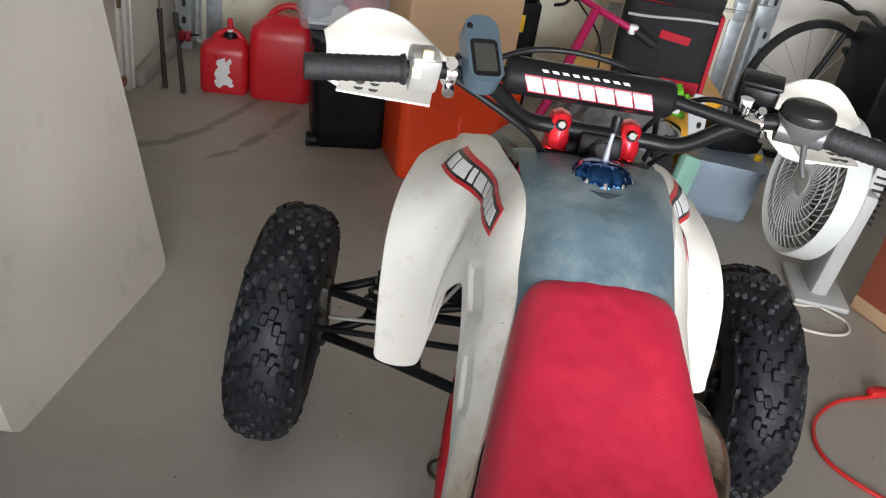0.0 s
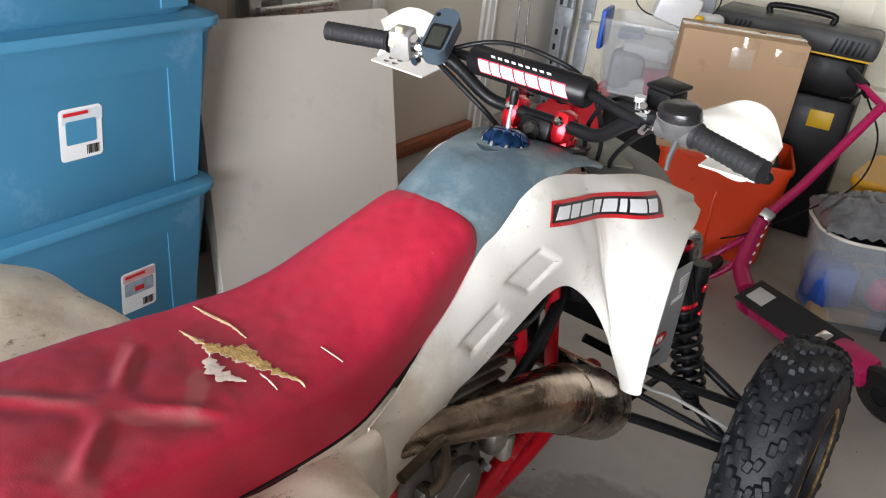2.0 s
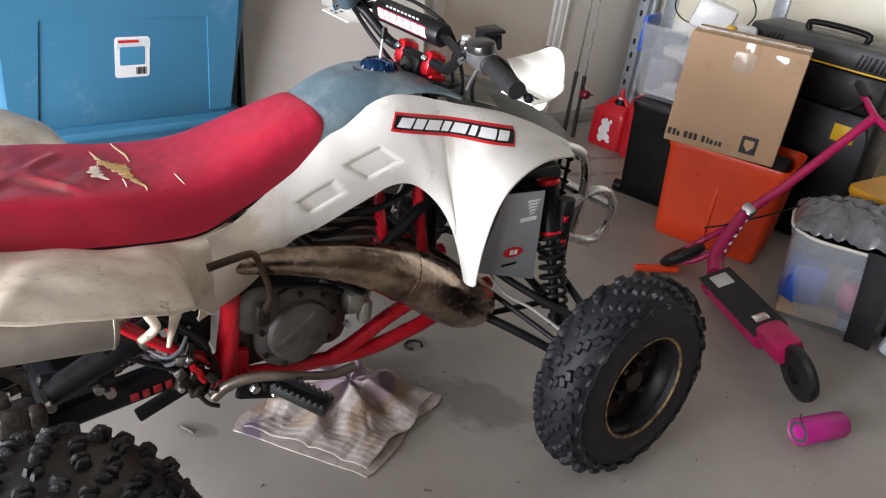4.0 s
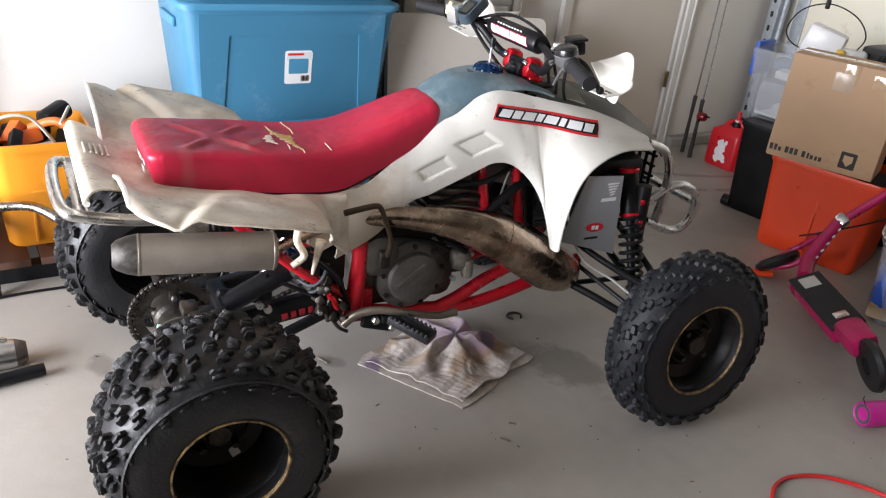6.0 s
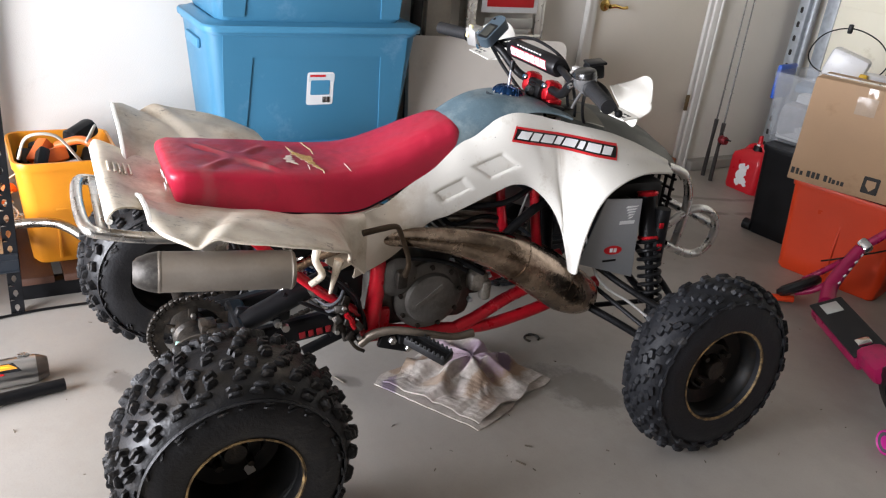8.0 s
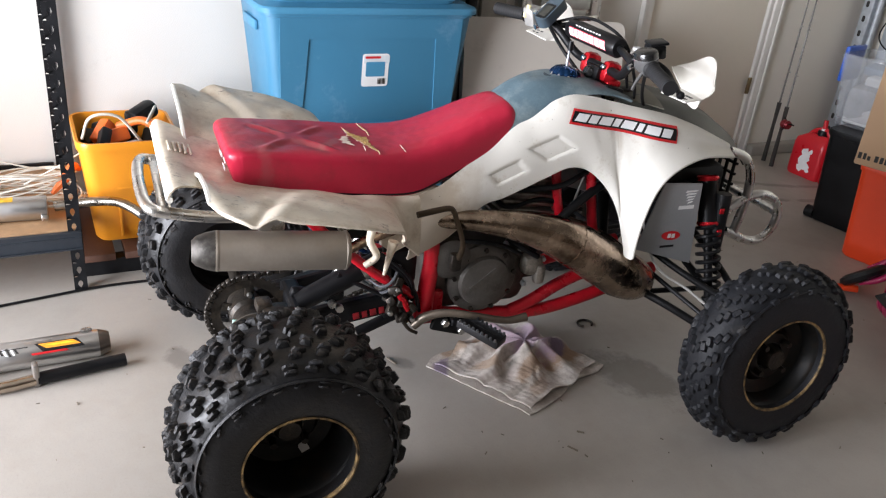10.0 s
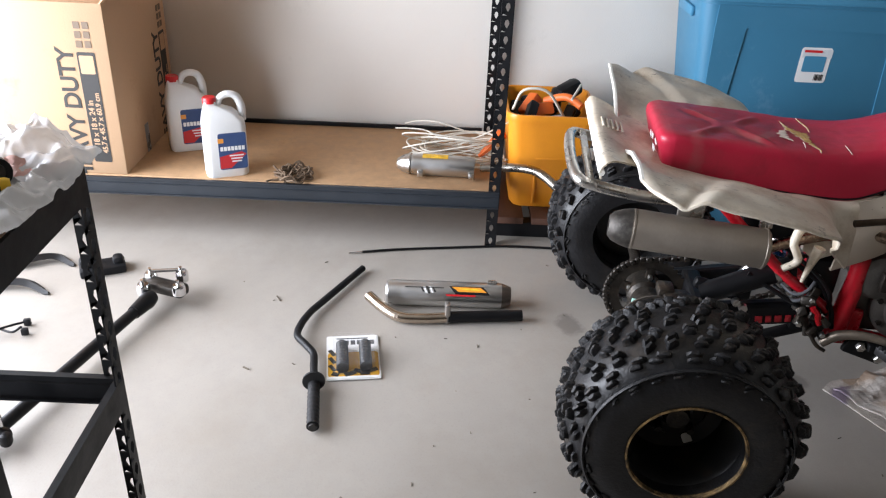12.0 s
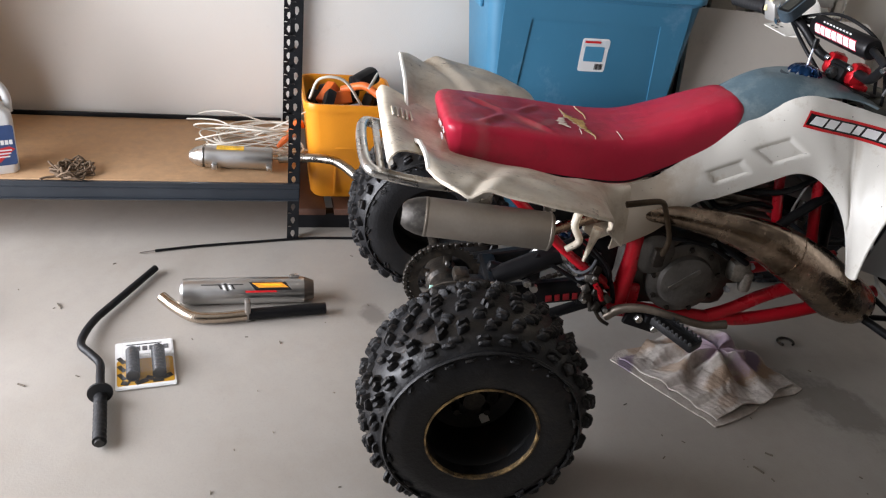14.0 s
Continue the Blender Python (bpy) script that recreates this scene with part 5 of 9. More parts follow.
    for y, z in ((0.185, 0.345), (0.205, 0.33), (0.10, 0.335)):
        part("bolt", lathe(bmesh.new(), [(0, 0.012), (0.010, 0.012), (0.011, 0), (0, 0)], frame_m((0.126, y, z), (0, 1, 0), (0, 0, 1)), 8), ALU, quad, "bright silver bolt")
    part("hub_tag", boxes(((0.112, -0.046, 0.292), (0.004, 0.030, 0.046), 0.0015, rot(-12, -18, 0))), mat("pale_green_tag", (0.42, 0.72, 0.62), 0.2, var=0.25, scale=60), quad, "small pale green tag")
    # sprocket
    sx = -0.035
    n = 38
    pts = []
    for k in range(n * 4):
        a = 2 * math.pi * k / (n * 4)
        r = 0.098 + (0.006 if k % 4 in (0, 1) else 0.0)
        pts.append((r * math.cos(a), r * math.sin(a)))
    hub_m = frame_m((sx, 0.006, 0.253), (0, 1, 0), (0, 0, 1))
    inner = [(0.074 * math.cos(2 * math.pi * k / (n * 4)), 0.074 * math.sin(2 * math.pi * k / (n * 4))) for k in range(n * 4)]
    bm = rings(bmesh.new(), [[hub_m @ Vector((x, y, z)) for x, y in row] for row, z in ((pts, 0.0), (pts, 0.006), (inner, 0.006), (inner, 0.0), (pts, 0.0))], caps=False)
    for k in range(5):
        a = 2 * math.pi * k / 5 + 0.3
        box(bm, hub_m @ Vector((0.058 * math.cos(a), 0.058 * math.sin(a), 0.003)), (0.006, 0.046, 0.024), 0.002, Matrix.Rotation(a, 3, "X"))
    sp = part("sprocket", bm, GREASE, quad, "greasy rear sprocket with cut-out arms")
    carrier = part("sprocket_hub", lathe(bmesh.new(), [(0.0, 0.030), (0.024, 0.030), (0.028, 0.022), (0.030, 0.012), (0.044, 0.010), (0.046, 0.0), (0.0, 0.0)], hub_m, 28), mat("rusty_hub", (0.10, 0.072, 0.050), 0.5, 0.5, var=0.5, scale=40, bump=0.4, dirt=(0.03, 0.022, 0.016), amount=0.6, dscale=30), quad, "rusty brown sprocket hub")
    for k in range(5):
        a = 2 * math.pi * k / 5 + 0.3
        part("bolt", lathe(bmesh.new(), [(0, 0.018), (0.006, 0.018), (0.0075, 0.012), (0.0075, 0.006), (0, 0.006)], hub_m @ Matrix.Translation((0.052 * math.cos(a), 0.052 * math.sin(a), 0.0)), 6), ALU, carrier, "dull bolt head")
    # chain: links along a racetrack
    line = []
    r0, r1 = 0.103, 0.036
    c0, c1 = Vector((0, 0.253)), Vector((0.455, 0.375))
    d = (c1 - c0).normalized()
    nn = Vector((-d.y, d.x))
    for k in range(26):
        a = math.pi * k / 25
        line.append(c0 + (nn * math.cos(a) - d * math.sin(a)) * r0)
    steps = 30
    p0, p1 = line[-1], c1 - nn * r1
    line += [p0.lerp(p1, k / steps) for k in range(1, steps)]
    for k in range(9):
        a = math.pi * k / 8
        line.append(c1 + (-nn * math.cos(a) + d * math.sin(a)) * r1)
    p0, p1 = line[-1], line[0]
    line += [p0.lerp(p1, k / steps) for k in range(1, steps)]
    bm = bmesh.new()
    for k in range(len(line)):
        a, b = line[k], line[(k + 1) % len(line)]
        e = b - a
        w = 0.016 if k % 2 else 0.010
        box(bm, (sx + 0.003, (a.x + b.x) / 2, (a.y + b.y) / 2), (w, max(e.length, 0.012), 0.013), 0.002, rot(math.degrees(math.atan2(e.y, e.x)), 0, 0), 1)
    part("chain", bm, GREASE, sp, "greasy drive chain")
    shock = part("rear_shock", tubes(([(0.0, 0.22, 0.33), (0.0, 0.34, 0.55)], 0.016), smooth=0), ALU, quad, "rear shock absorber")
    part("spring", tubes(([(0.034 * math.cos(t * 0.9), 0.245 + 0.0036 * t + 0.0 + 0.016 * math.sin(t * 0.9), 0.375 + 0.0042 * t - 0.03 * math.sin(t * 0.9) * 0.5) for t in range(0, 36)], 0.006), n=6, smooth=2), BLUEANOD, shock, "steel coil spring")


rear_drive()


def front_end():
    for s in (1, -1):
        a = part("a_arm", tubes(([(s * 0.11, 1.02, 0.33), (s * 0.26, 1.12, 0.30), (s * 0.415, 1.255, 0.235)], 0.0115), ([(s * 0.10, 1.30, 0.34), (s * 0.26, 1.29, 0.30), (s * 0.415, 1.265, 0.235)], 0.0115), ([(s * 0.20, 1.085, 0.312), (s * 0.22, 1.29, 0.312)], 0.008)), BLACK, quad, "black tubular lower suspension arm")
        part("upper_arm", tubes(([(s * 0.11, 1.07, 0.455), (s * 0.26, 1.15, 0.40), (s * 0.41, 1.265, 0.345)], 0.010), ([(s * 0.10, 1.29, 0.455), (s * 0.26, 1.285, 0.40), (s * 0.41, 1.27, 0.345)], 0.010)), BLACK, quad, "black tubular upper suspension arm")
        part("knuckle", boxes(((s * 0.425, 1.268, 0.285), (0.035, 0.05, 0.16), 0.012), ((s * 0.46, 1.271, 0.268), (0.07, 0.045, 0.045), 0.015)), GREASE, quad)
        part("tie_rod", tubes(([(s * 0.04, 1.05, 0.41), (s * 0.42, 1.19, 0.30)], 0.007), smooth=0), BLACKSTEEL, quad)
        part("brake_hose", tubes(([(s * 0.12, 1.05, 0.60), (s * 0.22, 1.08, 0.42), (s * 0.30, 1.16, 0.36), (s * 0.40, 1.22, 0.31)], 0.004)), mat("grey_cable", (0.35, 0.34, 0.32), 0.4), quad, "thin pale brake hose")
        top, bot = Vector((s * 0.20, 1.215, 0.655)), Vector((s * 0.315, 1.225, 0.315))
        d = (bot - top).normalized()
        sh = part("front_shock", tubes(([top, bot], 0.012), ([top, top + d * 0.13], 0.027), ([bot - d * 0.025, bot], 0.018), smooth=0, n=16), BLACK, quad, "black coil-over front shock with red rings")
        side = d.cross(Vector((0, 1, 0))).normalized()
        fw = d.cross(side)
        coil = []
        for k in range(8 * 12 + 1):
            t = 2 * math.pi * k / 12
            coil.append(top + d * (0.13 + 0.195 * k / 96) + (side * math.cos(t) + fw * math.sin(t)) * 0.030)
        part("spring", tubes((coil, 0.0058), n=7, smooth=0), BLACK, sh, "black coil spring")
        rs = part("reservoir", tubes(([top + Vector((s * 0.045, 0.03, -0.03)), top + Vector((s * 0.055, 0.03, -0.185))], 0.021), smooth=0, n=16), BLACK, sh, "black reservoir with red and white marks")
        part("mark", boxes(((top + Vector((s * 0.071, 0.012, -0.07))), (0.006, 0.014, 0.016), 0.002)), REDANOD, sh)
        part("mark", boxes(((top + Vector((s * 0.074, 0.018, -0.135))), (0.006, 0.016, 0.020), 0.002)), REDANOD, sh)
        for h in (0.0, 0.125):
            part("ring", lathe(bmesh.new(), [(0.0285, -0.006), (0.031, 0), (0.0285, 0.006), (0.02, 0)], frame_m(top + d * h, side, fw), 20, True), REDANOD, sh, "red ring")
    # radiator side shields
    for s in (1, -1):
        m = frame_m((s * 0.250, 1.075, 0.545), (0.03 * s, 1, -0.05), (0.02 * s, 0.06, 1))
        g = part("radiator_shield", outline(bmesh.new(), [(-0.088, -0.068), (0.105, -0.116), (0.068, 0.124), (-0.050, 0.124)], m, 0.004 * s if s > 0 else 0.004), SILVER, quad, "silver plastic radiator shield with small stickers")
        if s > 0:
            bm = bmesh.new()
            for k in range(5):
                outline(bm, [(0, 0), (0.036 - 0.006 * k, 0.004), (0.040 - 0.006 * k, 0.008), (0.004, 0.006)], m @ Matrix.Translation((0.020 + 0.004 * k, 0.098 - 0.008 * k, 0.005)), 0.0008)
            box(bm, m @ Vector((0.036, 0.056, 0.0055)), (0.001, 0.05, 0.010), 0, None)
            part("sticker", bm, STICKWHITE, g, "pale wing shape")
            ell = [(0.030 * math.cos(t), 0.0135 * math.sin(t)) for t in [i * math.pi / 10 for i in range(20)]]
            part("sticker", outline(bmesh.new(), ell, m @ Matrix.Translation((0.014, -0.028, 0.0045)), 0.001), STICKRED, g, "red oval sticker")
            bm = boxes(((m @ Vector((0.008, -0.028, 0.0062))), (0.001, 0.010, 0.012), 0), ((m @ Vector((0.021, -0.028, 0.0062))), (0.001, 0.010, 0.012), 0))
            part("sticker", bm, STICKWHITE, g)
            part("sticker", boxes(((m @ Vector((0.010, -0.060, 0.0055))), (0.001, 0.045, 0.006), 0)), STICKBLACK, g, "dark bar of print")
    part("radiator", boxes(((0, 1.16, 0.54), (0.42, 0.035, 0.20), 0.01)), BLACK, quad)
    # bumper
    for s in (1, -1):
        part("bumper", tubes(([(s * 0.115, 1.345, 0.700), (s * 0.118, 1.415, 0.672), (s * 0.120, 1.448, 0.610), (s * 0.120, 1.452, 0.53), (s * 0.118, 1.44, 0.43)], 0.0135),
                             ([(s * 0.120, 1.36, 0.485), (s * 0.120, 1.45, 0.545), (s * 0.122, 1.515, 0.555), (s * 0.124, 1.575, 0.525), (s * 0.124, 1.592, 0.465), (s * 0.122, 1.565, 0.412), (s * 0.120, 1.51, 0.400), (s * 0.120, 1.40, 0.445)], 0.0135), n=14), ALU, quad, "brushed aluminium tube front bumper")
    part("bumper_bar", tubes(([(-0.124, 1.588, 0.49), (0.124, 1.588, 0.49)], 0.0125), ([(-0.12, 1.45, 0.55), (0.12, 1.45, 0.55)], 0.011), smooth=0, n=14), ALU, quad)


front_end()


def handlebar():
    b = part("handlebar", tubes(([(-0.405, 0.826, 0.985), (-0.30, 0.855, 0.990), (-0.215, 0.885, 0.990), (-0.17, 0.905, 0.972), (-0.115, 0.935, 0.925), (-0.06, 0.945, 0.915), (0.06, 0.945, 0.915), (0.115, 0.937, 0.920), (0.17, 0.924, 0.962), (0.22, 0.914, 0.982), (0.31, 0.892, 0.979), (0.397, 0.871, 0.967)], 0.0115), n=14), BLACK, quad, "black braced handlebar with crossbar pad")
    b.location = (0.004, -0.013, 0)
    part("crossbar", tubes(([(-0.20, 0.899, 0.982), (-0.176, 0.932, 0.984)], 0.008), ([(-0.185, 0.932, 0.984), (0.10, 0.940, 0.981)], 0.009), ([(0.085, 0.940, 0.981), (0.20, 0.904, 0.970)], 0.009), smooth=0), BLACK, b)
    d = Vector((0.272, 0.008, -0.003)).normalized()
    pad_c = Vector((-0.034, 0.938, 0.982))
    pad = part("bar_pad", lathe(bmesh.new(), [(0.012, -0.118), (0.0225, -0.118), (0.0262, -0.112), (0.0262, 0.112), (0.0225, 0.118), (0.012, 0.118)], frame_m(pad_c, d.cross(Vector((0, 0, 1))), d.cross(d.cross(Vector((0, 0, 1))))), 32), mat("black_pad_vinyl", (0.0075, 0.007, 0.008), 0.36, var=0.15, scale=8, spec=0.25), b, "black foam crossbar pad with white block shapes")
    base = frame_m(pad_c, d, (0, 0, 1))
    def pad_band(x0, x1, a0, a1, rad, material, name, label, lean=-0.009):
        def f(u, v):
            a = radians(a0 + (a1 - a0) * v)
            return base @ Vector((x0 + (x1 - x0) * u + lean * (v - 0.5), -rad * math.cos(a), rad * math.sin(a)))
        return part(name, sheet(bmesh.new(), f, 2, 8, 0.0005), material, pad, label)
    # white slanted block shapes with a red edge
    pinkred = mat("pink_red_print", (0.55, 0.03, 0.06), 0.4)
    x0 = -0.088
    for wd in (0.021, 0.017, 0.024, 0.019, 0.023, 0.021, 0.024):
        pad_band(x0 - 0.0012, x0 + wd + 0.0012, 60, 113, 0.0265, pinkred, "pad_edge", "red printed edge")
        pad_band(x0, x0 + wd, 65, 108, 0.0268, STICKWHITE, "pad_shape", "white slanted block shape")
        x0 += wd + 0.0040
    for k in range(9):
        pad_band(-0.07 + k * 0.014, -0.07 + k * 0.014 + 0.008, 128, 136, 0.0265, STICKWHITE, "pad_shape", "small pale block shape", -0.003)
    for s, g0, g1 in ((-1, (-0.408, 0.825, 0.985), (-0.285, 0.860, 0.990)), (1, (0.400, 0.870, 0.967), (0.285, 0.898, 0.980))):
        a, c = Vector(g0), Vector(g1)
        pts, rad = [], []
        for k in range(37):
            pts.append(a.lerp(c, k / 36))
            rad.append(0.0168 + (0.0008 if k % 3 == 0 else 0.0) + (0.003 if k > 34 else 0))
        part("grip", tubes((pts, rad), n=18, smooth=0), GRIP, b, "black ribbed rubber grip")
        # hand guard: curved white shield ahead of the grip
        top = ((0.215, 0.985, 0.976), (0.26, 1.005, 1.004), (0.31, 1.010, 1.034), (0.365, 0.995, 1.040), (0.412, 0.970, 1.008))
        low = ((0.215, 0.970, 0.970), (0.26, 0.985, 0.935), (0.31, 0.985, 0.912), (0.365, 0.975, 0.905), (0.405, 0.960, 0.925))

        def f(u, v):
            p, q = lerp(top, u), lerp(low, u)
            if s > 0:
                p = p + np.array((0.004 - 0.034 * u, 0.036, -0.004 - 0.034 * u))
                q = q + np.array((0.010 - 0.050 * u, 0.030, -0.014 * (1 - abs(2 * u - 1))))
            else:
                p = p - np.array((0.0, 0.0, 0.016))
            r = p + (q - p) * v
            return (s * float(r[0]), float(r[1]) + 0.018 * math.sin(math.pi * v), float(r[2]))
        hgd = part("hand_guard", sheet(bmesh.new(), f, 20, 12, 0.003 * s), FENDER, b, "white plastic hand guard")

        def f2(u, v):
            if s > 0:
                return (0.288 + 0.085 * u, 0.998 - 0.010 * u - 0.060 * v * (1 - 0.25 * u), 0.930 - 0.006 * v)
            return (s * (0.248 + 0.132 * u), 0.968 - 0.010 * u - 0.055 * v * (1 - 0.25 * u), 0.935 - 0.010 * v)
        part("lower_plate", sheet(bmesh.new(), f2, 8, 6, 0.003 * s), FENDER, hgd)
        bm = bmesh.new()
        for u, v in ((0.62, 0.35), (0.78, 0.35), (0.62, 0.68), (0.78, 0.68)):
            lathe(bm, [(0, 0.002), (0.007, 0.002), (0.007, -0.001), (0, -0.001)], Matrix.Translation(Vector(f2(u, v)) + Vector((0, 0, 0.0012))), 12)
        part("hole", bm, INK, hgd, "dark round holes")
    # left switch block
    sw = part("switch_block", boxes(((-0.262, 0.868, 0.992), (0.040, 0.040, 0.052), 0.006, rot(20, 0, 17)), ((-0.262, 0.852, 1.010), (0.030, 0.018, 0.012), 0.003, rot(20, 0, 17))), mat("pale_grey_casting", (0.42, 0.41, 0.39), 0.4, 0.5), b, "pale grey switch housing")
    part("switch", boxes(((-0.256, 0.848, 1.018), (0.014, 0.010, 0.012), 0.003), ((-0.268, 0.845, 0.995), (0.012, 0.008, 0.018), 0.002)), mat("pale_yellow_switch", (0.72, 0.66, 0.38), 0.4), sw, "pale yellow switch")
    part("clamp", tubes(([(-0.235, 0.880, 0.990), (-0.222, 0.884, 0.990)], 0.019), ([(-0.225, 0.862, 1.004), (-0.225, 0.852, 1.010)], 0.008), ([(-0.225, 0.868, 0.972), (-0.225, 0.858, 0.968)], 0.008), smooth=0), CHROME, b)
    # right master cylinder, throttle and lever
    lid_m = Matrix.Translation((0.254, 0.898, 1.004)) @ rot(14, 0, -18).to_4x4() @ Matrix.Diagonal((1.0, 0.78, 1.0, 1.0))
    throttle = part("throttle_body", lathe(bmesh.new(), [(0, 0.014), (0.026, 0.0135), (0.034, 0.010), (0.036, 0.004), (0.036, -0.004), (0, -0.004)], lid_m, 36), mat("throttle_cap", (0.012, 0.012, 0.012), 0.22), b, "oval black throttle lid")
    grey_throttle = mat("grey_throttle", (0.13, 0.13, 0.13), 0.4, 0.5)
    part("throttle_case", lathe(bmesh.new(), [(0, -0.003), (0.0355, -0.003), (0.0355, -0.012), (0.028, -0.030), (0.0, -0.032)], lid_m, 32), grey_throttle, throttle, "grey cast throttle case")
    part("throttle_rim", lathe(bmesh.new(), [(0.034, -0.003), (0.0372, -0.0045), (0.034, -0.006)], lid_m, 36, True), CHROME, throttle, "bright rim")
    part("throttle_base", tubes(([(0.225, 0.912, 0.978), (0.285, 0.898, 0.978)], 0.020), ([(0.262, 0.893, 0.968), (0.262, 0.878, 0.942), (0.266, 0.868, 0.926)], [0.0045, 0.0038, 0.0035]), smooth=0, n=16), grey_throttle, b)
    part("master_cylinder", boxes(((0.205, 0.958, 1.004), (0.050, 0.042, 0.034), 0.006, rot(10, 0, -18)), ((0.205, 0.958, 1.024), (0.056, 0.046, 0.007), 0.003, rot(10, 0, -18))), BLACK, b, "black brake fluid reservoir")
    lv = part("brake_lever", tubes(([(0.225, 0.935, 0.985), (0.27, 0.948, 0.975), (0.33, 0.930, 0.962), (0.395, 0.905, 0.950)], [0.009, 0.007, 0.006, 0.006])), BLACK, b, "black brake lever")
    part("lever_ball", lathe(bmesh.new(), [(0, 0.010), (0.007, 0.007), (0.010, 0), (0.007, -0.007), (0, -0.010)], Matrix.Translation((0.398, 0.904, 0.950)), 14), BLACK, lv)
    clamp = part("lever_clamp", tubes(([(0.185, 0.925, 0.972), (0.208, 0.918, 0.977)], 0.0165), ([(0.195, 0.908, 0.992), (0.195, 0.900, 0.999)], 0.006), ([(0.205, 0.900, 0.968), (0.205, 0.890, 0.962)], 0.006), ([(0.178, 0.919, 0.988), (0.178, 0.916, 1.000)], 0.007), smooth=0, n=12), CHROME, b, "bright lever clamp and adjusters")
    part("mirror_stub", tubes(([(0.178, 0.924, 0.988), (0.178, 0.922, 1.006)], [0.006, 0.0095]), smooth=0), mat("white_ball", (0.6, 0.6, 0.6), 0.3), clamp)
    # handheld navigator
    gm = Matrix.Translation((-0.186, 0.878, 1.018)) @ rot(38, 0, 17).to_4x4()
    bm = bmesh.new()
    prof = [(x, y) for x, y in rounded(0.046, 0.102, 0.020, 8)]
    outline(bm, prof, gm @ Matrix.Translation((0, 0, -0.015)), 0.030)
    bmesh.ops.bevel(bm, geom=[e for e in bm.edges if len(e.link_faces) == 2 and e.calc_face_angle(0) > 1.2], offset=0.007, segments=3, affect="EDGES")
    nav = part("navigator", bm, GPSGREY, quad, "blue-grey handheld navigator strapped to the bar")
    part("bezel", outline(bmesh.new(), rounded(0.037, 0.055, 0.006), gm @ Matrix.Translation((0, -0.014, 0.0148)), 0.0008), BLACK, nav)
    part("display", outline(bmesh.new(), rounded(0.028, 0.041, 0.002), gm @ Matrix.Translation((0, -0.014, 0.0158)), 0.0006), SCREEN, nav, "grey liquid crystal screen")
    part("button", lathe(bmesh.new(), [(0, 0.002), (0.004, 0.0015), (0.0045, 0), (0, 0)], gm @ Matrix.Translation((-0.016, 0.033, 0.0148)), 12), BLACK, nav)
    part("mount", boxes(((-0.205, 0.89, 0.996), (0.03, 0.03, 0.03), 0.006)), BLACK, nav)
    nav.location = (0, -0.008, 0)
    # red clamps and triple plate
    for x in (-0.060, 0.041):
        c = part("bar_clamp", boxes(((x, 0.955, 0.908), (0.036, 0.052, 0.060), 0.018, rot(-12)), ((x, 0.962, 0.876), (0.034, 0.046, 0.032), 0.008, rot(-12))), REDANOD, b, "red anodised bar clamp")
        part("bolt", lathe(bmesh.new(), [(0, 0.008), (0.005, 0.008), (0.008, 0.005), (0.0085, 0), (0, 0)], frame_m((x, 0.932, 0.922), (1, 0, 0), (0, 0.45, 0.9)), 14), CHROME, c, "bright socket bolt")
    part("clamp_plate", boxes(((0.0, 0.955, 0.868), (0.16, 0.055, 0.020), 0.006, rot(-12)), ((0.0, 0.935, 0.900), (0.062, 0.03, 0.034), 0.006, rot(-12))), BLACK, b)
    part("key_switch", lathe(bmesh.new(), [(0, 0.016), (0.010, 0.016), (0.014, 0.012), (0.016, 0), (0, 0)], frame_m((0.0, 0.918, 0.898), (1, 0, 0), (0, 0.5, 0.9)), 20), mat("key_grey", (0.07, 0.07, 0.07), 0.3, 0.6), b)
    part("control_cable", tubes(([(-0.21, 0.905, 0.985), (-0.12, 0.945, 1.018), (-0.02, 0.955, 1.018), (0.06, 0.975, 0.985), (0.09, 1.0, 0.90), (0.08, 1.02, 0.82)], 0.0042), ([(-0.22, 0.90, 0.975), (-0.14, 0.90, 0.935), (-0.09, 0.92, 0.895), (-0.07, 0.97, 0.84)], 0.005), ([(0.21, 0.915, 0.985), (0.13, 0.955, 0.985), (0.07, 0.985, 0.92), (0.06, 1.02, 0.82)], 0.0042), ([(0.24, 0.93, 0.98), (0.17, 0.97, 0.93), (0.11, 1.02, 0.86), (0.09, 1.06, 0.80)], 0.0045)), BLACK, b, "black control cables")
    shroud = part("bar_shroud", sheet(bmesh.new(), lambda u, v: (0.126 * (2 * v - 1) * (0.55 + 0.45 * u), 0.925 + 0.150 * u, 0.874 - 0.016 * u - 0.030 * abs(2 * v - 1) ** 2.2 + 0.006 * math.sin(3.1 * u)), 14, 20, 0.004), mat("olive_grey_plastic", (0.150, 0.142, 0.112), 0.55, var=0.2, scale=12, bump=0.15, dirt=(0.07, 0.065, 0.05), amount=0.3), quad, "olive-grey plastic shroud below the bars")
    part("shroud_hole", lathe(bmesh.new(), [(0, 0.003), (0.020, 0.003), (0.024, 0.0), (0.024, -0.004), (0, -0.004)], Matrix.Translation((0.050, 0.990, 0.868)) @ Matrix.Diagonal((1.0, 1.3, 1.0, 1.0)), 24), INK, shroud, "dark round opening")


handlebar()

# ---- storage against the wall ----


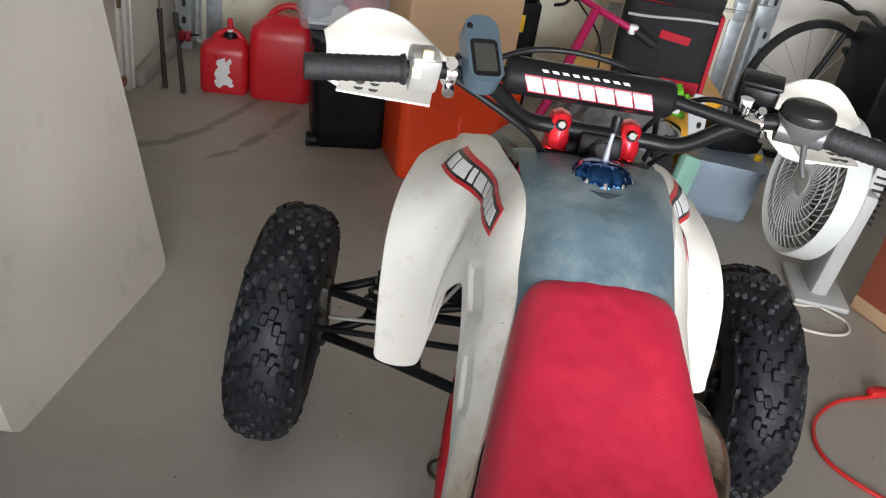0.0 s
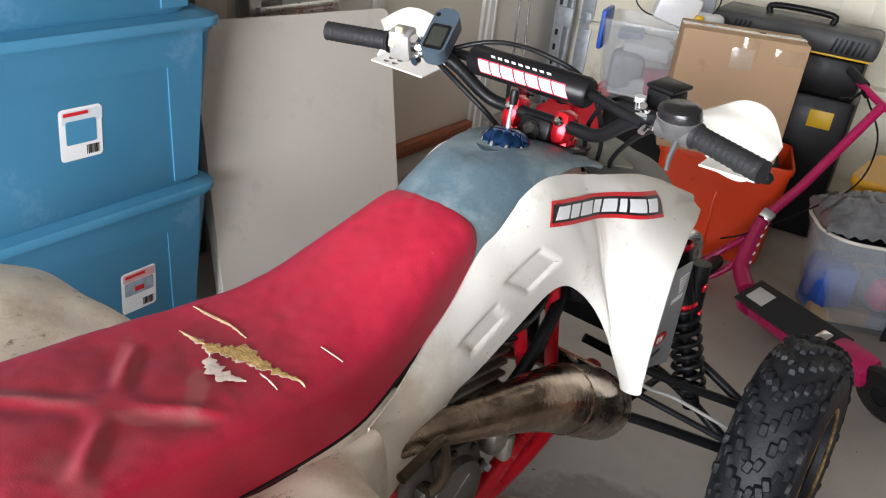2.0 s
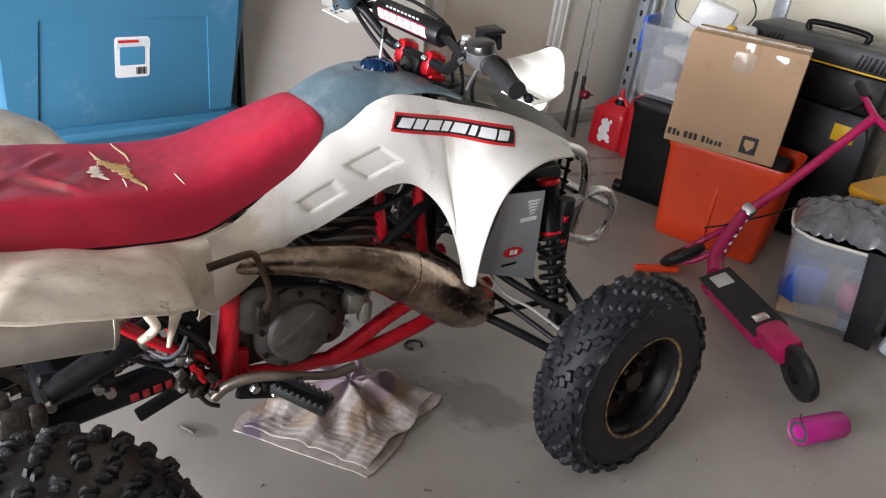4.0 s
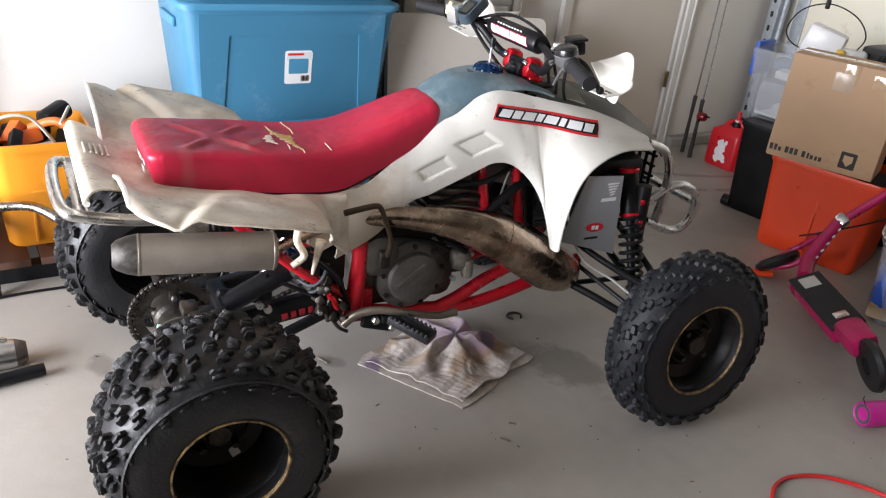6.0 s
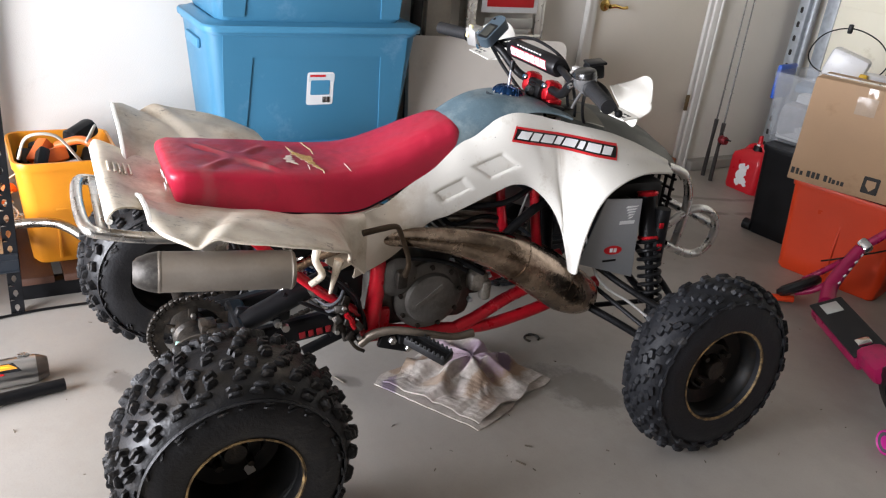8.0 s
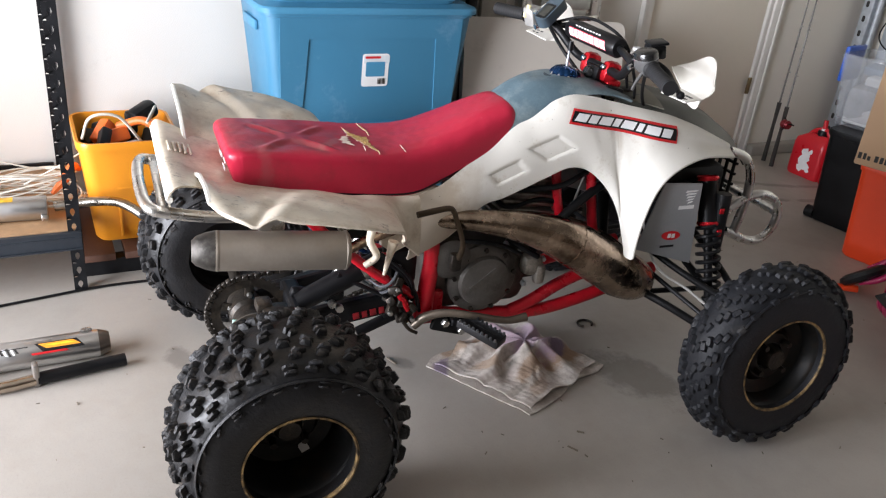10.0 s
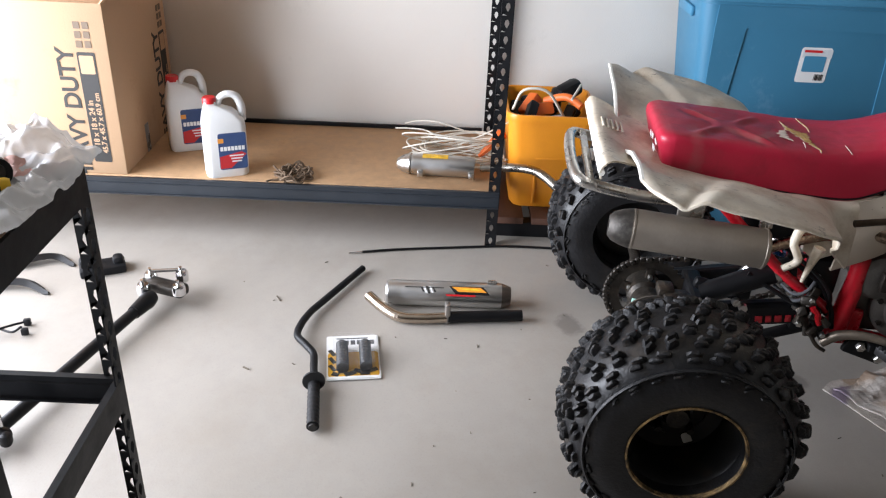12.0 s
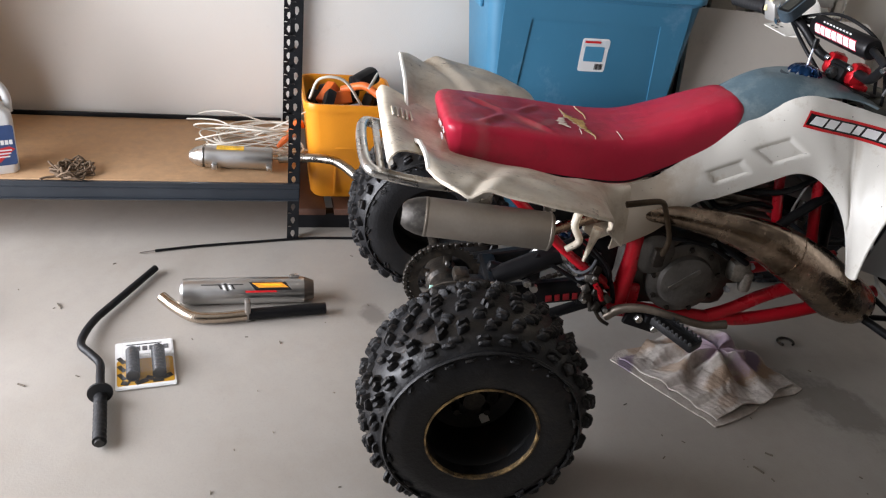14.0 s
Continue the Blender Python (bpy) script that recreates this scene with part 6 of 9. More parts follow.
def loft_box(bm, w, d, h, taper, r, wall=0.004, lip=0.014, open_top=True, z0=0.0, floor_t=0.004):
    """A moulded tub: tapered rounded walls, rolled lip, hollow if open."""
    def ring(kw, kd, rr, z):
        return [Vector((x, y, z)) for x, y in rounded(kw, kd, rr, 6)]
    wb, db = w * taper, d * taper
    rows = [ring(wb - 0.02, db - 0.02, r * 0.8, z0), ring(wb, db, r, z0 + 0.012)]
    for k in range(1, 6):
        t = k / 5
        rows.append(ring(wb + (w - wb) * t, db + (d - db) * t, r, z0 + 0.012 + (h - 0.03 - 0.012) * t))
    rows += [ring(w + lip, d + lip, r + lip / 2, z0 + h - 0.028), ring(w + lip + 0.004, d + lip + 0.004, r + lip / 2, z0 + h - 0.012), ring(w + lip, d + lip, r + lip / 2, z0 + h)]
    if open_top:
        rows += [ring(w - wall, d - wall, r, z0 + h), ring(wb - 2 * wall, db - 2 * wall, r, z0 + 0.03), ring(wb * 0.5, db * 0.5, r * 0.5, z0 + 0.02)]
    return rings(bm, rows)


def decal(parent, name, w, h, m, material, label="", depth=0.0008):
    return part(name, outline(bmesh.new(), rounded(w, h, min(w, h) * 0.08, 2), m, depth), material, parent, label)


def lid(bm, w, d, r, z):
    def ring(k, z, rr):
        return [Vector((x, y, z)) for x, y in rounded(w + k, d + k, rr, 6)]
    return rings(bm, [ring(0.016, z - 0.022, r), ring(0.034, z - 0.020, r), ring(0.036, z - 0.004, r), ring(0.028, z + 0.002, r), ring(0.002, z + 0.003, r), ring(-0.03, z + 0.014, r), ring(-0.06, z + 0.016, r), ring(-0.08, z + 0.010, r * 0.8)])


def blue_tote(x, y, z, w, d, h, label, mark, extra):
    t = thing("storage_tote", pose(x, y, z), label, "storage tote", "stacked blue totes")
    loft_box(bm := bmesh.new(), d, w, h - 0.01, 0.90, 0.05, open_top=False)
    part("tub", bm, BLUEBIN, t)
    part("lid", lid(bmesh.new(), d, w, 0.055, h - 0.005), BLUELID, t, "blue snap-on lid")
    # face towards the room: leans out with height
    top, low = d / 2, d * 0.90 / 2
    face = frame_m(((top + low) / 2, 0, h / 2), (0, 1, 0), ((top - low), 0, h))
    lean = face
    fw = w * 0.95
    for (x0, x1, y0, y1) in ((-fw / 2 + 0.03, fw / 2 - 0.03, h * 0.24, h * 0.44), (-fw / 2 + 0.03, -fw / 2 + 0.115, -h * 0.46, h * 0.24), (fw / 2 - 0.115, fw / 2 - 0.03, -h * 0.46, h * 0.24)):
        part("moulded_band", outline(bmesh.new(), [(x0, y0), (x1, y0), (x1, y1), (x0, y1)] if x1 - x0 > 0.3 else [(x0 + (0.012 if x0 < 0 else 0), y0), (x1 - (0.0 if x0 < 0 else 0.012), y0), (x1 + (0.02 if x0 < 0 else 0), y1), (x0 - (0.0 if x0 < 0 else 0.02), y1)], lean @ Matrix.Translation((0, 0, -0.001)), 0.006), BLUEBIN, t)
    for s in (1, -1):
        part("end_handle", boxes(((0, s * (w / 2 + 0.002), h * 0.80), (d * 0.45, 0.014, 0.035), 0.006)), BLUELID, t)
    if mark:
        mx, mz, kind = mark
        lm = lean @ Matrix.Translation((mx, mz, 0.0008))
        l = decal(t, "label", 0.104, 0.122, lm, WHITEPAPER, "white product label with blue picture")
        if kind == 1:
            decal(l, "print", 0.075, 0.055, lm @ Matrix.Translation((0.0, 0.004, 0.0009)), BLUELID)
            decal(l, "print", 0.10, 0.030, lm @ Matrix.Translation((0.004, 0.040, 0.0007)), mat("pale_label", (0.62, 0.66, 0.68), 0.5), "", 0.0006)
        else:
            decal(l, "print", 0.088, 0.040, lm @ Matrix.Translation((0.0, 0.010, 0.0009)), mat("label_picture", (0.30, 0.36, 0.42), 0.5, var=0.3, scale=60))
            decal(l, "print", 0.028, 0.014, lm @ Matrix.Translation((0.0, 0.006, 0.0018)), STICKRED)
            decal(l, "print", 0.096, 0.024, lm @ Matrix.Translation((0.0, 0.044, 0.0009)), mat("pale_red_label", (0.66, 0.38, 0.38), 0.5))
        decal(l, "print", 0.060, 0.008, lm @ Matrix.Translation((-0.012, 0.048, 0.0018)), STICKRED, "red print bar")
        for k in range(7):
            decal(l, "print", 0.0016 + 0.0012 * (k % 3), 0.022, lm @ Matrix.Translation((0.012 + 0.0048 * k, -0.042, 0.0009)), INK)
    if extra:
        for k in range(4):
            decal(t, "pen_mark", 0.004, 0.022, lean @ Matrix.Translation((-0.17 + 0.016 * k, 0.02, 0.0008)) @ Matrix.Rotation(radians(20 * (-1) ** k), 4, "Z"), INK, "faint pen marks")
    return t


blue_tote(-0.995, 0.765, 0.0, 0.76, 0.37, 0.435, "large dark blue plastic tote with lid standing on the floor", (0.135, -0.036, 2), True)
blue_tote(-0.985, 0.755, 0.442, 0.80, 0.38, 0.435, "large blue plastic tote with a white label, stacked second", (0.012, -0.012, 1), False)
blue_tote(-0.975, 0.735, 0.885, 0.78, 0.39, 0.43, "large blue plastic tote on top of the stack", None, False)


def folding_table():
    t = thing("folding_table", pose(-0.742, 1.535, 0.0, 0, -11.0, -9.5), "white plastic folding table, folded and leaning on edge", "folding table")
    m = frame_m((0, 0, 0.415), (0, 1, 0), (0, 0, 1))
    bm = outline(bmesh.new(), rounded(0.72, 0.83, 0.040, 8), m @ Matrix.Translation((0, 0, -0.045)), 0.042)
    bmesh.ops.bevel(bm, geom=[e for e in bm.edges if len(e.link_faces) == 2 and e.calc_face_angle(0) > 1.2], offset=0.008, segments=3, affect="EDGES")
    part("tabletop", bm, TABLETOP, t, "pebbled off-white plastic top")
    part("edge_frame", tubes(([(-0.06, -0.33, 0.05), (-0.06, -0.33, 0.76)], 0.012), ([(-0.06, 0.33, 0.05), (-0.06, 0.33, 0.76)], 0.012), smooth=0), BLACKSTEEL, t, "dark steel frame tube")
    for s in (1, -1):
        part("folded_leg", tubes(([(-0.085, s * 0.22, 0.10), (-0.085, s * 0.22, 0.70)], 0.0125), smooth=0), BLACKSTEEL, t)


folding_table()


def ladder():
    t = thing("step_ladder", pose(-1.10, 1.77, 0.0, 0, -3, 0), "aluminium folding ladder with a red label leaning on the wall", "ladder")
    for y in (-0.20, 0.20):
        part("rail", boxes(((0, y, 0.75), (0.065, 0.022, 1.5), 0.004), ((0.03, y * 0.9, 0.75), (0.004, 0.04, 1.5), 0.001)), ALU, t)
    for k in range(5):
        part("step", boxes(((0.01, 0, 0.22 + 0.28 * k), (0.085, 0.37, 0.022), 0.004), ((0.048, 0, 0.21 + 0.28 * k), (0.006, 0.37, 0.045), 0.002)), ALU, t)
    part("label", boxes(((0.042, 0.01, 0.985), (0.004, 0.25, 0.15), 0.001)), STICKRED, t, "red warning label")
    part("label_panel", boxes(((0.038, 0.01, 0.985), (0.004, 0.30, 0.20), 0.001)), STICKWHITE, t)
    part("print", boxes(((0.0415, 0.01, 0.84), (0.003, 0.26, 0.045), 0.001), ((0.044, 0.02, 0.80), (0.003, 0.20, 0.03), 0.001)), mat("grey_print", (0.42, 0.42, 0.40), 0.4, 0.4), t)


ladder()


def plank(x, y, w, h, tilt, material, name, label):
    t = thing(name, pose(x, y, 0, 0, tilt, 0), label, "plank")
    part("board", boxes(((0, 0, h / 2), (0.03, w, h), 0.003)), material, t)


plank(-1.13, 1.44, 0.12, 1.5, -2.0, mat("grey_plank", (0.40, 0.36, 0.31), 0.7, var=0.15, scale=12, bump=0.2), "wooden_plank", "weathered grey-brown wooden plank leaning on the wall")
plank(-1.135, 1.335, 0.045, 1.4, -1.5, BLACK, "black_batten", "narrow black batten leaning on the wall")

# ---- low shelf ----


def slotted_post(parent, x, y, h, dx, dy, material=BLACKSTEEL, name="post", w=0.038):
    """Folded angle with keyhole slots; dx and dy point into the shelf."""
    bm = bmesh.new()
    n = round(h / 0.0508)
    ph = h / n
    th = 0.0015
    for along in (Vector((0, dy, 0)), Vector((dx, 0, 0))):
        out = Vector((dx, 0, 0)) if along.x == 0 else Vector((0, dy, 0))
        corner = math.atan2(ph, w)
        angles = sorted([corner, math.pi - corner, math.pi + corner, -corner] + [math.pi * k / 4 + 0.03 for k in range(8)])
        for i in range(n):
            cen = Vector((x, y, (i + 0.5) * ph)) + along * (w / 2)
            ring = []
            for a in angles:
                ca, sa = math.cos(a), math.sin(a)
                r = min(w / 2 / max(abs(ca), 1e-6), ph / 2 / max(abs(sa), 1e-6))
                hx, hz = 0.0075 * ca * (1.0 if sa > -0.1 else 0.6), 0.0135 * sa
                q = [cen + along * (r * ca) + Vector((0, 0, r * sa)), cen + along * hx + Vector((0, 0, hz))]
                ring.append([bm.verts.new(v + out * o) for o in (th, -th) for v in q])
            for k in range(len(ring)):
                a, b = ring[k], ring[(k + 1) % len(ring)]
                bm.faces.new((a[0], b[0], b[1], a[1]))
                bm.faces.new((a[2], a[3], b[3], b[2]))
                bm.faces.new((a[1], b[1], b[3], a[3]))
                bm.faces.new((a[0], a[2], b[2], b[0]))
    bmesh.ops.remove_doubles(bm, verts=bm.verts[:], dist=0.0004)
    bmesh.ops.recalc_face_normals(bm, faces=bm.faces[:])
    return part(name, bm, material, parent, "black slotted steel angle post with keyhole openings")


def beam(parent, a, b, h=0.062, material=BEAM):
    a, b = Vector(a), Vector(b)
    d = b - a
    side = Vector((-d.y, d.x, 0)).normalized()
    prof = [(0.010, h / 2), (-0.002, h / 2), (-0.002, -h / 2), (0.010, -h / 2), (0.010, -h / 2 + 0.004), (0.002, -h / 2 + 0.004), (0.002, h * 0.12), (0.005, h * 0.16), (0.002, h * 0.2), (0.002, h / 2 - 0.004), (0.010, h / 2 - 0.004)]
    u = d.normalized()
    bm = rings(bmesh.new(), [[q - side * px + Vector((0, 0, pz)) for px, pz in prof] for q in (a + u * 0.001, b - u * 0.001)])
    return part("beam", bm, material, parent, "folded steel shelf beam")


SX0, SX1, SY0, SY1, SZ = -1.185, -0.600, -2.10, -0.285, 0.22
low_shelf = thing("storage_shelf", pose(0, 0, 0), "black steel storage shelf with a low particle board deck", "shelf")
for x, dx in ((SX1, -1), (SX0, 1)):
    for y, dy in ((SY1, -1), (SY0, 1)):
        slotted_post(low_shelf, x, y, 1.83, dx, dy)
beam(low_shelf, (SX1 + 0.004, SY0, SZ - 0.034), (SX1 + 0.004, SY1, SZ - 0.034))
beam(low_shelf, (SX0, SY0, SZ - 0.034), (SX0, SY1, SZ - 0.034))
beam(low_shelf, (SX0, SY1, SZ - 0.034), (SX1, SY1, SZ - 0.034), 0.05, BLACKSTEEL)
beam(low_shelf, (SX0, SY0, SZ - 0.034), (SX1, SY0, SZ - 0.034), 0.05, BLACKSTEEL)
part("deck", boxes((((SX0 + SX1) / 2, (SY0 + SY1) / 2, SZ - 0.006), (SX1 - SX0 - 0.006, SY1 - SY0 - 0.006, 0.012), 0.002)), BOARD, low_shelf, "bare particle board deck")
part("back_lip", boxes(((SX0 + 0.012, (SY0 + SY1) / 2, SZ + 0.008), (0.012, SY1 - SY0 - 0.09, 0.016), 0.002)), BLACKSTEEL, low_shelf, "dark back rim of the deck")
for z in (1.20, 1.80):
    beam(low_shelf, (SX1 + 0.004, SY0, z), (SX1 + 0.004, SY1, z))
    beam(low_shelf, (SX0, SY0, z), (SX0, SY1, z))
    part("deck", boxes((((SX0 + SX1) / 2, (SY0 + SY1) / 2, z + 0.030), (SX1 - SX0 - 0.006, SY1 - SY0 - 0.006, 0.012), 0.002)), BOARD, low_shelf)
part("end_brace", tubes(([(SX0, SY0, 0.35), (SX1, SY0, 0.75)], 0.010), smooth=0), BEAM, low_shelf)


def moving_box():
    w, d, h = 0.46, 0.56, 0.575
    t = thing("moving_box", pose(-0.605 - d / 2, -1.563 - w / 2, SZ), "large brown cardboard moving box with black print, on the shelf", "cardboard box")
    part("carton", boxes(((0, 0, h / 2), (d, w, h), 0.004)), CARD, t)
    part("flap", boxes(((0.02, w / 2 + 0.045, h + 0.052), (d - 0.02, 0.005, 0.14), 0.002, rot(-42))), CARD, t, "open top flap")
    part("flap", boxes(((0.0, -w / 2 - 0.04, h + 0.05), (d - 0.02, 0.005, 0.14), 0.002, rot(42))), CARD, t, "open top flap")
    f = frame_m((d / 2, 0, h / 2), (0, 0, 1), (0, -1, 0))
    g = frame_m((0, w / 2, h / 2), (0, 0, 1), (1, 0, 0))
    for m, near in ((f, 1), (g, -1)):
        # print runs upwards on both faces
        y_text = (-0.078 if near > 0 else -0.135)
        up = 0.0 if near > 0 else -0.045
        text("HEAVY DUTY", 0.076, m @ Matrix.Translation((-0.085 + up, y_text - 0.012, 0.001)), INK, t, label="black printed words")
        decal(t, "print_block", 0.375, 0.058, m @ Matrix.Translation((-0.055 + up, y_text - 0.078, 0.0006)), INK, "black printed panel")
        decal(t, "print_icon", 0.060, 0.046, m @ Matrix.Translation((0.092 + up, y_text - 0.078, 0.0016)), CARD)
        text("18 x 18 x 24 in", 0.026, m @ Matrix.Translation((-0.105 + up, y_text - 0.068, 0.0016)), CARD, t)
        text("45.7 x 45.7 x 60.9 cm", 0.024, m @ Matrix.Translation((-0.105 + up, y_text - 0.092, 0.0016)), CARD, t)
        for r in range(3):
            for c in range(2):
                decal(t, "print_icon", 0.022, 0.020, m @ Matrix.Translation((0.158 + up + 0.030 * r, y_text - 0.063 - 0.028 * c, 0.0008)), mat("faded_ink", (0.16, 0.11, 0.07), 0.7), "small printed symbol")
    part("tape", boxes(((0.055, w / 2 + 0.001, 0.05), (0.035, 0.0015, 0.11), 0.0004)), mat("grey_tape", (0.22, 0.21, 0.20), 0.3), t, "strip of grey tape")


moving_box()


def oil_jug(x, y, turn, label):
    t = thing("oil_jug", pose(x, y, SZ, 0, 0, turn) @ Matrix.Diagonal((0.95, 0.95, 0.87, 1)), label, "oil jug", "oil jugs on the shelf")
    w, d = 0.105, 0.150

    def ring(kw, kd, z, ox=0.0):
        return [Vector((px, py + ox, z)) for px, py in rounded(kw, kd, min(kw, kd) * 0.22, 5)]
    rows = [ring(w * 0.90, d * 0.92, 0.0), ring(w, d, 0.008), ring(w, d, 0.20), ring(w * 0.97, d * 0.96, 0.225), ring(w * 0.80, d * 0.72, 0.258, -0.012), ring(w * 0.50, d * 0.42, 0.278, -0.030), ring(0.042, 0.042, 0.286, -0.040), ring(0.040, 0.040, 0.300, -0.040)]
    b = part("bottle", rings(bmesh.new(), rows), JUG, t, "white plastic jug body")
    part("handle", tubes(([(0, -0.018, 0.268), (0, -0.004, 0.308), (0, 0.022, 0.322), (0, 0.052, 0.312), (0, 0.068, 0.270), (0, 0.071, 0.215)], [0.012, 0.013, 0.014, 0.014, 0.014, 0.012])), JUG, t, "moulded carry handle")
    part("cap", lathe(bmesh.new(), [(0, 0.316), (0.021, 0.316), (0.024, 0.312), (0.024, 0.294), (0, 0.294)], Matrix.Translation((0, -0.040, 0)), 24), STICKRED, t, "red screw cap")
    m = frame_m((w / 2 + 0.0004, 0.004, 0.110), (0, 1, 0), (0, 0, 1))
    m = m @ Matrix.Translation((0.016, 0.0, 0.0))
    l = decal(t, "label", 0.098, 0.150, m, LABELBLUE, "blue and red label")
    part("label_lower", outline(bmesh.new(), [(-0.047, -0.070), (-0.010, -0.070), (0.047, -0.015), (0.030, -0.004), (-0.047, -0.020)], m, 0.0014), LABELRED, l)
    decal(l, "print", 0.020, 0.018, m @ Matrix.Translation((-0.040, 0.045, 0.0009)), mat("orange_print", (0.75, 0.30, 0.05), 0.4))
    for k in range(7):
        decal(l, "print", 0.010, 0.017, m @ Matrix.Translation((-0.038 + 0.0125 * k, 0.012, 0.0015)), STICKWHITE, "white print bar")
    for k in range(3):
        decal(l, "print", 0.05 - 0.008 * k, 0.005, m @ Matrix.Translation((0.012, -0.018 - 0.012 * k, 0.0015)), STICKWHITE)


oil_jug(-0.665, -1.236, 22, "white oil jug with blue and red label near the deck edge")
oil_jug(-0.885, -1.428, 24, "white oil jug with red cap standing against the moving box")


def wound(name, c, n, r0, r1, thick, material, label, category, seed, flat=0.35):
    """A loose hank of cord."""
    rng = random.Random(seed)
    t = thing(name, pose(*c), label, category)
    for k in range(n):
        a0 = rng.uniform(0, 6.28)
        e = rng.uniform(0.45, 1.0)
        ox, oy = rng.uniform(-1, 1) * r0 * 0.35, rng.uniform(-1, 1) * r0 * 0.35
        pts = []
        for i in range(13):
            a = a0 + 6.28 * i / 12 * rng.uniform(0.92, 1.0)
            r = r0 + (r1 - r0) * rng.random()
            u = Vector((r * math.cos(a), r * e * math.sin(a), 0))
            u.rotate(Euler((0, 0, k * 1.1)))
            pts.append((u.x + ox, u.y + oy, thick + flat * r0 * rng.random() * k / n))
        part("coil", tubes((pts, thick), n=6, smooth=3), material, t)
    return t


rope = wound("rope_hank", (-0.645, -1.00, SZ), 16, 0.036, 0.066, 0.0034, ROPE, "small hank of tan rope on the deck", "rope", 4, 1.1)
part("tail", tubes(([(0.03, -0.03, 0.005), (0.045, -0.07, 0.005), (0.06, -0.085, 0.005)], 0.0035), n=6), ROPE, rope)
cables = thing("cable_coil", pose(-0.86, -0.43, SZ), "loose coil of thin off-white cable on the deck", "cable")
rng = random.Random(9)
for k in range(15):
    cx, cy, tilt = rng.uniform(-0.02, 0.02), rng.uniform(-0.03, 0.03), rng.uniform(-0.25, 0.25)
    ra, rb, lift = rng.uniform(0.125, 0.185), rng.uniform(0.060, 0.105), 0.006 + 0.0075 * k
    loop = []
    for i in range(22):
        a = 0.7 * k + 2 * math.pi * i / 20
        u, v = rb * math.cos(a) * (1 + 0.05 * math.sin(3 * a + k)), ra * math.sin(a)
        loop.append((cx + u * math.cos(tilt) - v * math.sin(tilt), cy + u * math.sin(tilt) + v * math.cos(tilt), max(0.004, lift * (0.75 + 0.45 * math.sin(a + 0.6 * k)))))
    part("coil", tubes((loop, 0.0029), n=6, smooth=3), CABLE, cables)
part("tail", tubes(([(0.02, -0.06, 0.09), (-0.02, -0.12, 0.105), (-0.05, -0.18, 0.10), (-0.06, -0.235, 0.095)], 0.0026), ([(-0.05, 0.02, 0.10), (-0.06, -0.08, 0.125), (-0.09, -0.16, 0.115), (-0.10, -0.20, 0.10)], 0.0026), ([(0.05, 0.0, 0.08), (0.07, 0.12, 0.15), (0.04, 0.22, 0.20)], 0.0028), ([(0.09, -0.16, 0.004), (0.135, -0.10, 0.004), (0.13, 0.0, 0.004), (0.09, 0.06, 0.02)], 0.0028), n=6), CABLE, cables)
part("orange_strap", tubes(([(0.02, 0.08, 0.03), (0.03, 0.12, 0.08), (0.02, 0.15, 0.12), (0.0, 0.17, 0.10)], [0.008, 0.015, 0.015, 0.008]), n=8), mat("orange_strap", (0.75, 0.16, 0.03), 0.5), cables, "orange rubber strap")


CANALU = mat("satin_aluminium_can", (0.58, 0.575, 0.565), 0.36, 1.0, var=0.05, scale=10, bump=0.05, bscale=260)


def spare_silencer(m, L, r, name, label):
    t = thing(name, m, label, "exhaust silencer")
    ax = Matrix.Translation((0, 0, r)) @ rot(-90, 0, 0).to_4x4()
    part("can", lathe(bmesh.new(), [(0, 0), (r * 0.75, 0), (r * 0.96, 0.008), (r, 0.03), (r, L - 0.03), (r * 0.97, L - 0.026)], ax, 36), CANALU, t, "brushed aluminium can")
    return t, ax


sil, ax = spare_silencer(pose(-0.206, -0.645, 0, 0, 0, 0.5), 0.385, 0.0395, "loose_silencer", "brushed aluminium silencer lying on the floor")
part("end_cap", lathe(bmesh.new(), [(0.0383, 0.355), (0.0383, 0.362), (0.028, 0.388), (0.022, 0.388), (0.022, 0.35), (0, 0.35)], ax, 32), mat("grey_end_cap", (0.15, 0.125, 0.105), 0.4, 0.8), sil, "grey conical end cap")
part("bracket", boxes(((-0.01, 0.33, 0.081), (0.012, 0.03, 0.014), 0.004)), ALU, sil)


def wrap(parent, ax, r, a0, a1, z0, z1, material, name, label="", skew=0.0, off=0.0008):
    """A sticker that follows a can."""
    bm = sheet(bmesh.new(), lambda u, v: ax @ Vector(((r + off) * math.cos(radians(a0 + (a1 - a0) * v)), (r + off) * math.sin(radians(a0 + (a1 - a0) * v)), z0 + (z1 - z0) * u + skew * v)), 8, 6, 0.0005)
    return part(name, bm, material, parent, label)


wrap(sil, ax, 0.0395, 292, 330, 0.196, 0.302, STICKBLACK, "sticker", "black sticker field", 0.02, 0.0004)
wrap(sil, ax, 0.0395, 296, 318, 0.205, 0.292, mat("orange_sticker", (0.85, 0.33, 0.03), 0.35), "sticker", "orange and yellow sticker", 0.02)
wrap(sil, ax, 0.0395, 303, 310, 0.225, 0.280, mat("yellow_sticker", (0.85, 0.62, 0.03), 0.35), "sticker", "yellow shape", 0.02, 0.0016)
wrap(sil, ax, 0.0395, 330, 338, 0.185, 0.275, STICKRED, "sticker", "red strip", 0.004)
for k in range(5):
    wrap(sil, ax, 0.0395, 296 + 6 * abs(2 - k) * 0.3, 330 - 4 * abs(2 - k), 0.125 + 0.009 * k - 0.018, 0.131 + 0.009 * k - 0.018, STICKWHITE if k % 2 else INK, "sticker", "small star shape", 0.008)
wrap(sil, ax, 0.0395, 300, 304, 0.06, 0.18, INK, "sticker", "thin dark line", 0.0)

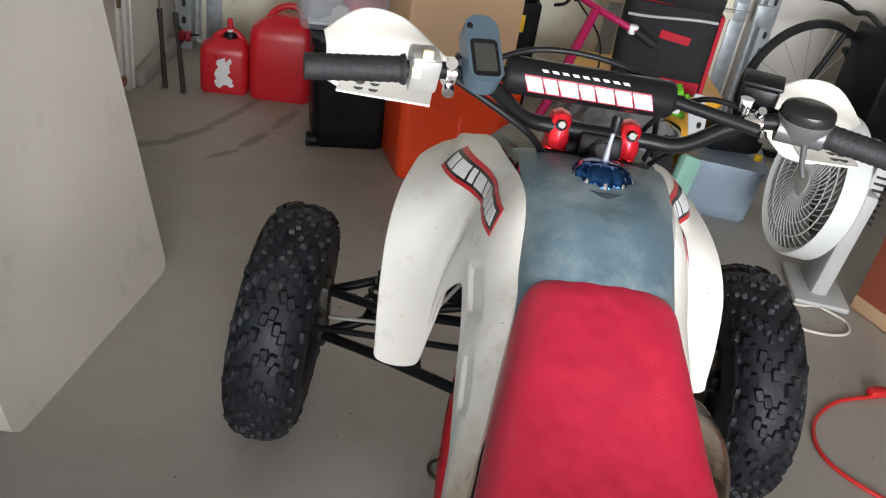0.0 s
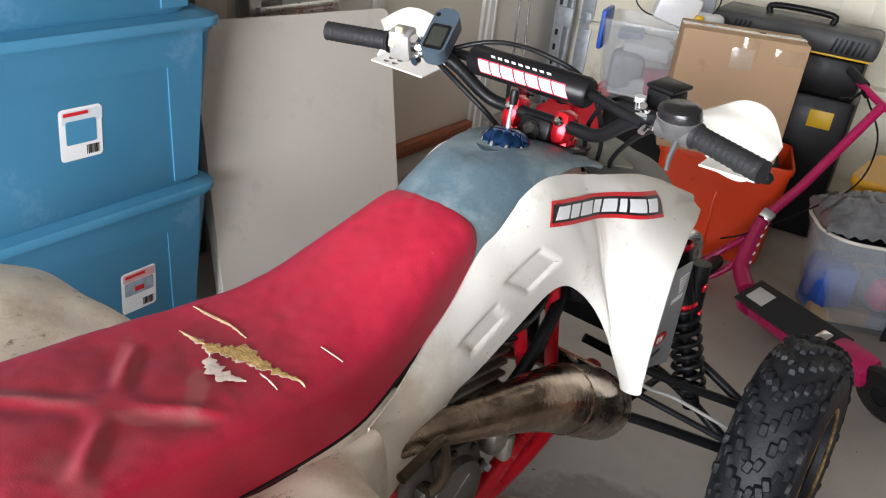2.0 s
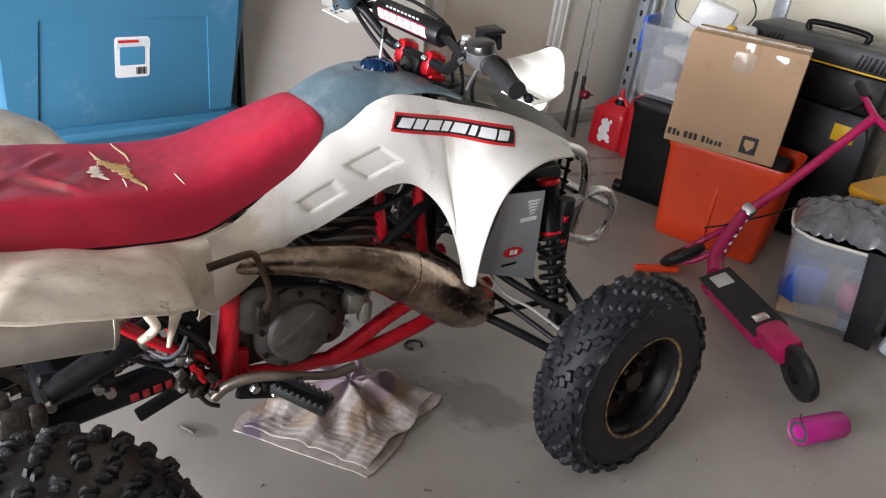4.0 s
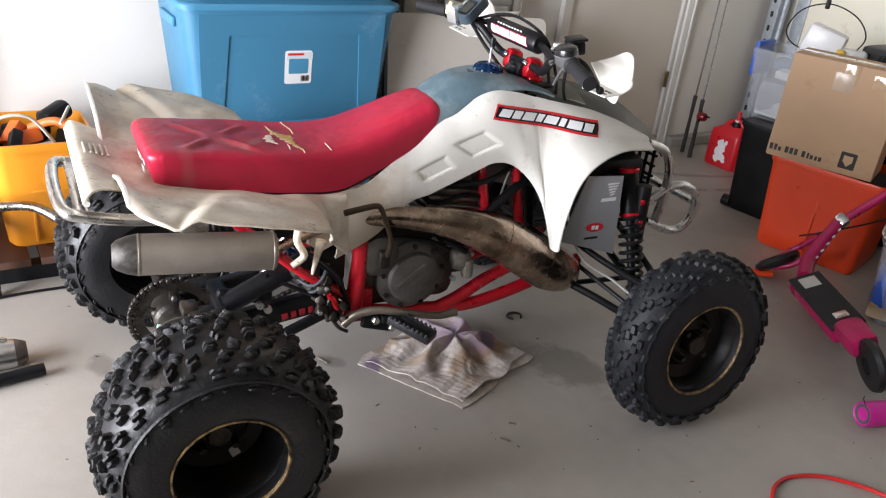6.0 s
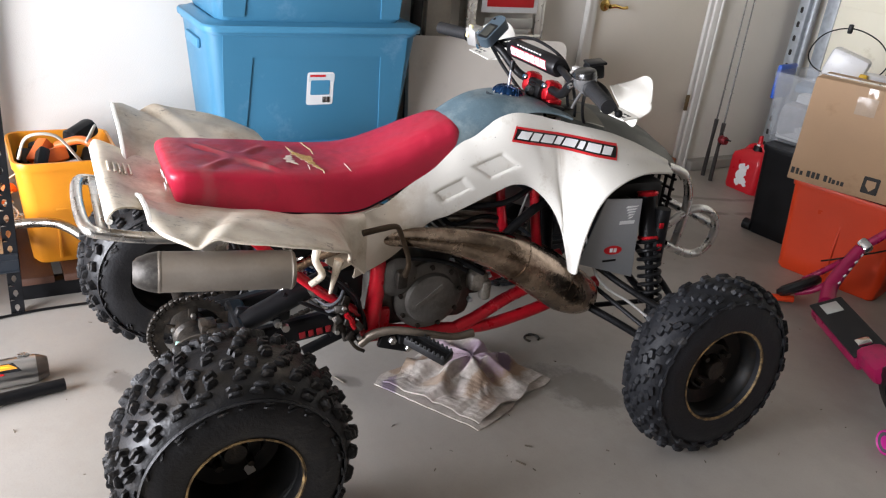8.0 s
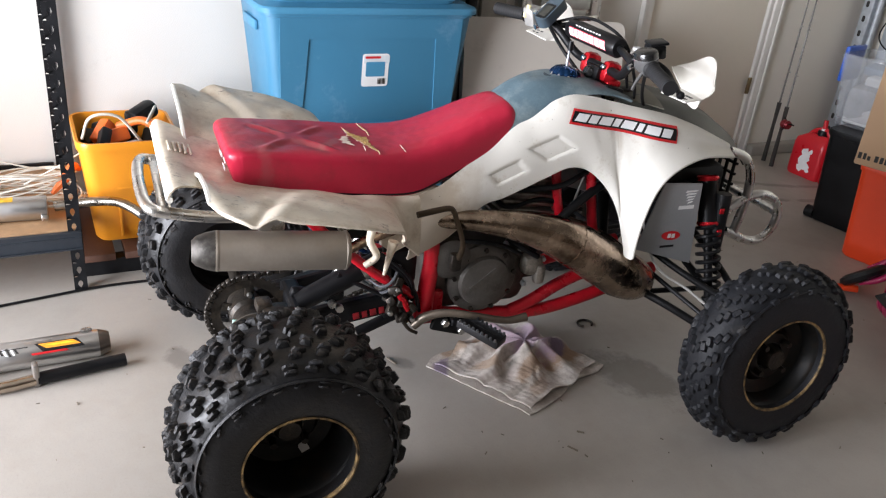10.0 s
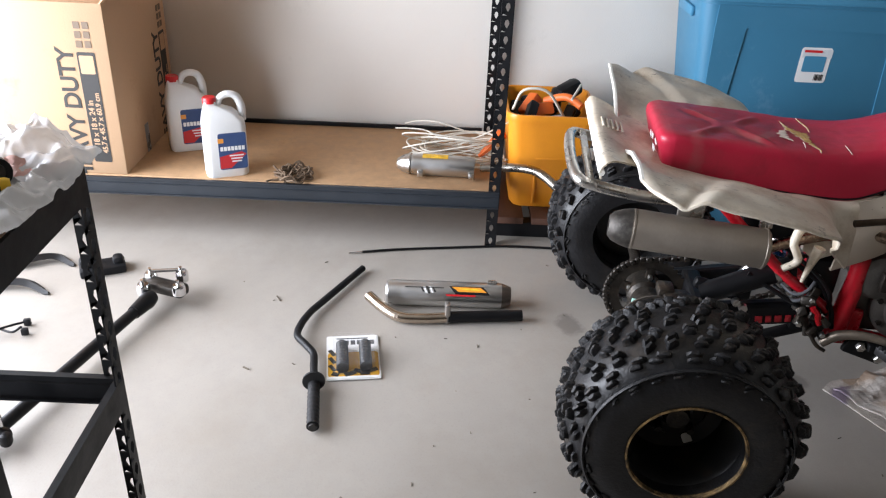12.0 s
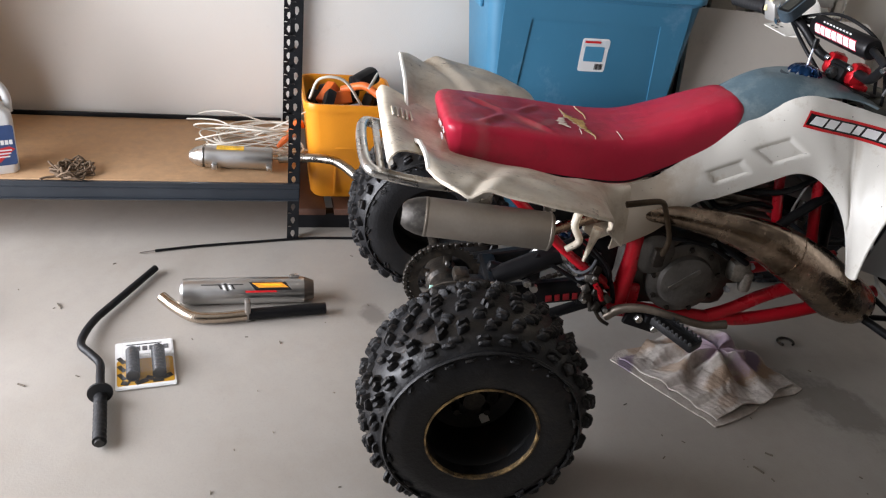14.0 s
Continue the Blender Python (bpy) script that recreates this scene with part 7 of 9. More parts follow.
mid = thing("exhaust_midpipe", pose(0, 0, 0), "bent steel exhaust link pipe with black sleeve on the floor", "exhaust pipe")
part("pipe", tubes(([(-0.178, -0.695, 0.040), (-0.138, -0.655, 0.030), (-0.100, -0.60, 0.020), (-0.096, -0.53, 0.018), (-0.104, -0.455, 0.020)], 0.0165), n=16), mat("heat_tinted_steel", (0.50, 0.42, 0.34), 0.22, 1.0, var=0.2), mid, "shiny heat-tinted bent pipe")
part("sleeve", tubes(([(-0.105, -0.45, 0.021), (-0.132, -0.225, 0.020)], 0.0175), smooth=0, n=16), BLACK, mid, "black rubber sleeve")
part("flange", boxes(((-0.105, -0.452, 0.036), (0.030, 0.016, 0.070), 0.006, rot(0, 0, 8))), mat("grey_flange", (0.30, 0.28, 0.26), 0.35, 0.9), mid, "steel flange")

shelf_sil, ax2 = spare_silencer(pose(-0.720, -0.600, SZ, 0, 0, -3), 0.255, 0.038, "small_silencer", "small dented aluminium silencer on the deck")
part("tail_cone", lathe(bmesh.new(), [(0.038, 0.0), (0.030, -0.025), (0.016, -0.045), (0, -0.045)], ax2, 28), ALU, shelf_sil)
part("tail_pipe", tubes(([(0, 0.25, 0.038), (0.01, 0.33, 0.05), (0.045, 0.42, 0.062), (0.09, 0.47, 0.058), (0.14, 0.525, 0.03)], 0.0155), n=14), mat("tarnished_steel", (0.36, 0.33, 0.29), 0.3, 1.0), shelf_sil, "tarnished bent link pipe")
wrap(shelf_sil, ax2, 0.038, 262, 300, 0.045, 0.135, mat("yellow_orange_sticker", (0.82, 0.45, 0.04), 0.4, var=0.4, scale=50), "sticker", "yellow and orange sticker", 0.0)
for y in (0.04, 0.22):
    part("bracket", boxes(((0.040, y, 0.020), (0.018, 0.02, 0.022), 0.004)), ALU, shelf_sil)


def orange_bin():
    t = thing("orange_tote", pose(-0.905, -0.105, 0.085, 0, 0, 0), "open orange plastic tote full of tools and cables", "storage tote")
    part("tub", loft_box(bmesh.new(), 0.34, 0.31, 0.365, 0.82, 0.045), ORANGE, t)
    bm = boxes(((0.155, 0.02, 0.20), (0.008, 0.14, 0.010), 0.003), ((0.150, -0.045, 0.11), (0.008, 0.010, 0.18), 0.003), ((0.150, 0.085, 0.11), (0.008, 0.010, 0.18), 0.003))
    part("moulded_rib", bm, ORANGE, t)
    rng = random.Random(8)
    for k in range(12):
        c = (rng.uniform(-0.11, 0.11), rng.uniform(-0.10, 0.10), 0.315 + rng.uniform(-0.03, 0.05))
        bm = boxes((c, (rng.uniform(0.03, 0.09), rng.uniform(0.03, 0.11), rng.uniform(0.02, 0.05)), 0.008, rot(rng.uniform(-40, 40), rng.uniform(-40, 40), rng.uniform(0, 180))))
        part("tool", bm, (BLACK, BLACK, GREASE, mat("bin_orange_tool", (0.7, 0.14, 0.02), 0.4), GALV)[k % 5], t, "assorted dark tool")
    part("filling", boxes(((0, 0, 0.25), (0.26, 0.24, 0.06), 0.02)), FABRIC, t)
    part("cable", tubes(([(0.10, -0.14, 0.36), (0.13, -0.11, 0.44), (0.13, -0.03, 0.44), (0.11, 0.03, 0.36), (0.08, 0.05, 0.32)], 0.005), ([(-0.05, 0.08, 0.34), (0.04, 0.10, 0.44), (0.12, 0.06, 0.41)], 0.0045)), CABLE, t, "white looped cable")
    part("hand_drill", boxes(((-0.04, 0.07, 0.395), (0.06, 0.10, 0.06), 0.02, rot(20, 0, 30)), ((-0.05, 0.03, 0.36), (0.04, 0.04, 0.08), 0.012)), BLACK, t, "black power tool")
    part("orange_handle", tubes(([(0.02, -0.02, 0.37), (0.06, 0.05, 0.40), (0.10, 0.10, 0.38)], 0.014)), mat("orange_handle", (0.80, 0.17, 0.03), 0.45), t)


orange_bin()
crate = thing("low_crate", pose(-0.905, -0.105, 0), "dark low wooden crate on the floor under the orange tote", "crate")
for dy in (-0.13, 0.0, 0.13):
    part("slat", boxes(((0, dy, 0.071), (0.46, 0.10, 0.026), 0.003)), mat("dark_slat", (0.10, 0.045, 0.028), 0.6, var=0.3, bump=0.2), crate)
for dx in (-0.19, 0.19):
    part("runner", boxes(((dx, 0, 0.029), (0.05, 0.36, 0.058), 0.003)), BLACK, crate)

# ---- work table at the other side ----
TX0, TX1, TY0, TY1, TZ = 0.862, 1.47, -2.0, -1.005, 0.898
work = thing("work_table", pose(0, 0, 0), "black slotted steel work table with a wooden top", "work table")
for x, dx in ((TX0, 1), (TX1, -1)):
    for y, dy in ((TY1, -1), (TY0, 1)):
        slotted_post(work, x, y, TZ - 0.004, dx, dy, w=0.030)
for z, mt in ((TZ - 0.030, BLACKSTEEL), (0.488, BLACKSTEEL)):
    beam(work, (TX0, TY1, z), (TX1, TY1, z), 0.055, mt)
    beam(work, (TX0, TY0, z), (TX0, TY1, z), 0.055, mt)
    beam(work, (TX1, TY0, z), (TX1, TY1, z), 0.055, mt)
    beam(work, (TX0, TY0, z), (TX1, TY0, z), 0.055, mt)
part("top", boxes((((TX0 + TX1) / 2, (TY0 + TY1) / 2, TZ - 0.004), (TX1 - TX0 - 0.008, TY1 - TY0 - 0.008, 0.014), 0.002)), mat("oiled_board", (0.22, 0.125, 0.065), 0.5, var=0.25, scale=22, bump=0.2, bscale=200, dirt=(0.07, 0.04, 0.022), amount=0.55, dscale=9), work, "oil-darkened wooden top")


MATTE = mat("matte_black_plastic", (0.007, 0.007, 0.0075), 0.75, var=0.2, spec=0.15)


def plastic_bag():
    t = thing("plastic_bag", pose(0.968, -1.078, TZ + 0.003, 0, 0, -8), "crumpled clear plastic bag with pink paper inside", "plastic bag")

    def f(u, v):
        x, y = -0.110 + 0.225 * u, -0.095 + 0.190 * v
        e = min(u, 1 - u, v, 1 - v)
        sharp = 1.0 - abs(noise.noise(Vector((x * 34, y * 34, 2)))) * 2.2
        z = 0.016 * min(1.0, e * 6.0) + 0.010 * noise.noise(Vector((x * 24, y * 24, 1))) + 0.008 * max(0.0, sharp) + 0.004 * noise.noise(Vector((x * 90, y * 90, 5)))
        z += 0.060 * max(0.0, 1 - u * 2.4) ** 1.2 * max(0.0, 1 - abs(v - 0.50) * 1.5)
        return (x + 0.010 * noise.noise(Vector((x * 40, y * 40, 9))), y + 0.010 * noise.noise(Vector((x * 30, y * 30, 4))), max(0.003, z))
    part("film", sheet(bmesh.new(), f, 90, 76, 0.0008), FILM, t)
    part("contents", sheet(bmesh.new(), lambda u, v: (-0.085 + 0.10 * u, -0.030 + 0.085 * v, 0.008 + 0.022 * math.sin(3.14 * u) * math.sin(3.14 * v) + 0.010 * noise.noise(Vector((u * 9, v * 9, 2)))), 22, 18, 0.002), mat("pink_paper", (0.72, 0.42, 0.36), 0.6), t, "pale pink paper")


plastic_bag()


def hand_tools():
    s = thing("screwdriver", pose(1.036, -1.056, TZ + 0.034, 0, 0, 211) @ Matrix.Diagonal((0.8, 0.8, 0.8, 1)), "yellow and black handled screwdriver on the table", "screwdriver")
    prof = [(0, 0), (0.009, 0.0), (0.012, 0.006), (0.0135, 0.022), (0.011, 0.036), (0.0145, 0.050), (0.015, 0.072), (0.011, 0.088), (0, 0.092)]
    part("handle", lathe(bmesh.new(), prof, frame_m((0, -0.045, 0), (1, 0, 0), (0, 0, -1)), 12), YELLOW, s)
    for y0, y1, r in ((-0.030, -0.022, 0.0142), (-0.006, 0.022, 0.0158)):
        part("handle_grip", tubes(([(0, y0, 0), (0, y1, 0)], r), n=12, smooth=0), BLACK, s, "black rubber grip")
    part("blade", tubes(([(0, 0.04, 0), (0, 0.12, -0.004)], 0.003), smooth=0), CHROME, s)
    w = thing("carburettor", pose(0.978, -1.078, TZ + 0.040, 0, 0, 20) @ Matrix.Diagonal((0.82, 0.82, 0.82, 1)), "dark cast carburettor body with a round throat, on the table", "carburettor")
    part("body", boxes(((0, 0, 0), (0.050, 0.046, 0.050), 0.012), ((-0.006, -0.008, 0.028), (0.032, 0.032, 0.022), 0.008)), mat("dull_cast_metal", (0.16, 0.155, 0.145), 0.42, 0.7, var=0.4, scale=40, bump=0.3), w)
    m = frame_m((0.032, 0.018, 0.000), (0, 0, 1), (-0.5, 0.86, 0))
    part("throat", lathe(bmesh.new(), [(0.016, -0.010), (0.025, -0.010), (0.026, 0.012), (0.023, 0.017), (0.017, 0.016), (0.015, -0.008)], m, 28, True), BLACK, w, "black round throat")
    part("throat_plate", lathe(bmesh.new(), [(0, -0.004), (0.016, -0.004), (0.016, -0.008), (0, -0.008)], m, 20), INK, w)
    part("cap", lathe(bmesh.new(), [(0, 0.016), (0.015, 0.014), (0.018, 0.008), (0.018, 0), (0, 0)], Matrix.Translation((-0.006, -0.008, 0.036)), 18), GREASE, w)
    for dx, dy, dz in ((-0.026, 0.018, 0.020), (0.018, -0.018, 0.022), (-0.024, -0.022, 0.018)):
        part("bolt", lathe(bmesh.new(), [(0, 0.012), (0.006, 0.012), (0.0065, 0), (0, 0)], Matrix.Translation((dx, dy, dz)), 6), GALV, w)
    part("lever", tubes(([(0.02, -0.02, 0.022), (0.035, 0.012, 0.030), (0.045, 0.03, 0.026)], 0.004), n=8), BLACKSTEEL, w)
    q = thing("wooden_dowel", pose(0.998, -1.128, TZ + 0.036, 0, 0, 70), "worn beige hammer handle lying on the table", "handle")
    part("shaft", tubes(([(0.0, 0.05, 0), (0, 0.0, 0), (0.0, -0.10, 0.0)], [0.010, 0.012, 0.013]), n=12), mat("worn_handle", (0.30, 0.25, 0.19), 0.55, var=0.25, scale=40), q)
    p = thing("pliers", pose(1.090, -1.090, TZ + 0.022, 0, 0, 28) @ Matrix.Diagonal((0.85, 0.85, 0.85, 1)), "pliers with red and grey dipped handles on the table", "pliers")
    for k in (1, -1):
        part("handle", tubes(([(0.006 * k, -0.11, 0), (0.018 * k, -0.05, 0.0), (0.022 * k, 0.0, 0), (0.014 * k, 0.030, 0)], [0.009, 0.013, 0.014, 0.011])), STICKRED, p, "red handle")
        part("handle_grip", tubes(([(0.019 * k, -0.05, 0.006), (0.0225 * k, -0.01, 0.006)], 0.010), n=10, smooth=0), GREYBIN, p, "grey soft grip")
    part("jaw", boxes(((0, -0.13, 0), (0.03, 0.07, 0.014), 0.006)), GREASE, p)
    c = thing("socket_case", pose(1.205, -1.105, TZ + 0.003, 0, 0, 30), "open grey and dark red socket case on the table", "tool case")
    part("shell", loft_box(bmesh.new(), 0.16, 0.13, 0.045, 0.94, 0.012), mat("grey_case_plastic", (0.32, 0.31, 0.31), 0.35, 0.3, var=0.1), c)
    part("tray", boxes(((0, 0, 0.024), (0.13, 0.10, 0.03), 0.006)), mat("maroon_plastic", (0.085, 0.028, 0.028), 0.42), c, "dark red tray")
    for k in range(4):
        part("socket", lathe(bmesh.new(), [(0.006, 0.05), (0.012, 0.05), (0.012, 0.02), (0.006, 0.02)], Matrix.Translation((-0.05 + 0.033 * k, 0.0, 0.004)), 14, True), CHROME, c)
    d = thing("oily_rag", pose(1.30, -1.13, TZ + 0.003), "dark oily rag on the table", "rag")
    part("cloth", sheet(bmesh.new(), lambda u, v: (-0.10 + 0.2 * u, -0.09 + 0.18 * v, 0.006 + 0.02 * abs(noise.noise(Vector((u * 4, v * 4, 8)))) + 0.008 * math.sin(math.pi * u)), 20, 18, 0.003), mat("dark_rag", (0.035, 0.026, 0.022), 0.9, var=0.4), d)
    r = thing("ribbed_tray", pose(0.990, -1.27, TZ + 0.003, 0, 0, 5), "black ribbed rubber tray on the table", "tray")
    part("base", boxes(((0, 0, 0.015), (0.26, 0.20, 0.03), 0.006)), BLACK, r)
    for k in range(9):
        part("rib", boxes(((-0.11 + 0.0275 * k, 0, 0.033), (0.012, 0.19, 0.008), 0.003)), BLACK, r)
    b = thing("black_case", pose(1.055, -1.31, 0.0, 0, 0, 14), "black moulded plastic equipment case on the floor", "plastic case")
    part("body", boxes(((0, 0, 0.20), (0.30, 0.24, 0.40), 0.018)), MATTE, b)
    part("handle_recess", boxes(((0.0, 0.0, 0.404), (0.16, 0.04, 0.012), 0.005)), INK, b)
    part("foot_flange", boxes(((0, 0, 0.06), (0.33, 0.27, 0.03), 0.010)), MATTE, b)
    part("latch", boxes(((-0.03, 0.122, 0.33), (0.05, 0.012, 0.05), 0.004)), BLACK, b)


hand_tools()

# ---- parts on the floor ----


def floor_parts():
    h = thing("spare_handlebar", pose(0, 0, 0), "black handlebar with one rubber grip lying on the floor", "handlebar")
    part("bar", tubes(([(0.25, -0.797, 0.020), (0.17, -0.812, 0.020), (0.110, -0.822, 0.022), (0.072, -0.850, 0.026), (0.030, -0.880, 0.026), (-0.030, -0.880, 0.024), (-0.10, -0.865, 0.020), (-0.16, -0.840, 0.018), (-0.385, -0.735, 0.016)], 0.0108), n=14), BLACKSTEEL, h)
    a, c = Vector((0.405, -0.778, 0.020)), Vector((0.245, -0.800, 0.020))
    pts, rad = [a.lerp(c, k / 30) for k in range(31)], [0.0148 + (0.0016 if k % 3 == 0 else 0) for k in range(31)]
    part("grip", tubes((pts, rad), n=16, smooth=0), GRIP, h, "black ribbed grip")
    part("grip_flange", tubes(([(0.244, -0.800, 0.031), (0.238, -0.801, 0.031)], 0.030), smooth=0, n=24), GRIP, h)
    part("bar_end", tubes(([(0.412, -0.777, 0.020), (0.402, -0.7785, 0.020)], 0.011), smooth=0), INK, h)
    g = thing("grip_package", pose(0.092, -0.714, 0.0, 0, 0, 8), "carded pair of black grips in clear packaging on the floor", "packaging")
    m = frame_m((0, 0, 0.002), (0, 1, 0), (-1, 0, 0))
    part("card", outline(bmesh.new(), rounded(0.148, 0.205, 0.006), m, 0.003), WHITEPAPER, g, "white and yellow backing card")
    decal(g, "card_field", 0.140, 0.112, m @ Matrix.Translation((0.0, -0.034, 0.0026)), mat("amber_card_print", (0.62, 0.33, 0.02), 0.45, var=0.15, scale=30), "amber printed field")
    decal(g, "card_header", 0.132, 0.058, m @ Matrix.Translation((0.004, 0.070, 0.0035)), WHITEPAPER, "white header strip")
    for k in range(6):
        decal(g, "print", 0.013, 0.020, m @ Matrix.Translation((-0.035 + 0.018 * k, 0.066, 0.0045)), mat("dark_grey_print", (0.05, 0.05, 0.055), 0.5), "dark print bar")
    decal(g, "print", 0.09, 0.004, m @ Matrix.Translation((0.0, 0.086, 0.0045)), INK)
    for k in range(3):
        decal(g, "print", 0.012, 0.03, m @ Matrix.Translation((-0.058, 0.02 - 0.035 * k, 0.0035)) @ Matrix.Rotation(0.5, 4, "Z"), INK, "dark graphic")
    decal(g, "print", 0.146, 0.010, m @ Matrix.Translation((0, -0.094, 0.0035)), WHITEPAPER)
    for x in (-0.030, 0.034):
        pts = [m @ Vector((x, -0.070 + 0.0034 * k, 0.018)) for k in range(33)]
        part("grip", tubes((pts, [0.0155 + (0.002 if k % 4 < 2 else 0) for k in range(33)]), n=14, smooth=0), mat("dark_grip_rubber", (0.012, 0.012, 0.014), 0.5, bump=0.5, bscale=90), g, "dark grey patterned grip")
    part("blister", outline(bmesh.new(), rounded(0.115, 0.150, 0.015), m @ Matrix.Translation((0.002, -0.008, 0.004)), 0.034), mat("blister_film", (0.85, 0.87, 0.88), 0.05, bump=0.02, alpha=0.05), g, "clear blister")
    for k in range(6):
        decal(g, "print", 0.020 + 0.006 * (k % 3), 0.016, m @ Matrix.Translation((-0.050 + 0.020 * k, -0.078 + 0.012 * (k % 2), 0.0036 + 0.0001 * k)) @ Matrix.Rotation(0.4 * (k % 3 - 1), 4, "Z"), INK, "dark graphic")
    c = thing("control_rod", pose(0, 0, 0), "thin black control cable lying on the floor", "cable")
    part("sheath", tubes(([(-0.515, -0.750, 0.006), (-0.545, -0.62, 0.006), (-0.572, -0.45, 0.006), (-0.60, -0.25, 0.006), (-0.60, -0.08, 0.006)], 0.0045), n=8), BLACK, c)
    part("tip", tubes(([(-0.503, -0.795, 0.005), (-0.516, -0.748, 0.006)], 0.0025), smooth=0), CHROME, c)
    s = thing("steering_shaft", pose(0, 0, 0), "black steering shaft with bright clamp bolts on the floor", "steering shaft")
    part("shaft", tubes(([(-0.075, -1.355, 0.040), (0.57, -1.535, 0.036)], 0.0165), smooth=0, n=14), BLACKSTEEL, s)
    part("boot", tubes(([(-0.12, -1.342, 0.042), (-0.095, -1.349, 0.042), (-0.03, -1.367, 0.04)], [0.020, 0.026, 0.020]), n=14), BLACK, s, "black rubber boot")
    part("clamp", boxes(((-0.165, -1.320, 0.050), (0.05, 0.15, 0.035), 0.010, rot(0, 0, -18))), GREASE, s)
    for dx, dy in ((-0.20, -1.37), (-0.215, -1.28), (-0.13, -1.37), (-0.135, -1.265)):
        part("clamp_bolt", lathe(bmesh.new(), [(0, 0.035), (0.016, 0.033), (0.020, 0.022), (0.020, 0), (0, 0)], Matrix.Translation((dx, dy, 0.045)), 16), CHROME, s, "bright clamp bolt")
        part("stud", tubes(([(dx, dy, 0.05), (dx + 0.004, dy, 0.095)], 0.005), smooth=0), CHROME, s)
    part("cross_rod", tubes(([(-0.20, -1.37, 0.082), (-0.215, -1.28, 0.082)], 0.006), smooth=0), CHROME, s)
    part("yoke", boxes(((0.49, -1.513, 0.036), (0.034, 0.085, 0.034), 0.012, rot(0, 0, -15)), ((0.475, -1.555, 0.05), (0.022, 0.030, 0.055), 0.009), ((0.515, -1.472, 0.04), (0.028, 0.026, 0.036), 0.010)), BLACK, s, "black joint yoke")
    part("yoke_bolt", lathe(bmesh.new(), [(0, 0.03), (0.012, 0.03), (0.013, 0), (0, 0)], Matrix.Translation((0.49, -1.50, 0.056)), 8), CHROME, s)
    for line in (((-0.165, -1.95), (-0.199, -1.865), (-0.207, -1.770), (-0.168, -1.683)), ((-0.310, -1.91), (-0.350, -1.825), (-0.378, -1.750), (-0.345, -1.676))):
        f = thing("curved_guard", pose(0, 0, 0), "black curved plastic guard strip on the floor", "plastic guard", "black guards on the floor")
        sp = spline([Vector((x, y, 0)) for x, y in line], 6)
        rows = []
        for i, q in enumerate(sp):
            u = i / (len(sp) - 1)
            d = (sp[min(i + 1, len(sp) - 1)] - sp[max(i - 1, 0)]).normalized()
            sd = Vector((-d.y, d.x, 0)) * (0.026 * (1 - u) ** 0.6 + 0.005)
            z = 0.014 + 0.016 * math.sin(math.pi * min(1.0, u * 1.05)) ** 0.8
            rows.append([q - sd + Vector((0, 0, z - 0.010)), q + Vector((0, 0, z)), q + sd + Vector((0, 0, z - 0.010)), q + sd * 0.8 + Vector((0, 0, z - 0.014)), q + Vector((0, 0, z - 0.004)), q - sd * 0.8 + Vector((0, 0, z - 0.014))])
        part("strip", rings(bmesh.new(), rows), BLACK, f)
    b = thing("bar_mount", pose(-0.325, -1.575, 0, 0, 0, 25), "black steel bar mount block on the floor", "bar mount")
    part("block", boxes(((0, 0, 0.014), (0.075, 0.14, 0.028), 0.006), ((0, -0.045, 0.040), (0.045, 0.045, 0.04), 0.014), ((0, 0.05, 0.036), (0.04, 0.035, 0.03), 0.012)), BLACKSTEEL, b)
    w = thing("wire_bracket", pose(0.040, -1.722, 0, 0, 0, 12), "small bent wire bracket on the floor", "bracket")
    part("wire", tubes(([(-0.05, -0.055, 0.012), (-0.02, -0.04, 0.03), (0.0, -0.01, 0.018), (0.03, 0.035, 0.02), (0.02, 0.06, 0.03)], 0.0035), ([(0.05, -0.05, 0.010), (0.02, -0.01, 0.022), (-0.01, 0.02, 0.016), (-0.03, 0.05, 0.012)], 0.0035)), BLACKSTEEL, w)
    for x, y in ((-0.05, -0.06), (0.055, -0.055), (0.02, 0.065), (-0.03, 0.06)):
        part("foot", boxes(((x, y, 0.012), (0.014, 0.02, 0.022), 0.004)), BLACKSTEEL, w)
    n = thing("c_clip", pose(0.095, 1.21, 0), "small dark metal clip on the floor", "clip")
    part("ring", tubes(([(0.022 * math.cos(a), 0.026 * math.sin(a), 0.005) for a in [0.6 + 5.0 * k / 12 for k in range(13)]], 0.004), n=6), GREASE, n)
    # crumbs and straw
    rng = random.Random(21)
    bm = bmesh.new()
    for k in range(120):
        x, y = rng.uniform(-0.5, 1.7), rng.uniform(-1.2, 2.4)
        a = rng.uniform(0, 3.14)
        l = rng.uniform(0.002, 0.012)
        box(bm, (x, y, 0.0015), (l, rng.uniform(0.001, 0.003), 0.002), 0, rot(0, 0, math.degrees(a)))
    for x, y, a, l in ((0.62, 0.80, 30, 0.03), (0.57, 0.86, 50, 0.02), (0.66, -0.55, 10, 0.02), (0.62, -0.68, 40, 0.014), (0.09, 0.50, 20, 0.04), (-0.20, -0.98, 30, 0.03), (0.16, -1.0, 60, 0.02), (-0.16, 1.0, 80, 0.03)):
        box(bm, (x, y, 0.002), (l, 0.004, 0.003), 0, rot(0, 0, a))
    tagged(part("floor_crumbs", bm, mat("crumb", (0.20, 0.17, 0.13), 0.8, var=0.6, scale=3), None, "scattered crumbs and straw on the concrete"), category="debris", kind="stuff")


floor_parts()


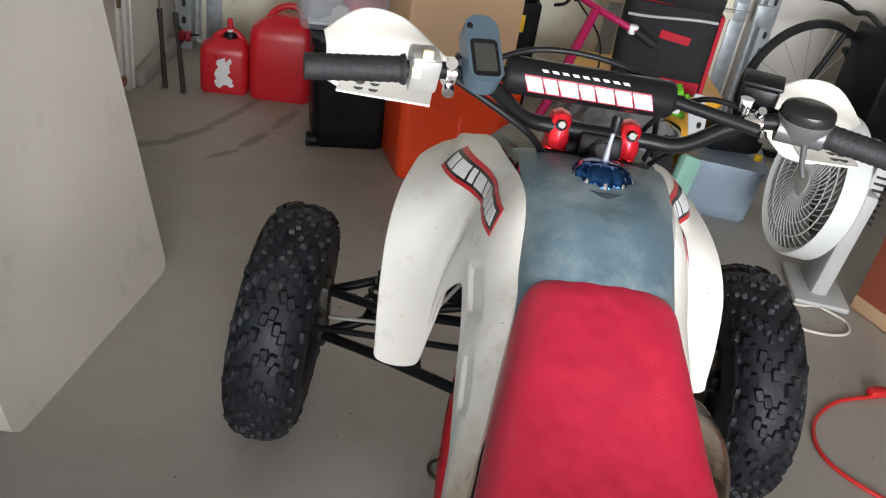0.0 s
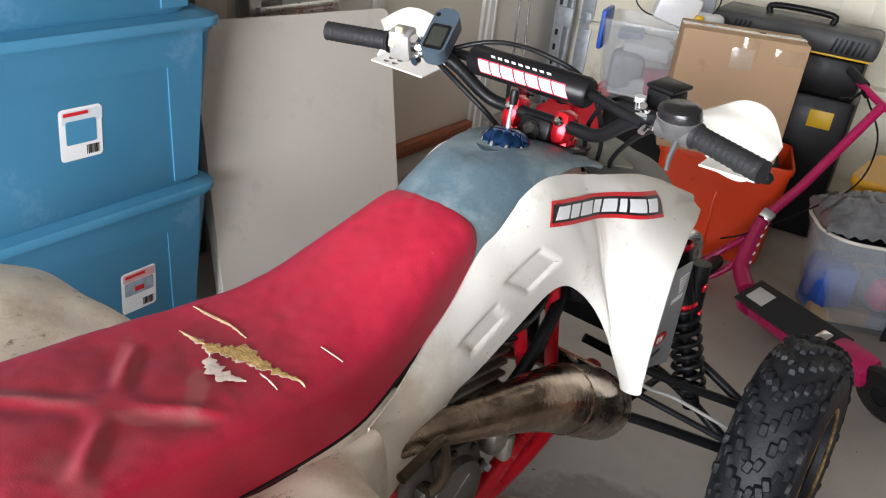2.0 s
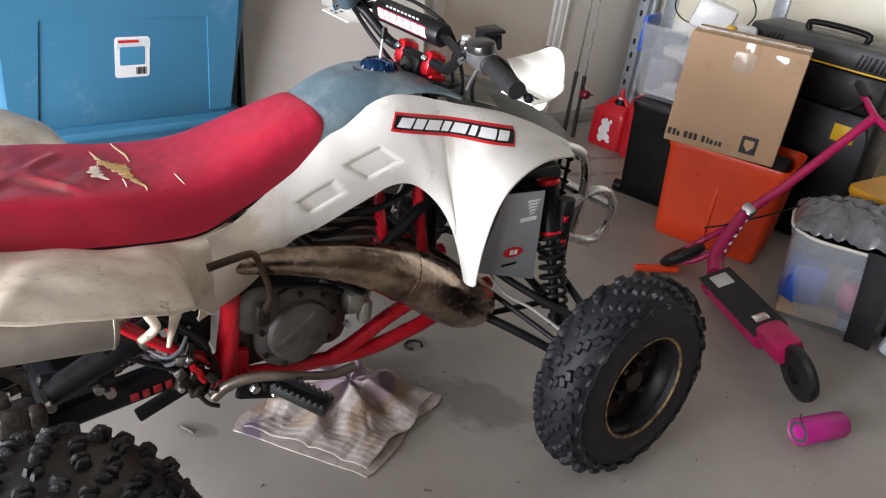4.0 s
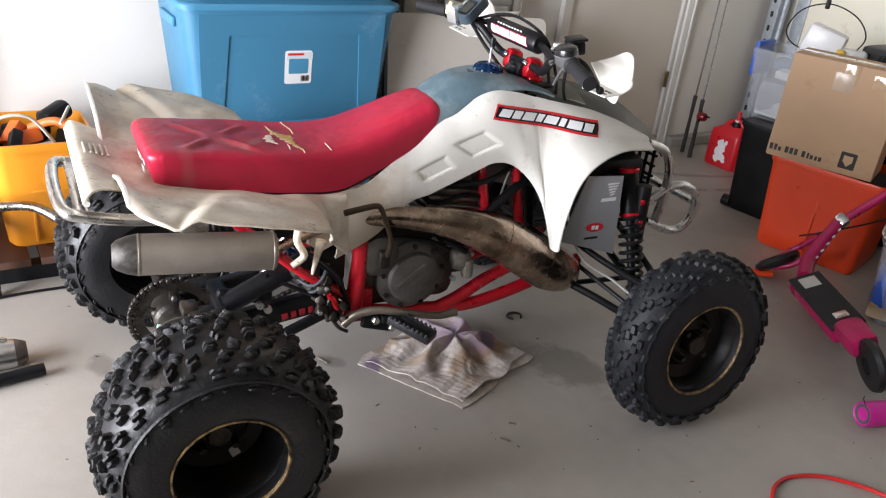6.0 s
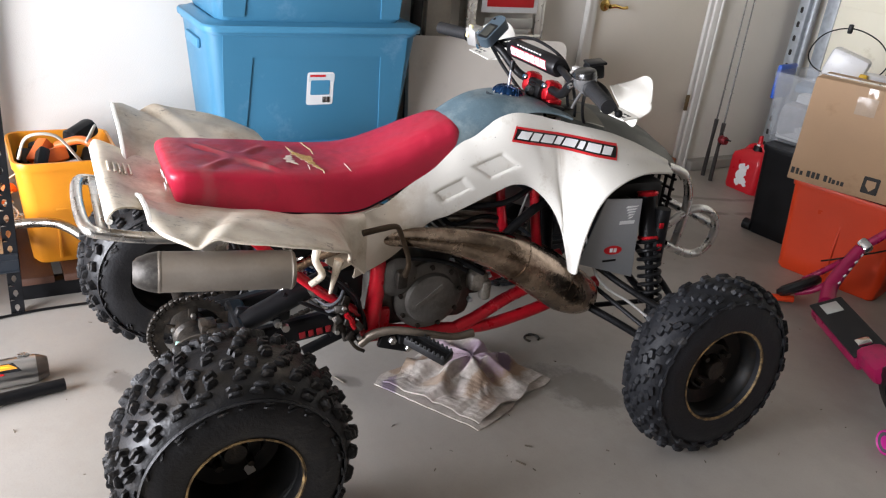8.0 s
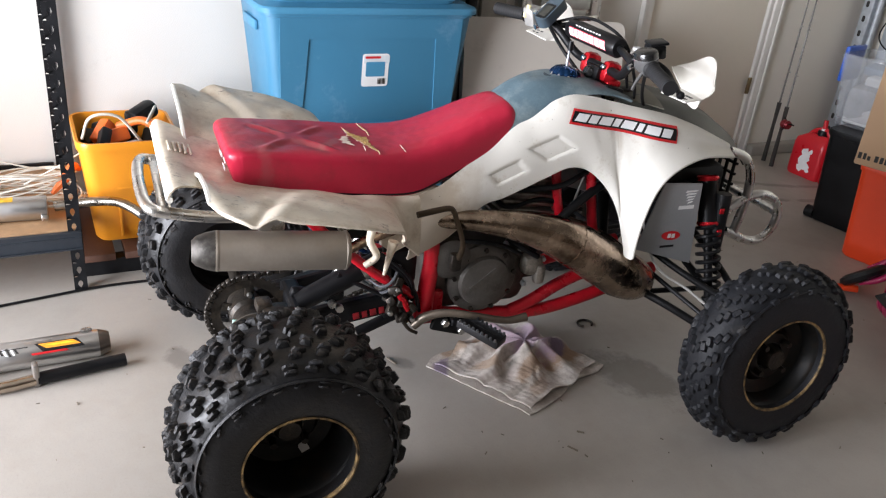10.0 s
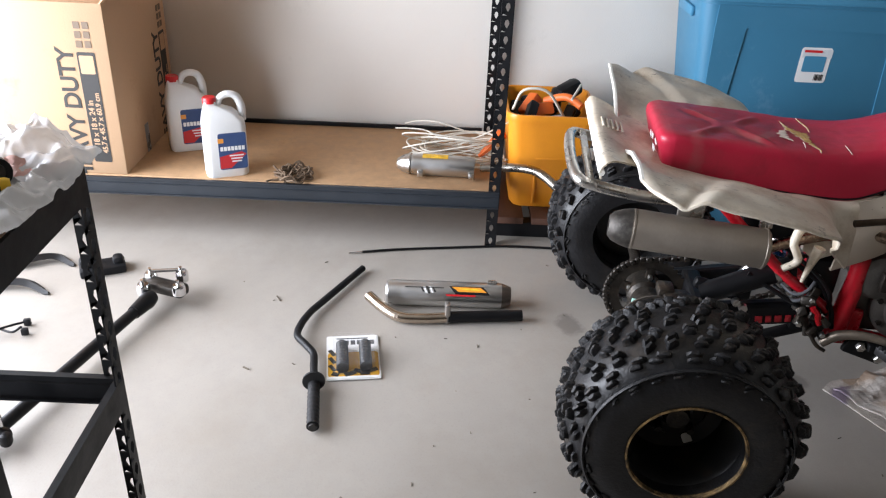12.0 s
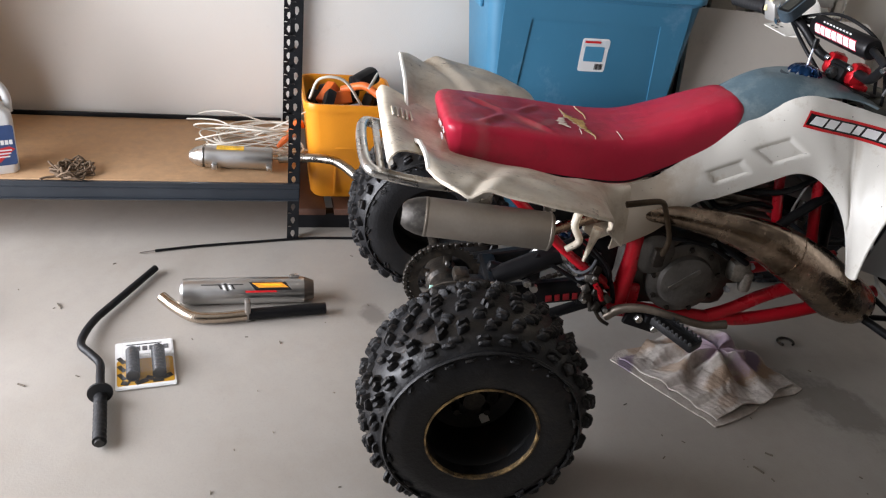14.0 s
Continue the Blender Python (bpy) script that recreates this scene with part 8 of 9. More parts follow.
def cloth_material():
    m = bpy.data.materials.new("stained_towel")
    m.use_nodes = True
    p = m.node_tree.nodes["Principled BSDF"]
    co = m.node_tree.nodes.new("ShaderNodeTexCoord").outputs["Object"]
    c = mix(m, ramp(m, tex(m, co, 40.0), 0.35, 0.7), (0.42, 0.375, 0.33), (0.66, 0.61, 0.56))
    wv = node(m, "ShaderNodeTexWave", Scale=36.0, Distortion=1.5)
    link(m, co, wv.inputs["Vector"])
    c = mix(m, ramp(m, wv.outputs["Fac"], 0.60, 0.98, 0.0, 0.13), c, (0.36, 0.30, 0.25))
    c = mix(m, ramp(m, tex(m, co, 9.0, 5.0), 0.50, 0.66, 0.0, 0.55), c, (0.40, 0.33, 0.30))
    c = stains(m, co, c, (((0.13, 0.80), (0.05, 0.035), 20, 0.9), ((0.27, 0.98), (0.045, 0.10), 20, 0.95), ((0.30, 0.86), (0.025, 0.08), 30, 0.8), ((0.10, 0.70), (0.05, 0.06), 0, 0.8), ((0.24, 0.74), (0.05, 0.03), 50, 0.7), ((0.38, 0.84), (0.02, 0.05), 30, 0.6)), (0.34, 0.23, 0.15))
    c = stains(m, co, c, (((0.16, 0.90), (0.075, 0.08), 40, 0.9), ((0.22, 0.94), (0.08, 0.045), 10, 0.9), ((0.08, 0.86), (0.04, 0.06), 0, 0.85)), (0.44, 0.33, 0.40))
    c = stains(m, co, c, (((0.12, 0.91), (0.025, 0.02), 0, 0.95), ((0.22, 1.00), (0.03, 0.035), 30, 0.95), ((0.18, 0.62), (0.025, 0.05), 60, 0.85)), (0.20, 0.15, 0.22))
    link(m, c, p.inputs["Base Color"])
    p.inputs["Roughness"].default_value = 0.95
    b = node(m, "ShaderNodeBump", Strength=0.7, Distance=0.004)
    link(m, tex(m, co, 300.0), b.inputs["Height"])
    link(m, b.outputs[0], p.inputs["Normal"])
    return m


def towel():
    t = thing("shop_towel", pose(0, 0, 0), "crumpled white shop towel stained purple and brown, on the floor", "towel")
    cs = cloth_material()
    A, B, C, D = Vector((0.150, 0.588, 0)), Vector((-0.02, 0.945, 0)), Vector((0.322, 1.122, 0)), Vector((0.474, 0.775, 0))

    def layer(z, k, amp, seed, inset):
        def f(u, v):
            u2, v2 = inset + (1 - 2 * inset) * u, inset + (1 - 2 * inset) * v
            p = A.lerp(D, u2).lerp(B.lerp(C, u2), v2)
            hump = 0.040 * math.exp(-(((u2 - 0.42) / 0.16) ** 2 + ((v2 - 0.62) / 0.22) ** 2)) * k
            rid = abs(noise.noise(Vector((u * 4 + seed, v * 2.0, 1)))) * amp + 0.15 * amp * noise.noise(Vector((u * 14, v * 9, seed)))
            du, dv = u2 - 0.42, v2 - 0.62
            dist = math.hypot(du, dv)
            rid += 0.8 * amp * (1 + math.sin(7 * math.atan2(dv, du) + 3 * noise.noise(Vector((u * 3, v * 3, seed))))) * math.exp(-((dist - 0.24) / 0.22) ** 2)
            rid += 0.0004 * math.sin(2 * math.pi * 22 * v2)
            fold = 0.018 * k * math.exp(-((u2 - 0.55 - 0.3 * (v2 - 0.5)) / 0.05) ** 2) * math.sin(math.pi * v2)
            edge = 0.022 * noise.noise(Vector((u * 3.5, v * 3.5, seed + 4)))
            return (p.x + edge, p.y + edge * 0.7, max(0.003, z + hump + max(0, rid) + fold))
        return f
    part("lower_layer", sheet(bmesh.new(), layer(0.004, 0.25, 0.006, 2.0, 0.0), 60, 60, 0.003), cs, t)
    part("upper_layer", sheet(bmesh.new(), layer(0.013, 1.0, 0.024, 7.0, 0.045), 120, 150, 0.004), cs, t)


towel()

# ---- clutter in front of the garage door ----


def gas_can(x, y, turn, w, d, h, label, decal_on, spout):
    t = thing("fuel_can", pose(x, y, 0, 0, 0, turn), label, "fuel can", "red fuel cans")

    def ring(kw, kd, z, ox=0.0):
        return [Vector((px + ox, py, z)) for px, py in rounded(kw, kd, min(kw, kd) * 0.25, 5)]
    rows = [ring(w * 0.94, d * 0.94, 0), ring(w, d, 0.015), ring(w, d, h * 0.74), ring(w * 0.95, d * 0.93, h * 0.84), ring(w * 0.72, d * 0.62, h * 0.94, w * 0.06), ring(w * 0.55, d * 0.40, h, w * 0.10)]
    part("body", rings(bmesh.new(), rows), REDCAN, t, "red plastic tank")
    part("handle", tubes(([(-w * 0.30, 0, h * 0.86), (-w * 0.10, 0, h * 1.06), (w * 0.20, 0, h * 1.10), (w * 0.42, 0, h * 0.88)], 0.014)), REDCAN, t, "moulded handle")
    if spout:
        part("collar", lathe(bmesh.new(), [(0, 0.035), (0.026, 0.035), (0.030, 0.028), (0.030, 0), (0, 0)], Matrix.Translation((w * 0.10, 0, h * 0.96)), 20), BLACK, t, "black screw collar")
        part("spout", tubes(([(w * 0.10, 0, h * 0.98), (w * 0.10, 0, h * 1.12), (w * 0.08, 0, h * 1.34)], [0.016, 0.014, 0.011])), REDCAN, t, "red spout")
        part("spout_band", tubes(([(w * 0.10, 0, h * 1.08), (w * 0.097, 0, h * 1.15)], 0.0165), smooth=0, n=16), STICKWHITE, t)
    if decal_on:
        rng = random.Random(2)
        m = frame_m((0, -d / 2 - 0.0004, h * 0.40), (1, 0, 0), (0, 0, 1))
        for px, py, s in ((-0.005, 0.04, 0.026), (0.010, 0.02, 0.022), (-0.012, -0.005, 0.028), (0.012, -0.03, 0.026), (-0.02, -0.045, 0.022), (0.025, 0.050, 0.014), (0.03, -0.05, 0.014)):
            pts = [(px + s * math.cos(a) * rng.uniform(0.6, 1.25), py + s * math.sin(a) * rng.uniform(0.6, 1.25)) for a in [i * math.pi / 5 for i in range(10)]]
            part("decal", outline(bmesh.new(), pts, m, 0.0010 + 0.00003 * len(t.children)), STICKWHITE, t, "white splash-shaped decal")


gas_can(-0.842, 3.36, 4, 0.205, 0.13, 0.235, "small red plastic fuel can with a white decal and spout", True, True)
gas_can(-0.600, 3.37, 2, 0.27, 0.17, 0.36, "large red plastic fuel can beside the small one", False, False)


def fishing_rod(x, y, tx, ty, L, seed, label, reel):
    a, b = Vector((x, y, 0.004)), Vector((tx, ty, math.sqrt(max(0.1, L * L - (tx - x) ** 2 - (ty - y) ** 2))))
    d = (b - a).normalized()
    t = thing("fishing_rod", pose(0, 0, 0), label, "fishing rod", "fishing rods by the door")
    part("handle", tubes(([a, a + d * 0.13, a + d * 0.20, a + d * 0.33], [0.012, 0.011, 0.009, 0.012]), n=12), mat("cork_black_foam", (0.03, 0.026, 0.024), 0.7, bump=0.3), t, "black foam handle")
    part("blank", tubes(([a + d * 0.3, b], [0.005, 0.0018]), n=8, smooth=0), mat("rod_blank", (0.10, 0.09, 0.085), 0.3), t, "thin dark rod")
    for k in range(5):
        q = a + d * (0.50 + 0.24 * k)
        part("line_guide", lathe(bmesh.new(), [(0.008 - 0.001 * k, -0.001), (0.0095 - 0.001 * k, 0.0), (0.008 - 0.001 * k, 0.001)], frame_m(q + Vector((0.012, -0.006, 0)), (1, 0.4, 0), (-0.4, 1, 0)), 12, True), CHROME, t)
    if reel:
        c = a + d * 0.245 + Vector((0.035, -0.015, 0))
        r = part("reel", lathe(bmesh.new(), [(0, -0.022), (0.020, -0.022), (0.025, -0.010), (0.018, 0.0), (0.025, 0.010), (0.022, 0.022), (0, 0.022)], frame_m(c, (0, 0, 1), (0, 1, 0)), 22), mat("dark_red_reel", (0.20, 0.012, 0.02), 0.25, 0.4), t, "dark red fishing reel")
        part("crank", tubes(([c, c + Vector((0.035, -0.01, 0.012)), c + Vector((0.060, -0.012, 0.014))], 0.004)), BLACK, r)
        part("reel_foot", tubes(([a + d * 0.20, c, a + d * 0.28], 0.006)), BLACK, r)


fishing_rod(-1.080, 3.275, -1.200, 3.42, 1.85, 1, "black fishing rod leaning on the wall", False)
fishing_rod(-0.995, 3.245, -1.195, 3.46, 1.80, 2, "black fishing rod with a dark red reel", True)


def plain_tote(name, m, w, d, h, taper, material, label, open_top=True, ribs=0):
    t = thing(name, m, label, "storage tote")
    part("tub", loft_box(bmesh.new(), w, d, h, taper, 0.035, open_top=open_top), material, t)
    for k in range(ribs):
        x = (k - (ribs - 1) / 2) * w * 0.5
        part("moulded_rib", boxes(((x, -d * (1 + taper) / 4 - 0.002, h * 0.45), (0.012, 0.010, h * 0.7), 0.004, rot(-math.degrees(math.atan2(d * (1 - taper) / 2, h))))), material, t)
    return t


black_bin = plain_tote("black_bin", pose(-0.285, 3.035, 0, 0, 0, 10), 0.32, 0.36, 0.44, 0.88, BLACK, "tall black plastic bin standing on the floor", False)
part("caster", tubes(([(-0.125, -0.14, 0.028), (-0.165, -0.14, 0.028)], 0.028), smooth=0, n=18), BLACK, black_bin, "black caster wheel")


def clear_tote(m, w, d, h, label, items, lidded, r=0.03):
    t = thing("clear_tote", m, label, "storage tote", "clear plastic totes")
    part("tub", loft_box(bmesh.new(), w, d, h, 0.86, r), CLEAR, t, "clear plastic tub")
    for i, (c, s, mt, turn) in enumerate(items):
        part("content", boxes((c, s, min(s) * 0.25, rot(*turn))), mt, t, "mixed toy or household content")
    if lidded:
        for s in (1, -1):
            part("latch", boxes(((s * (w / 2 + 0.014), 0, h - 0.06), (0.022, d * 0.55, 0.16), 0.008)), BLUEPL, t, "blue latch handle")
    else:
        loop = [Vector((x, y, h)) for x, y in rounded(w + 0.02, d + 0.02, r + 0.01, 8)]
        part("rim", tubes((loop + loop[:1], 0.006), n=8, smooth=0), CABLE, t, "pale rim")
    return t


PAPERGREY = mat("grey_paper", (0.46, 0.46, 0.47), 0.6, var=0.2, scale=20)
clear_tote(pose(-0.325, 3.075, 0.443, 0, 0, 12), 0.42, 0.30, 0.315, "clear plastic tote with blue handles, full of small things",
           [((-0.10, -0.02, 0.10), (0.14, 0.18, 0.16), PAPERGREY, (0, 0, 10)), ((0.06, -0.05, 0.08), (0.16, 0.12, 0.10), mat("pink_box", (0.66, 0.10, 0.16), 0.5), (10, 0, 25)), ((0.10, 0.04, 0.18), (0.12, 0.12, 0.12), mat("tan_box", (0.5, 0.36, 0.26), 0.6), (0, 15, 40)),
            ((-0.02, 0.03, 0.20), (0.20, 0.16, 0.06), WHITEPAPER, (8, 0, -10)), ((0.0, -0.08, 0.05), (0.30, 0.05, 0.08), WHITEPAPER, (0, 0, 0)), ((-0.12, 0.05, 0.24), (0.10, 0.08, 0.04), GREYBIN, (12, 0, 0))], True)
spray = thing("white_sprayer", pose(-0.27, 3.055, 0.758, 0, 0, 25), "white plastic sprayer with a thin black hose loop", "sprayer")
part("body", boxes(((0, 0, 0.07), (0.17, 0.09, 0.13), 0.02, rot(0, 14, 0)), ((0.13, 0.0, 0.035), (0.12, 0.07, 0.06), 0.02)), STICKWHITE, spray)
part("trigger", boxes(((0.085, -0.05, 0.045), (0.035, 0.03, 0.03), 0.008)), YELLOW, spray, "yellow trigger")
part("hose", tubes(([(0.05, 0, 0.05), (-0.10, 0.0, 0.03), (-0.17, 0.0, 0.09), (-0.13, 0.0, 0.19), (-0.02, 0.0, 0.235), (0.10, 0.0, 0.20), (0.16, 0.0, 0.12), (0.12, 0.0, 0.04), (0.06, 0.02, 0.02)], 0.0032), n=6), BLACK, spray, "thin black hose loop")
part("hose_clip", boxes(((-0.03, 0, 0.232), (0.02, 0.02, 0.04), 0.005)), BLACK, spray)


def carton():
    yaw = 22
    t = thing("shipping_carton", pose(0.079, 2.758, 0.412, 0, 0, yaw), "brown shipping carton with clear tape, on the orange tote", "cardboard box")
    w, d, h = 0.422, 0.20, 0.430
    part("carton", boxes(((0, 0, h / 2), (w, d, h), 0.006)), CARD, t)
    part("tape", boxes(((0, 0, h + 0.0006), (w + 0.001, 0.055, 0.0012), 0.0003), ((0.02, -d / 2 - 0.0008, h - 0.04), (0.055, 0.0012, 0.075), 0.0003), ((w * 0.36, -d / 2 - 0.0008, h - 0.05), (0.10, 0.0012, 0.05), 0.0003)), mat("clear_tape", (0.50, 0.34, 0.21), 0.06, bump=0.2, bscale=50, coat=1.0), t, "glossy clear tape")
    part("label", boxes(((0.0, -d / 2 - 0.002, h - 0.075), (0.075, 0.001, 0.07), 0.0003)), mat("taped_label", (0.52, 0.40, 0.30), 0.12), t, "pale shipping label")
    m = frame_m((0, -d / 2 - 0.0006, 0), (1, 0, 0), (0, 0, 1))
    x = -0.195
    for wd, hh in ((0.013, 0.026), (0.011, 0.026), (0.011, 0.018), (0.0, 0), (0.014, 0.026), (0.013, 0.026), (0.013, 0.026), (0.0, 0), (0.013, 0.026), (0.009, 0.024), (0.012, 0.018), (0.010, 0.018), (0.012, 0.018)):
        if wd:
            decal(t, "print", wd, hh, m @ Matrix.Translation((x, 0.040 + (hh - 0.026) / 2, 0)), INK, "dark print bar")
        x += wd + 0.0055 if wd else 0.012
    sh = decal(t, "print", 0.062, 0.068, m @ Matrix.Translation((0.105, 0.060, 0)), INK, "dark square mark with shield shape")
    part("shield", outline(bmesh.new(), [(-0.018, 0.020), (0.018, 0.020), (0.018, -0.004), (0.0, -0.024), (-0.018, -0.004)], m @ Matrix.Translation((0.105, 0.060, 0.0009)), 0.0006), CARD, sh)


orange_tote = plain_tote("red_orange_tote", pose(0.110, 2.858, 0, 0, 0, 15), 0.47, 0.34, 0.410, 0.90, REDORANGE, "bright red-orange plastic tote standing on the floor", True, 1)
part("filling", boxes(((0, 0, 0.36), (0.40, 0.27, 0.06), 0.02)), FABRIC, orange_tote, "dark cloth in the tote")
carton()

tool_stand = thing("black_storage_box", pose(0.17, 3.345, 0, 0, 0, 4), "black plastic storage box with a yellow tag, under the toolbox", "storage box")
part("body", boxes(((0, 0, 0.295), (0.56, 0.27, 0.59), 0.02)), BLACK, tool_stand)
part("tag", boxes(((0.17, -0.137, 0.50), (0.09, 0.003, 0.07), 0.001)), YELLOW, tool_stand, "yellow tag")


def toolbox():
    t = thing("toolbox", pose(0.145, 3.335, 0.592, 0, 0, 4), "black plastic toolbox with yellow trim and top handle", "toolbox")
    part("base", boxes(((0, 0, 0.075), (0.58, 0.26, 0.15), 0.012)), BLACK, t)
    part("lid", boxes(((0, 0, 0.205), (0.63, 0.29, 0.095), 0.022)), mat("dark_grey_lid", (0.035, 0.036, 0.038), 0.5), t)
    part("trim", boxes(((0.0, -0.146, 0.160), (0.60, 0.006, 0.008), 0.002)), YELLOW, t, "yellow trim line")
    for x in (-0.22, 0.16, 0.22):
        for k in range(4):
            part("rib", boxes(((x + 0.018 * k, -0.147, 0.200), (0.008, 0.008, 0.055), 0.002, rot(0, 12, 0))), BLACK, t)
    part("handle", tubes(([(-0.12, 0, 0.25), (-0.11, 0, 0.285), (0.11, 0, 0.285), (0.12, 0, 0.25)], 0.013), smooth=4), BLACK, t)
    part("latch", boxes(((-0.20, -0.150, 0.150), (0.06, 0.012, 0.07), 0.004)), BLACK, t)


toolbox()


def scooter():
    t = thing("electric_scooter", pose(0.040, -0.035, -0.004), "pink electric kick scooter with black deck, leaning over", "scooter")
    a, b = Vector((0.345, 2.375, 0.105)), Vector((0.765, 2.120, 0.115))
    d = (b - a).normalized()
    s = Vector((-d.y, d.x, 0))
    tilt = (s * 0.90 + Vector((0, 0, 0.42))).normalized()
    m = frame_m((a + b) / 2 + Vector((0, 0, 0.0)), d, tilt)
    L = (b - a).length
    part("deck_body", boxes(((0, 0, 0), (L * 0.78, 0.128, 0.050), 0.018)), PINK, t).matrix_local = m
    part("deck_top", boxes(((-0.01, 0, 0.027), (L * 0.76, 0.116, 0.008), 0.003)), TREADTAPE, t, "black grip tape deck").matrix_local = m
    part("deck_label", boxes(((-L * 0.28, 0, 0.0318), (0.070, 0.060, 0.002), 0.0006)), mat("grey_label", (0.55, 0.55, 0.53), 0.4), t, "grey warning label").matrix_local = m
    part("kickplate", boxes(((L * 0.24, 0.0, 0.035), (0.04, 0.05, 0.016), 0.007)), CHROME, t).matrix_local = m
    part("rear_cover", boxes(((L * 0.45, 0.0, 0.012), (0.15, 0.10, 0.080), 0.030)), PINK, t, "pink moulded rear cover").matrix_local = m

    def tyre(c, axis, name):
        x = axis.cross(Vector((0.3, 0.2, 1))).normalized()
        mm = frame_m(c, x, axis.cross(x))
        w = part(name, lathe(bmesh.new(), [(0.030, -0.018), (0.062, -0.022), (0.084, -0.014), (0.089, 0.0), (0.084, 0.014), (0.062, 0.022), (0.030, 0.018)], mm, 32, True), RUBBER, t, "black scooter tyre")
        part("rim", lathe(bmesh.new(), [(0, 0.012), (0.05, 0.014), (0.062, 0.010), (0.062, -0.010), (0.05, -0.014), (0, -0.012)], mm, 20), BLACK, w)
    tyre(Vector((0.190, 2.455, 0.082)), Vector((-0.66, -0.08, 0.72)).normalized(), "front_wheel")
    tyre(Vector((0.845, 2.075, 0.092)), (s + Vector((0, 0, 0.35))).normalized(), "rear_wheel")
    part("neck", tubes(([a + Vector((0.03, -0.01, 0.01)), (0.325, 2.44, 0.15), (0.318, 2.50, 0.22), (0.325, 2.55, 0.295)], [0.030, 0.028, 0.026, 0.022]), n=14), PINK, t, "pink neck tube")
    for k in range(5):
        part("neck_mark", boxes(((0.345, 2.452 + 0.022 * k, 0.172 + 0.026 * k), (0.006, 0.012, 0.014), 0.002, rot(-48, 20, 0))), STICKWHITE, t, "white block mark")
    part("fork", tubes(([(0.30, 2.50, 0.235), (0.245, 2.50, 0.17), (0.19, 2.475, 0.105)], 0.012), ([(0.32, 2.49, 0.18), (0.26, 2.45, 0.10), (0.20, 2.43, 0.060)], 0.012)), PINK, t)
    top = Vector((0.535, 2.835, 0.700))
    part("stem", tubes(([(0.325, 2.55, 0.295), (0.40, 2.64, 0.42), top], 0.0165), smooth=0, n=14), PINK, t, "pink steering tube")
    part("quick_clamp", boxes(((0.333, 2.56, 0.308), (0.05, 0.05, 0.04), 0.010, rot(-40, 20, 0))), CHROME, t, "bright clamp")
    part("crossbar", tubes(([(0.430, 2.955, 0.735), top, (0.690, 2.795, 0.645)], 0.0125), smooth=0, n=12), PINK, t)
    part("grip", tubes(([(0.385, 3.005, 0.760), (0.455, 2.935, 0.730)], 0.017), smooth=0, n=14), GRIP, t, "black foam grip")
    part("grip", tubes(([(0.685, 2.798, 0.648), (0.755, 2.77, 0.615)], 0.017), smooth=0, n=14), GRIP, t, "black foam grip")
    part("brake_lever", tubes(([(0.455, 2.915, 0.715), (0.43, 2.885, 0.69), (0.395, 2.90, 0.675)], 0.006), ([(0.46, 2.925, 0.72), (0.475, 2.905, 0.71)], 0.016)), BLACK, t)
    part("bar_cap", boxes(((0.672, 2.802, 0.652), (0.035, 0.03, 0.035), 0.008)), STICKWHITE, t)
    part("brake_cable", tubes(([(0.47, 2.90, 0.71), (0.56, 2.78, 0.60), (0.55, 2.72, 0.45), (0.42, 2.62, 0.33), (0.30, 2.50, 0.25), (0.22, 2.50, 0.20)], 0.0035), n=6), BLACK, t)
    part("kickstand", tubes(([(0.20, 2.43, 0.03), (0.10, 2.30, 0.022)], 0.014), smooth=0), REDORANGE, t, "red stand foot")


scooter()

clear2 = clear_tote(pose(0.715, 2.665, 0, 0, 0, 24), 0.42, 0.32, 0.33, "clear plastic tote of toys topped by a glossy bag",
                    [((-0.12, -0.04, 0.12), (0.13, 0.16, 0.20), BLUEPL, (0, 0, 8)), ((0.06, -0.08, 0.14), (0.12, 0.08, 0.10), mat("magenta_toy", (0.62, 0.04, 0.16), 0.4), (15, 0, 30)), ((0.10, 0.04, 0.10), (0.14, 0.14, 0.14), mat("blue_grey_toy", (0.20, 0.26, 0.36), 0.4), (0, 0, 15)),
                     ((-0.08, -0.10, 0.045), (0.20, 0.05, 0.06), mat("tan_card", (0.46, 0.33, 0.20), 0.7), (0, 0, 0)), ((0.05, -0.10, 0.04), (0.16, 0.04, 0.05), GREYBIN, (0, 0, 0)), ((-0.02, 0.04, 0.26), (0.27, 0.18, 0.08), BLACK, (6, 0, 4))], False, 0.11)
bagfilm = thing("glossy_bag", pose(0.690, 2.66, 0.335, 0, 0, 24), "crumpled glossy grey plastic bag on the clear tote", "plastic bag")
part("film", sheet(bmesh.new(), lambda u, v: (-0.19 + 0.38 * u, -0.145 + 0.29 * v, 0.005 + 0.105 * max(0.0, math.sin(3.1416 * u) * math.sin(3.1416 * v)) ** 0.5 + 0.020 * noise.noise(Vector((u * 8, v * 7, 3))) + 0.010 * noise.noise(Vector((u * 20, v * 18, 6)))), 40, 32, 0.001), mat("smoke_grey_film", (0.15, 0.15, 0.155), 0.07, var=0.4, bump=0.6, bscale=30), bagfilm)


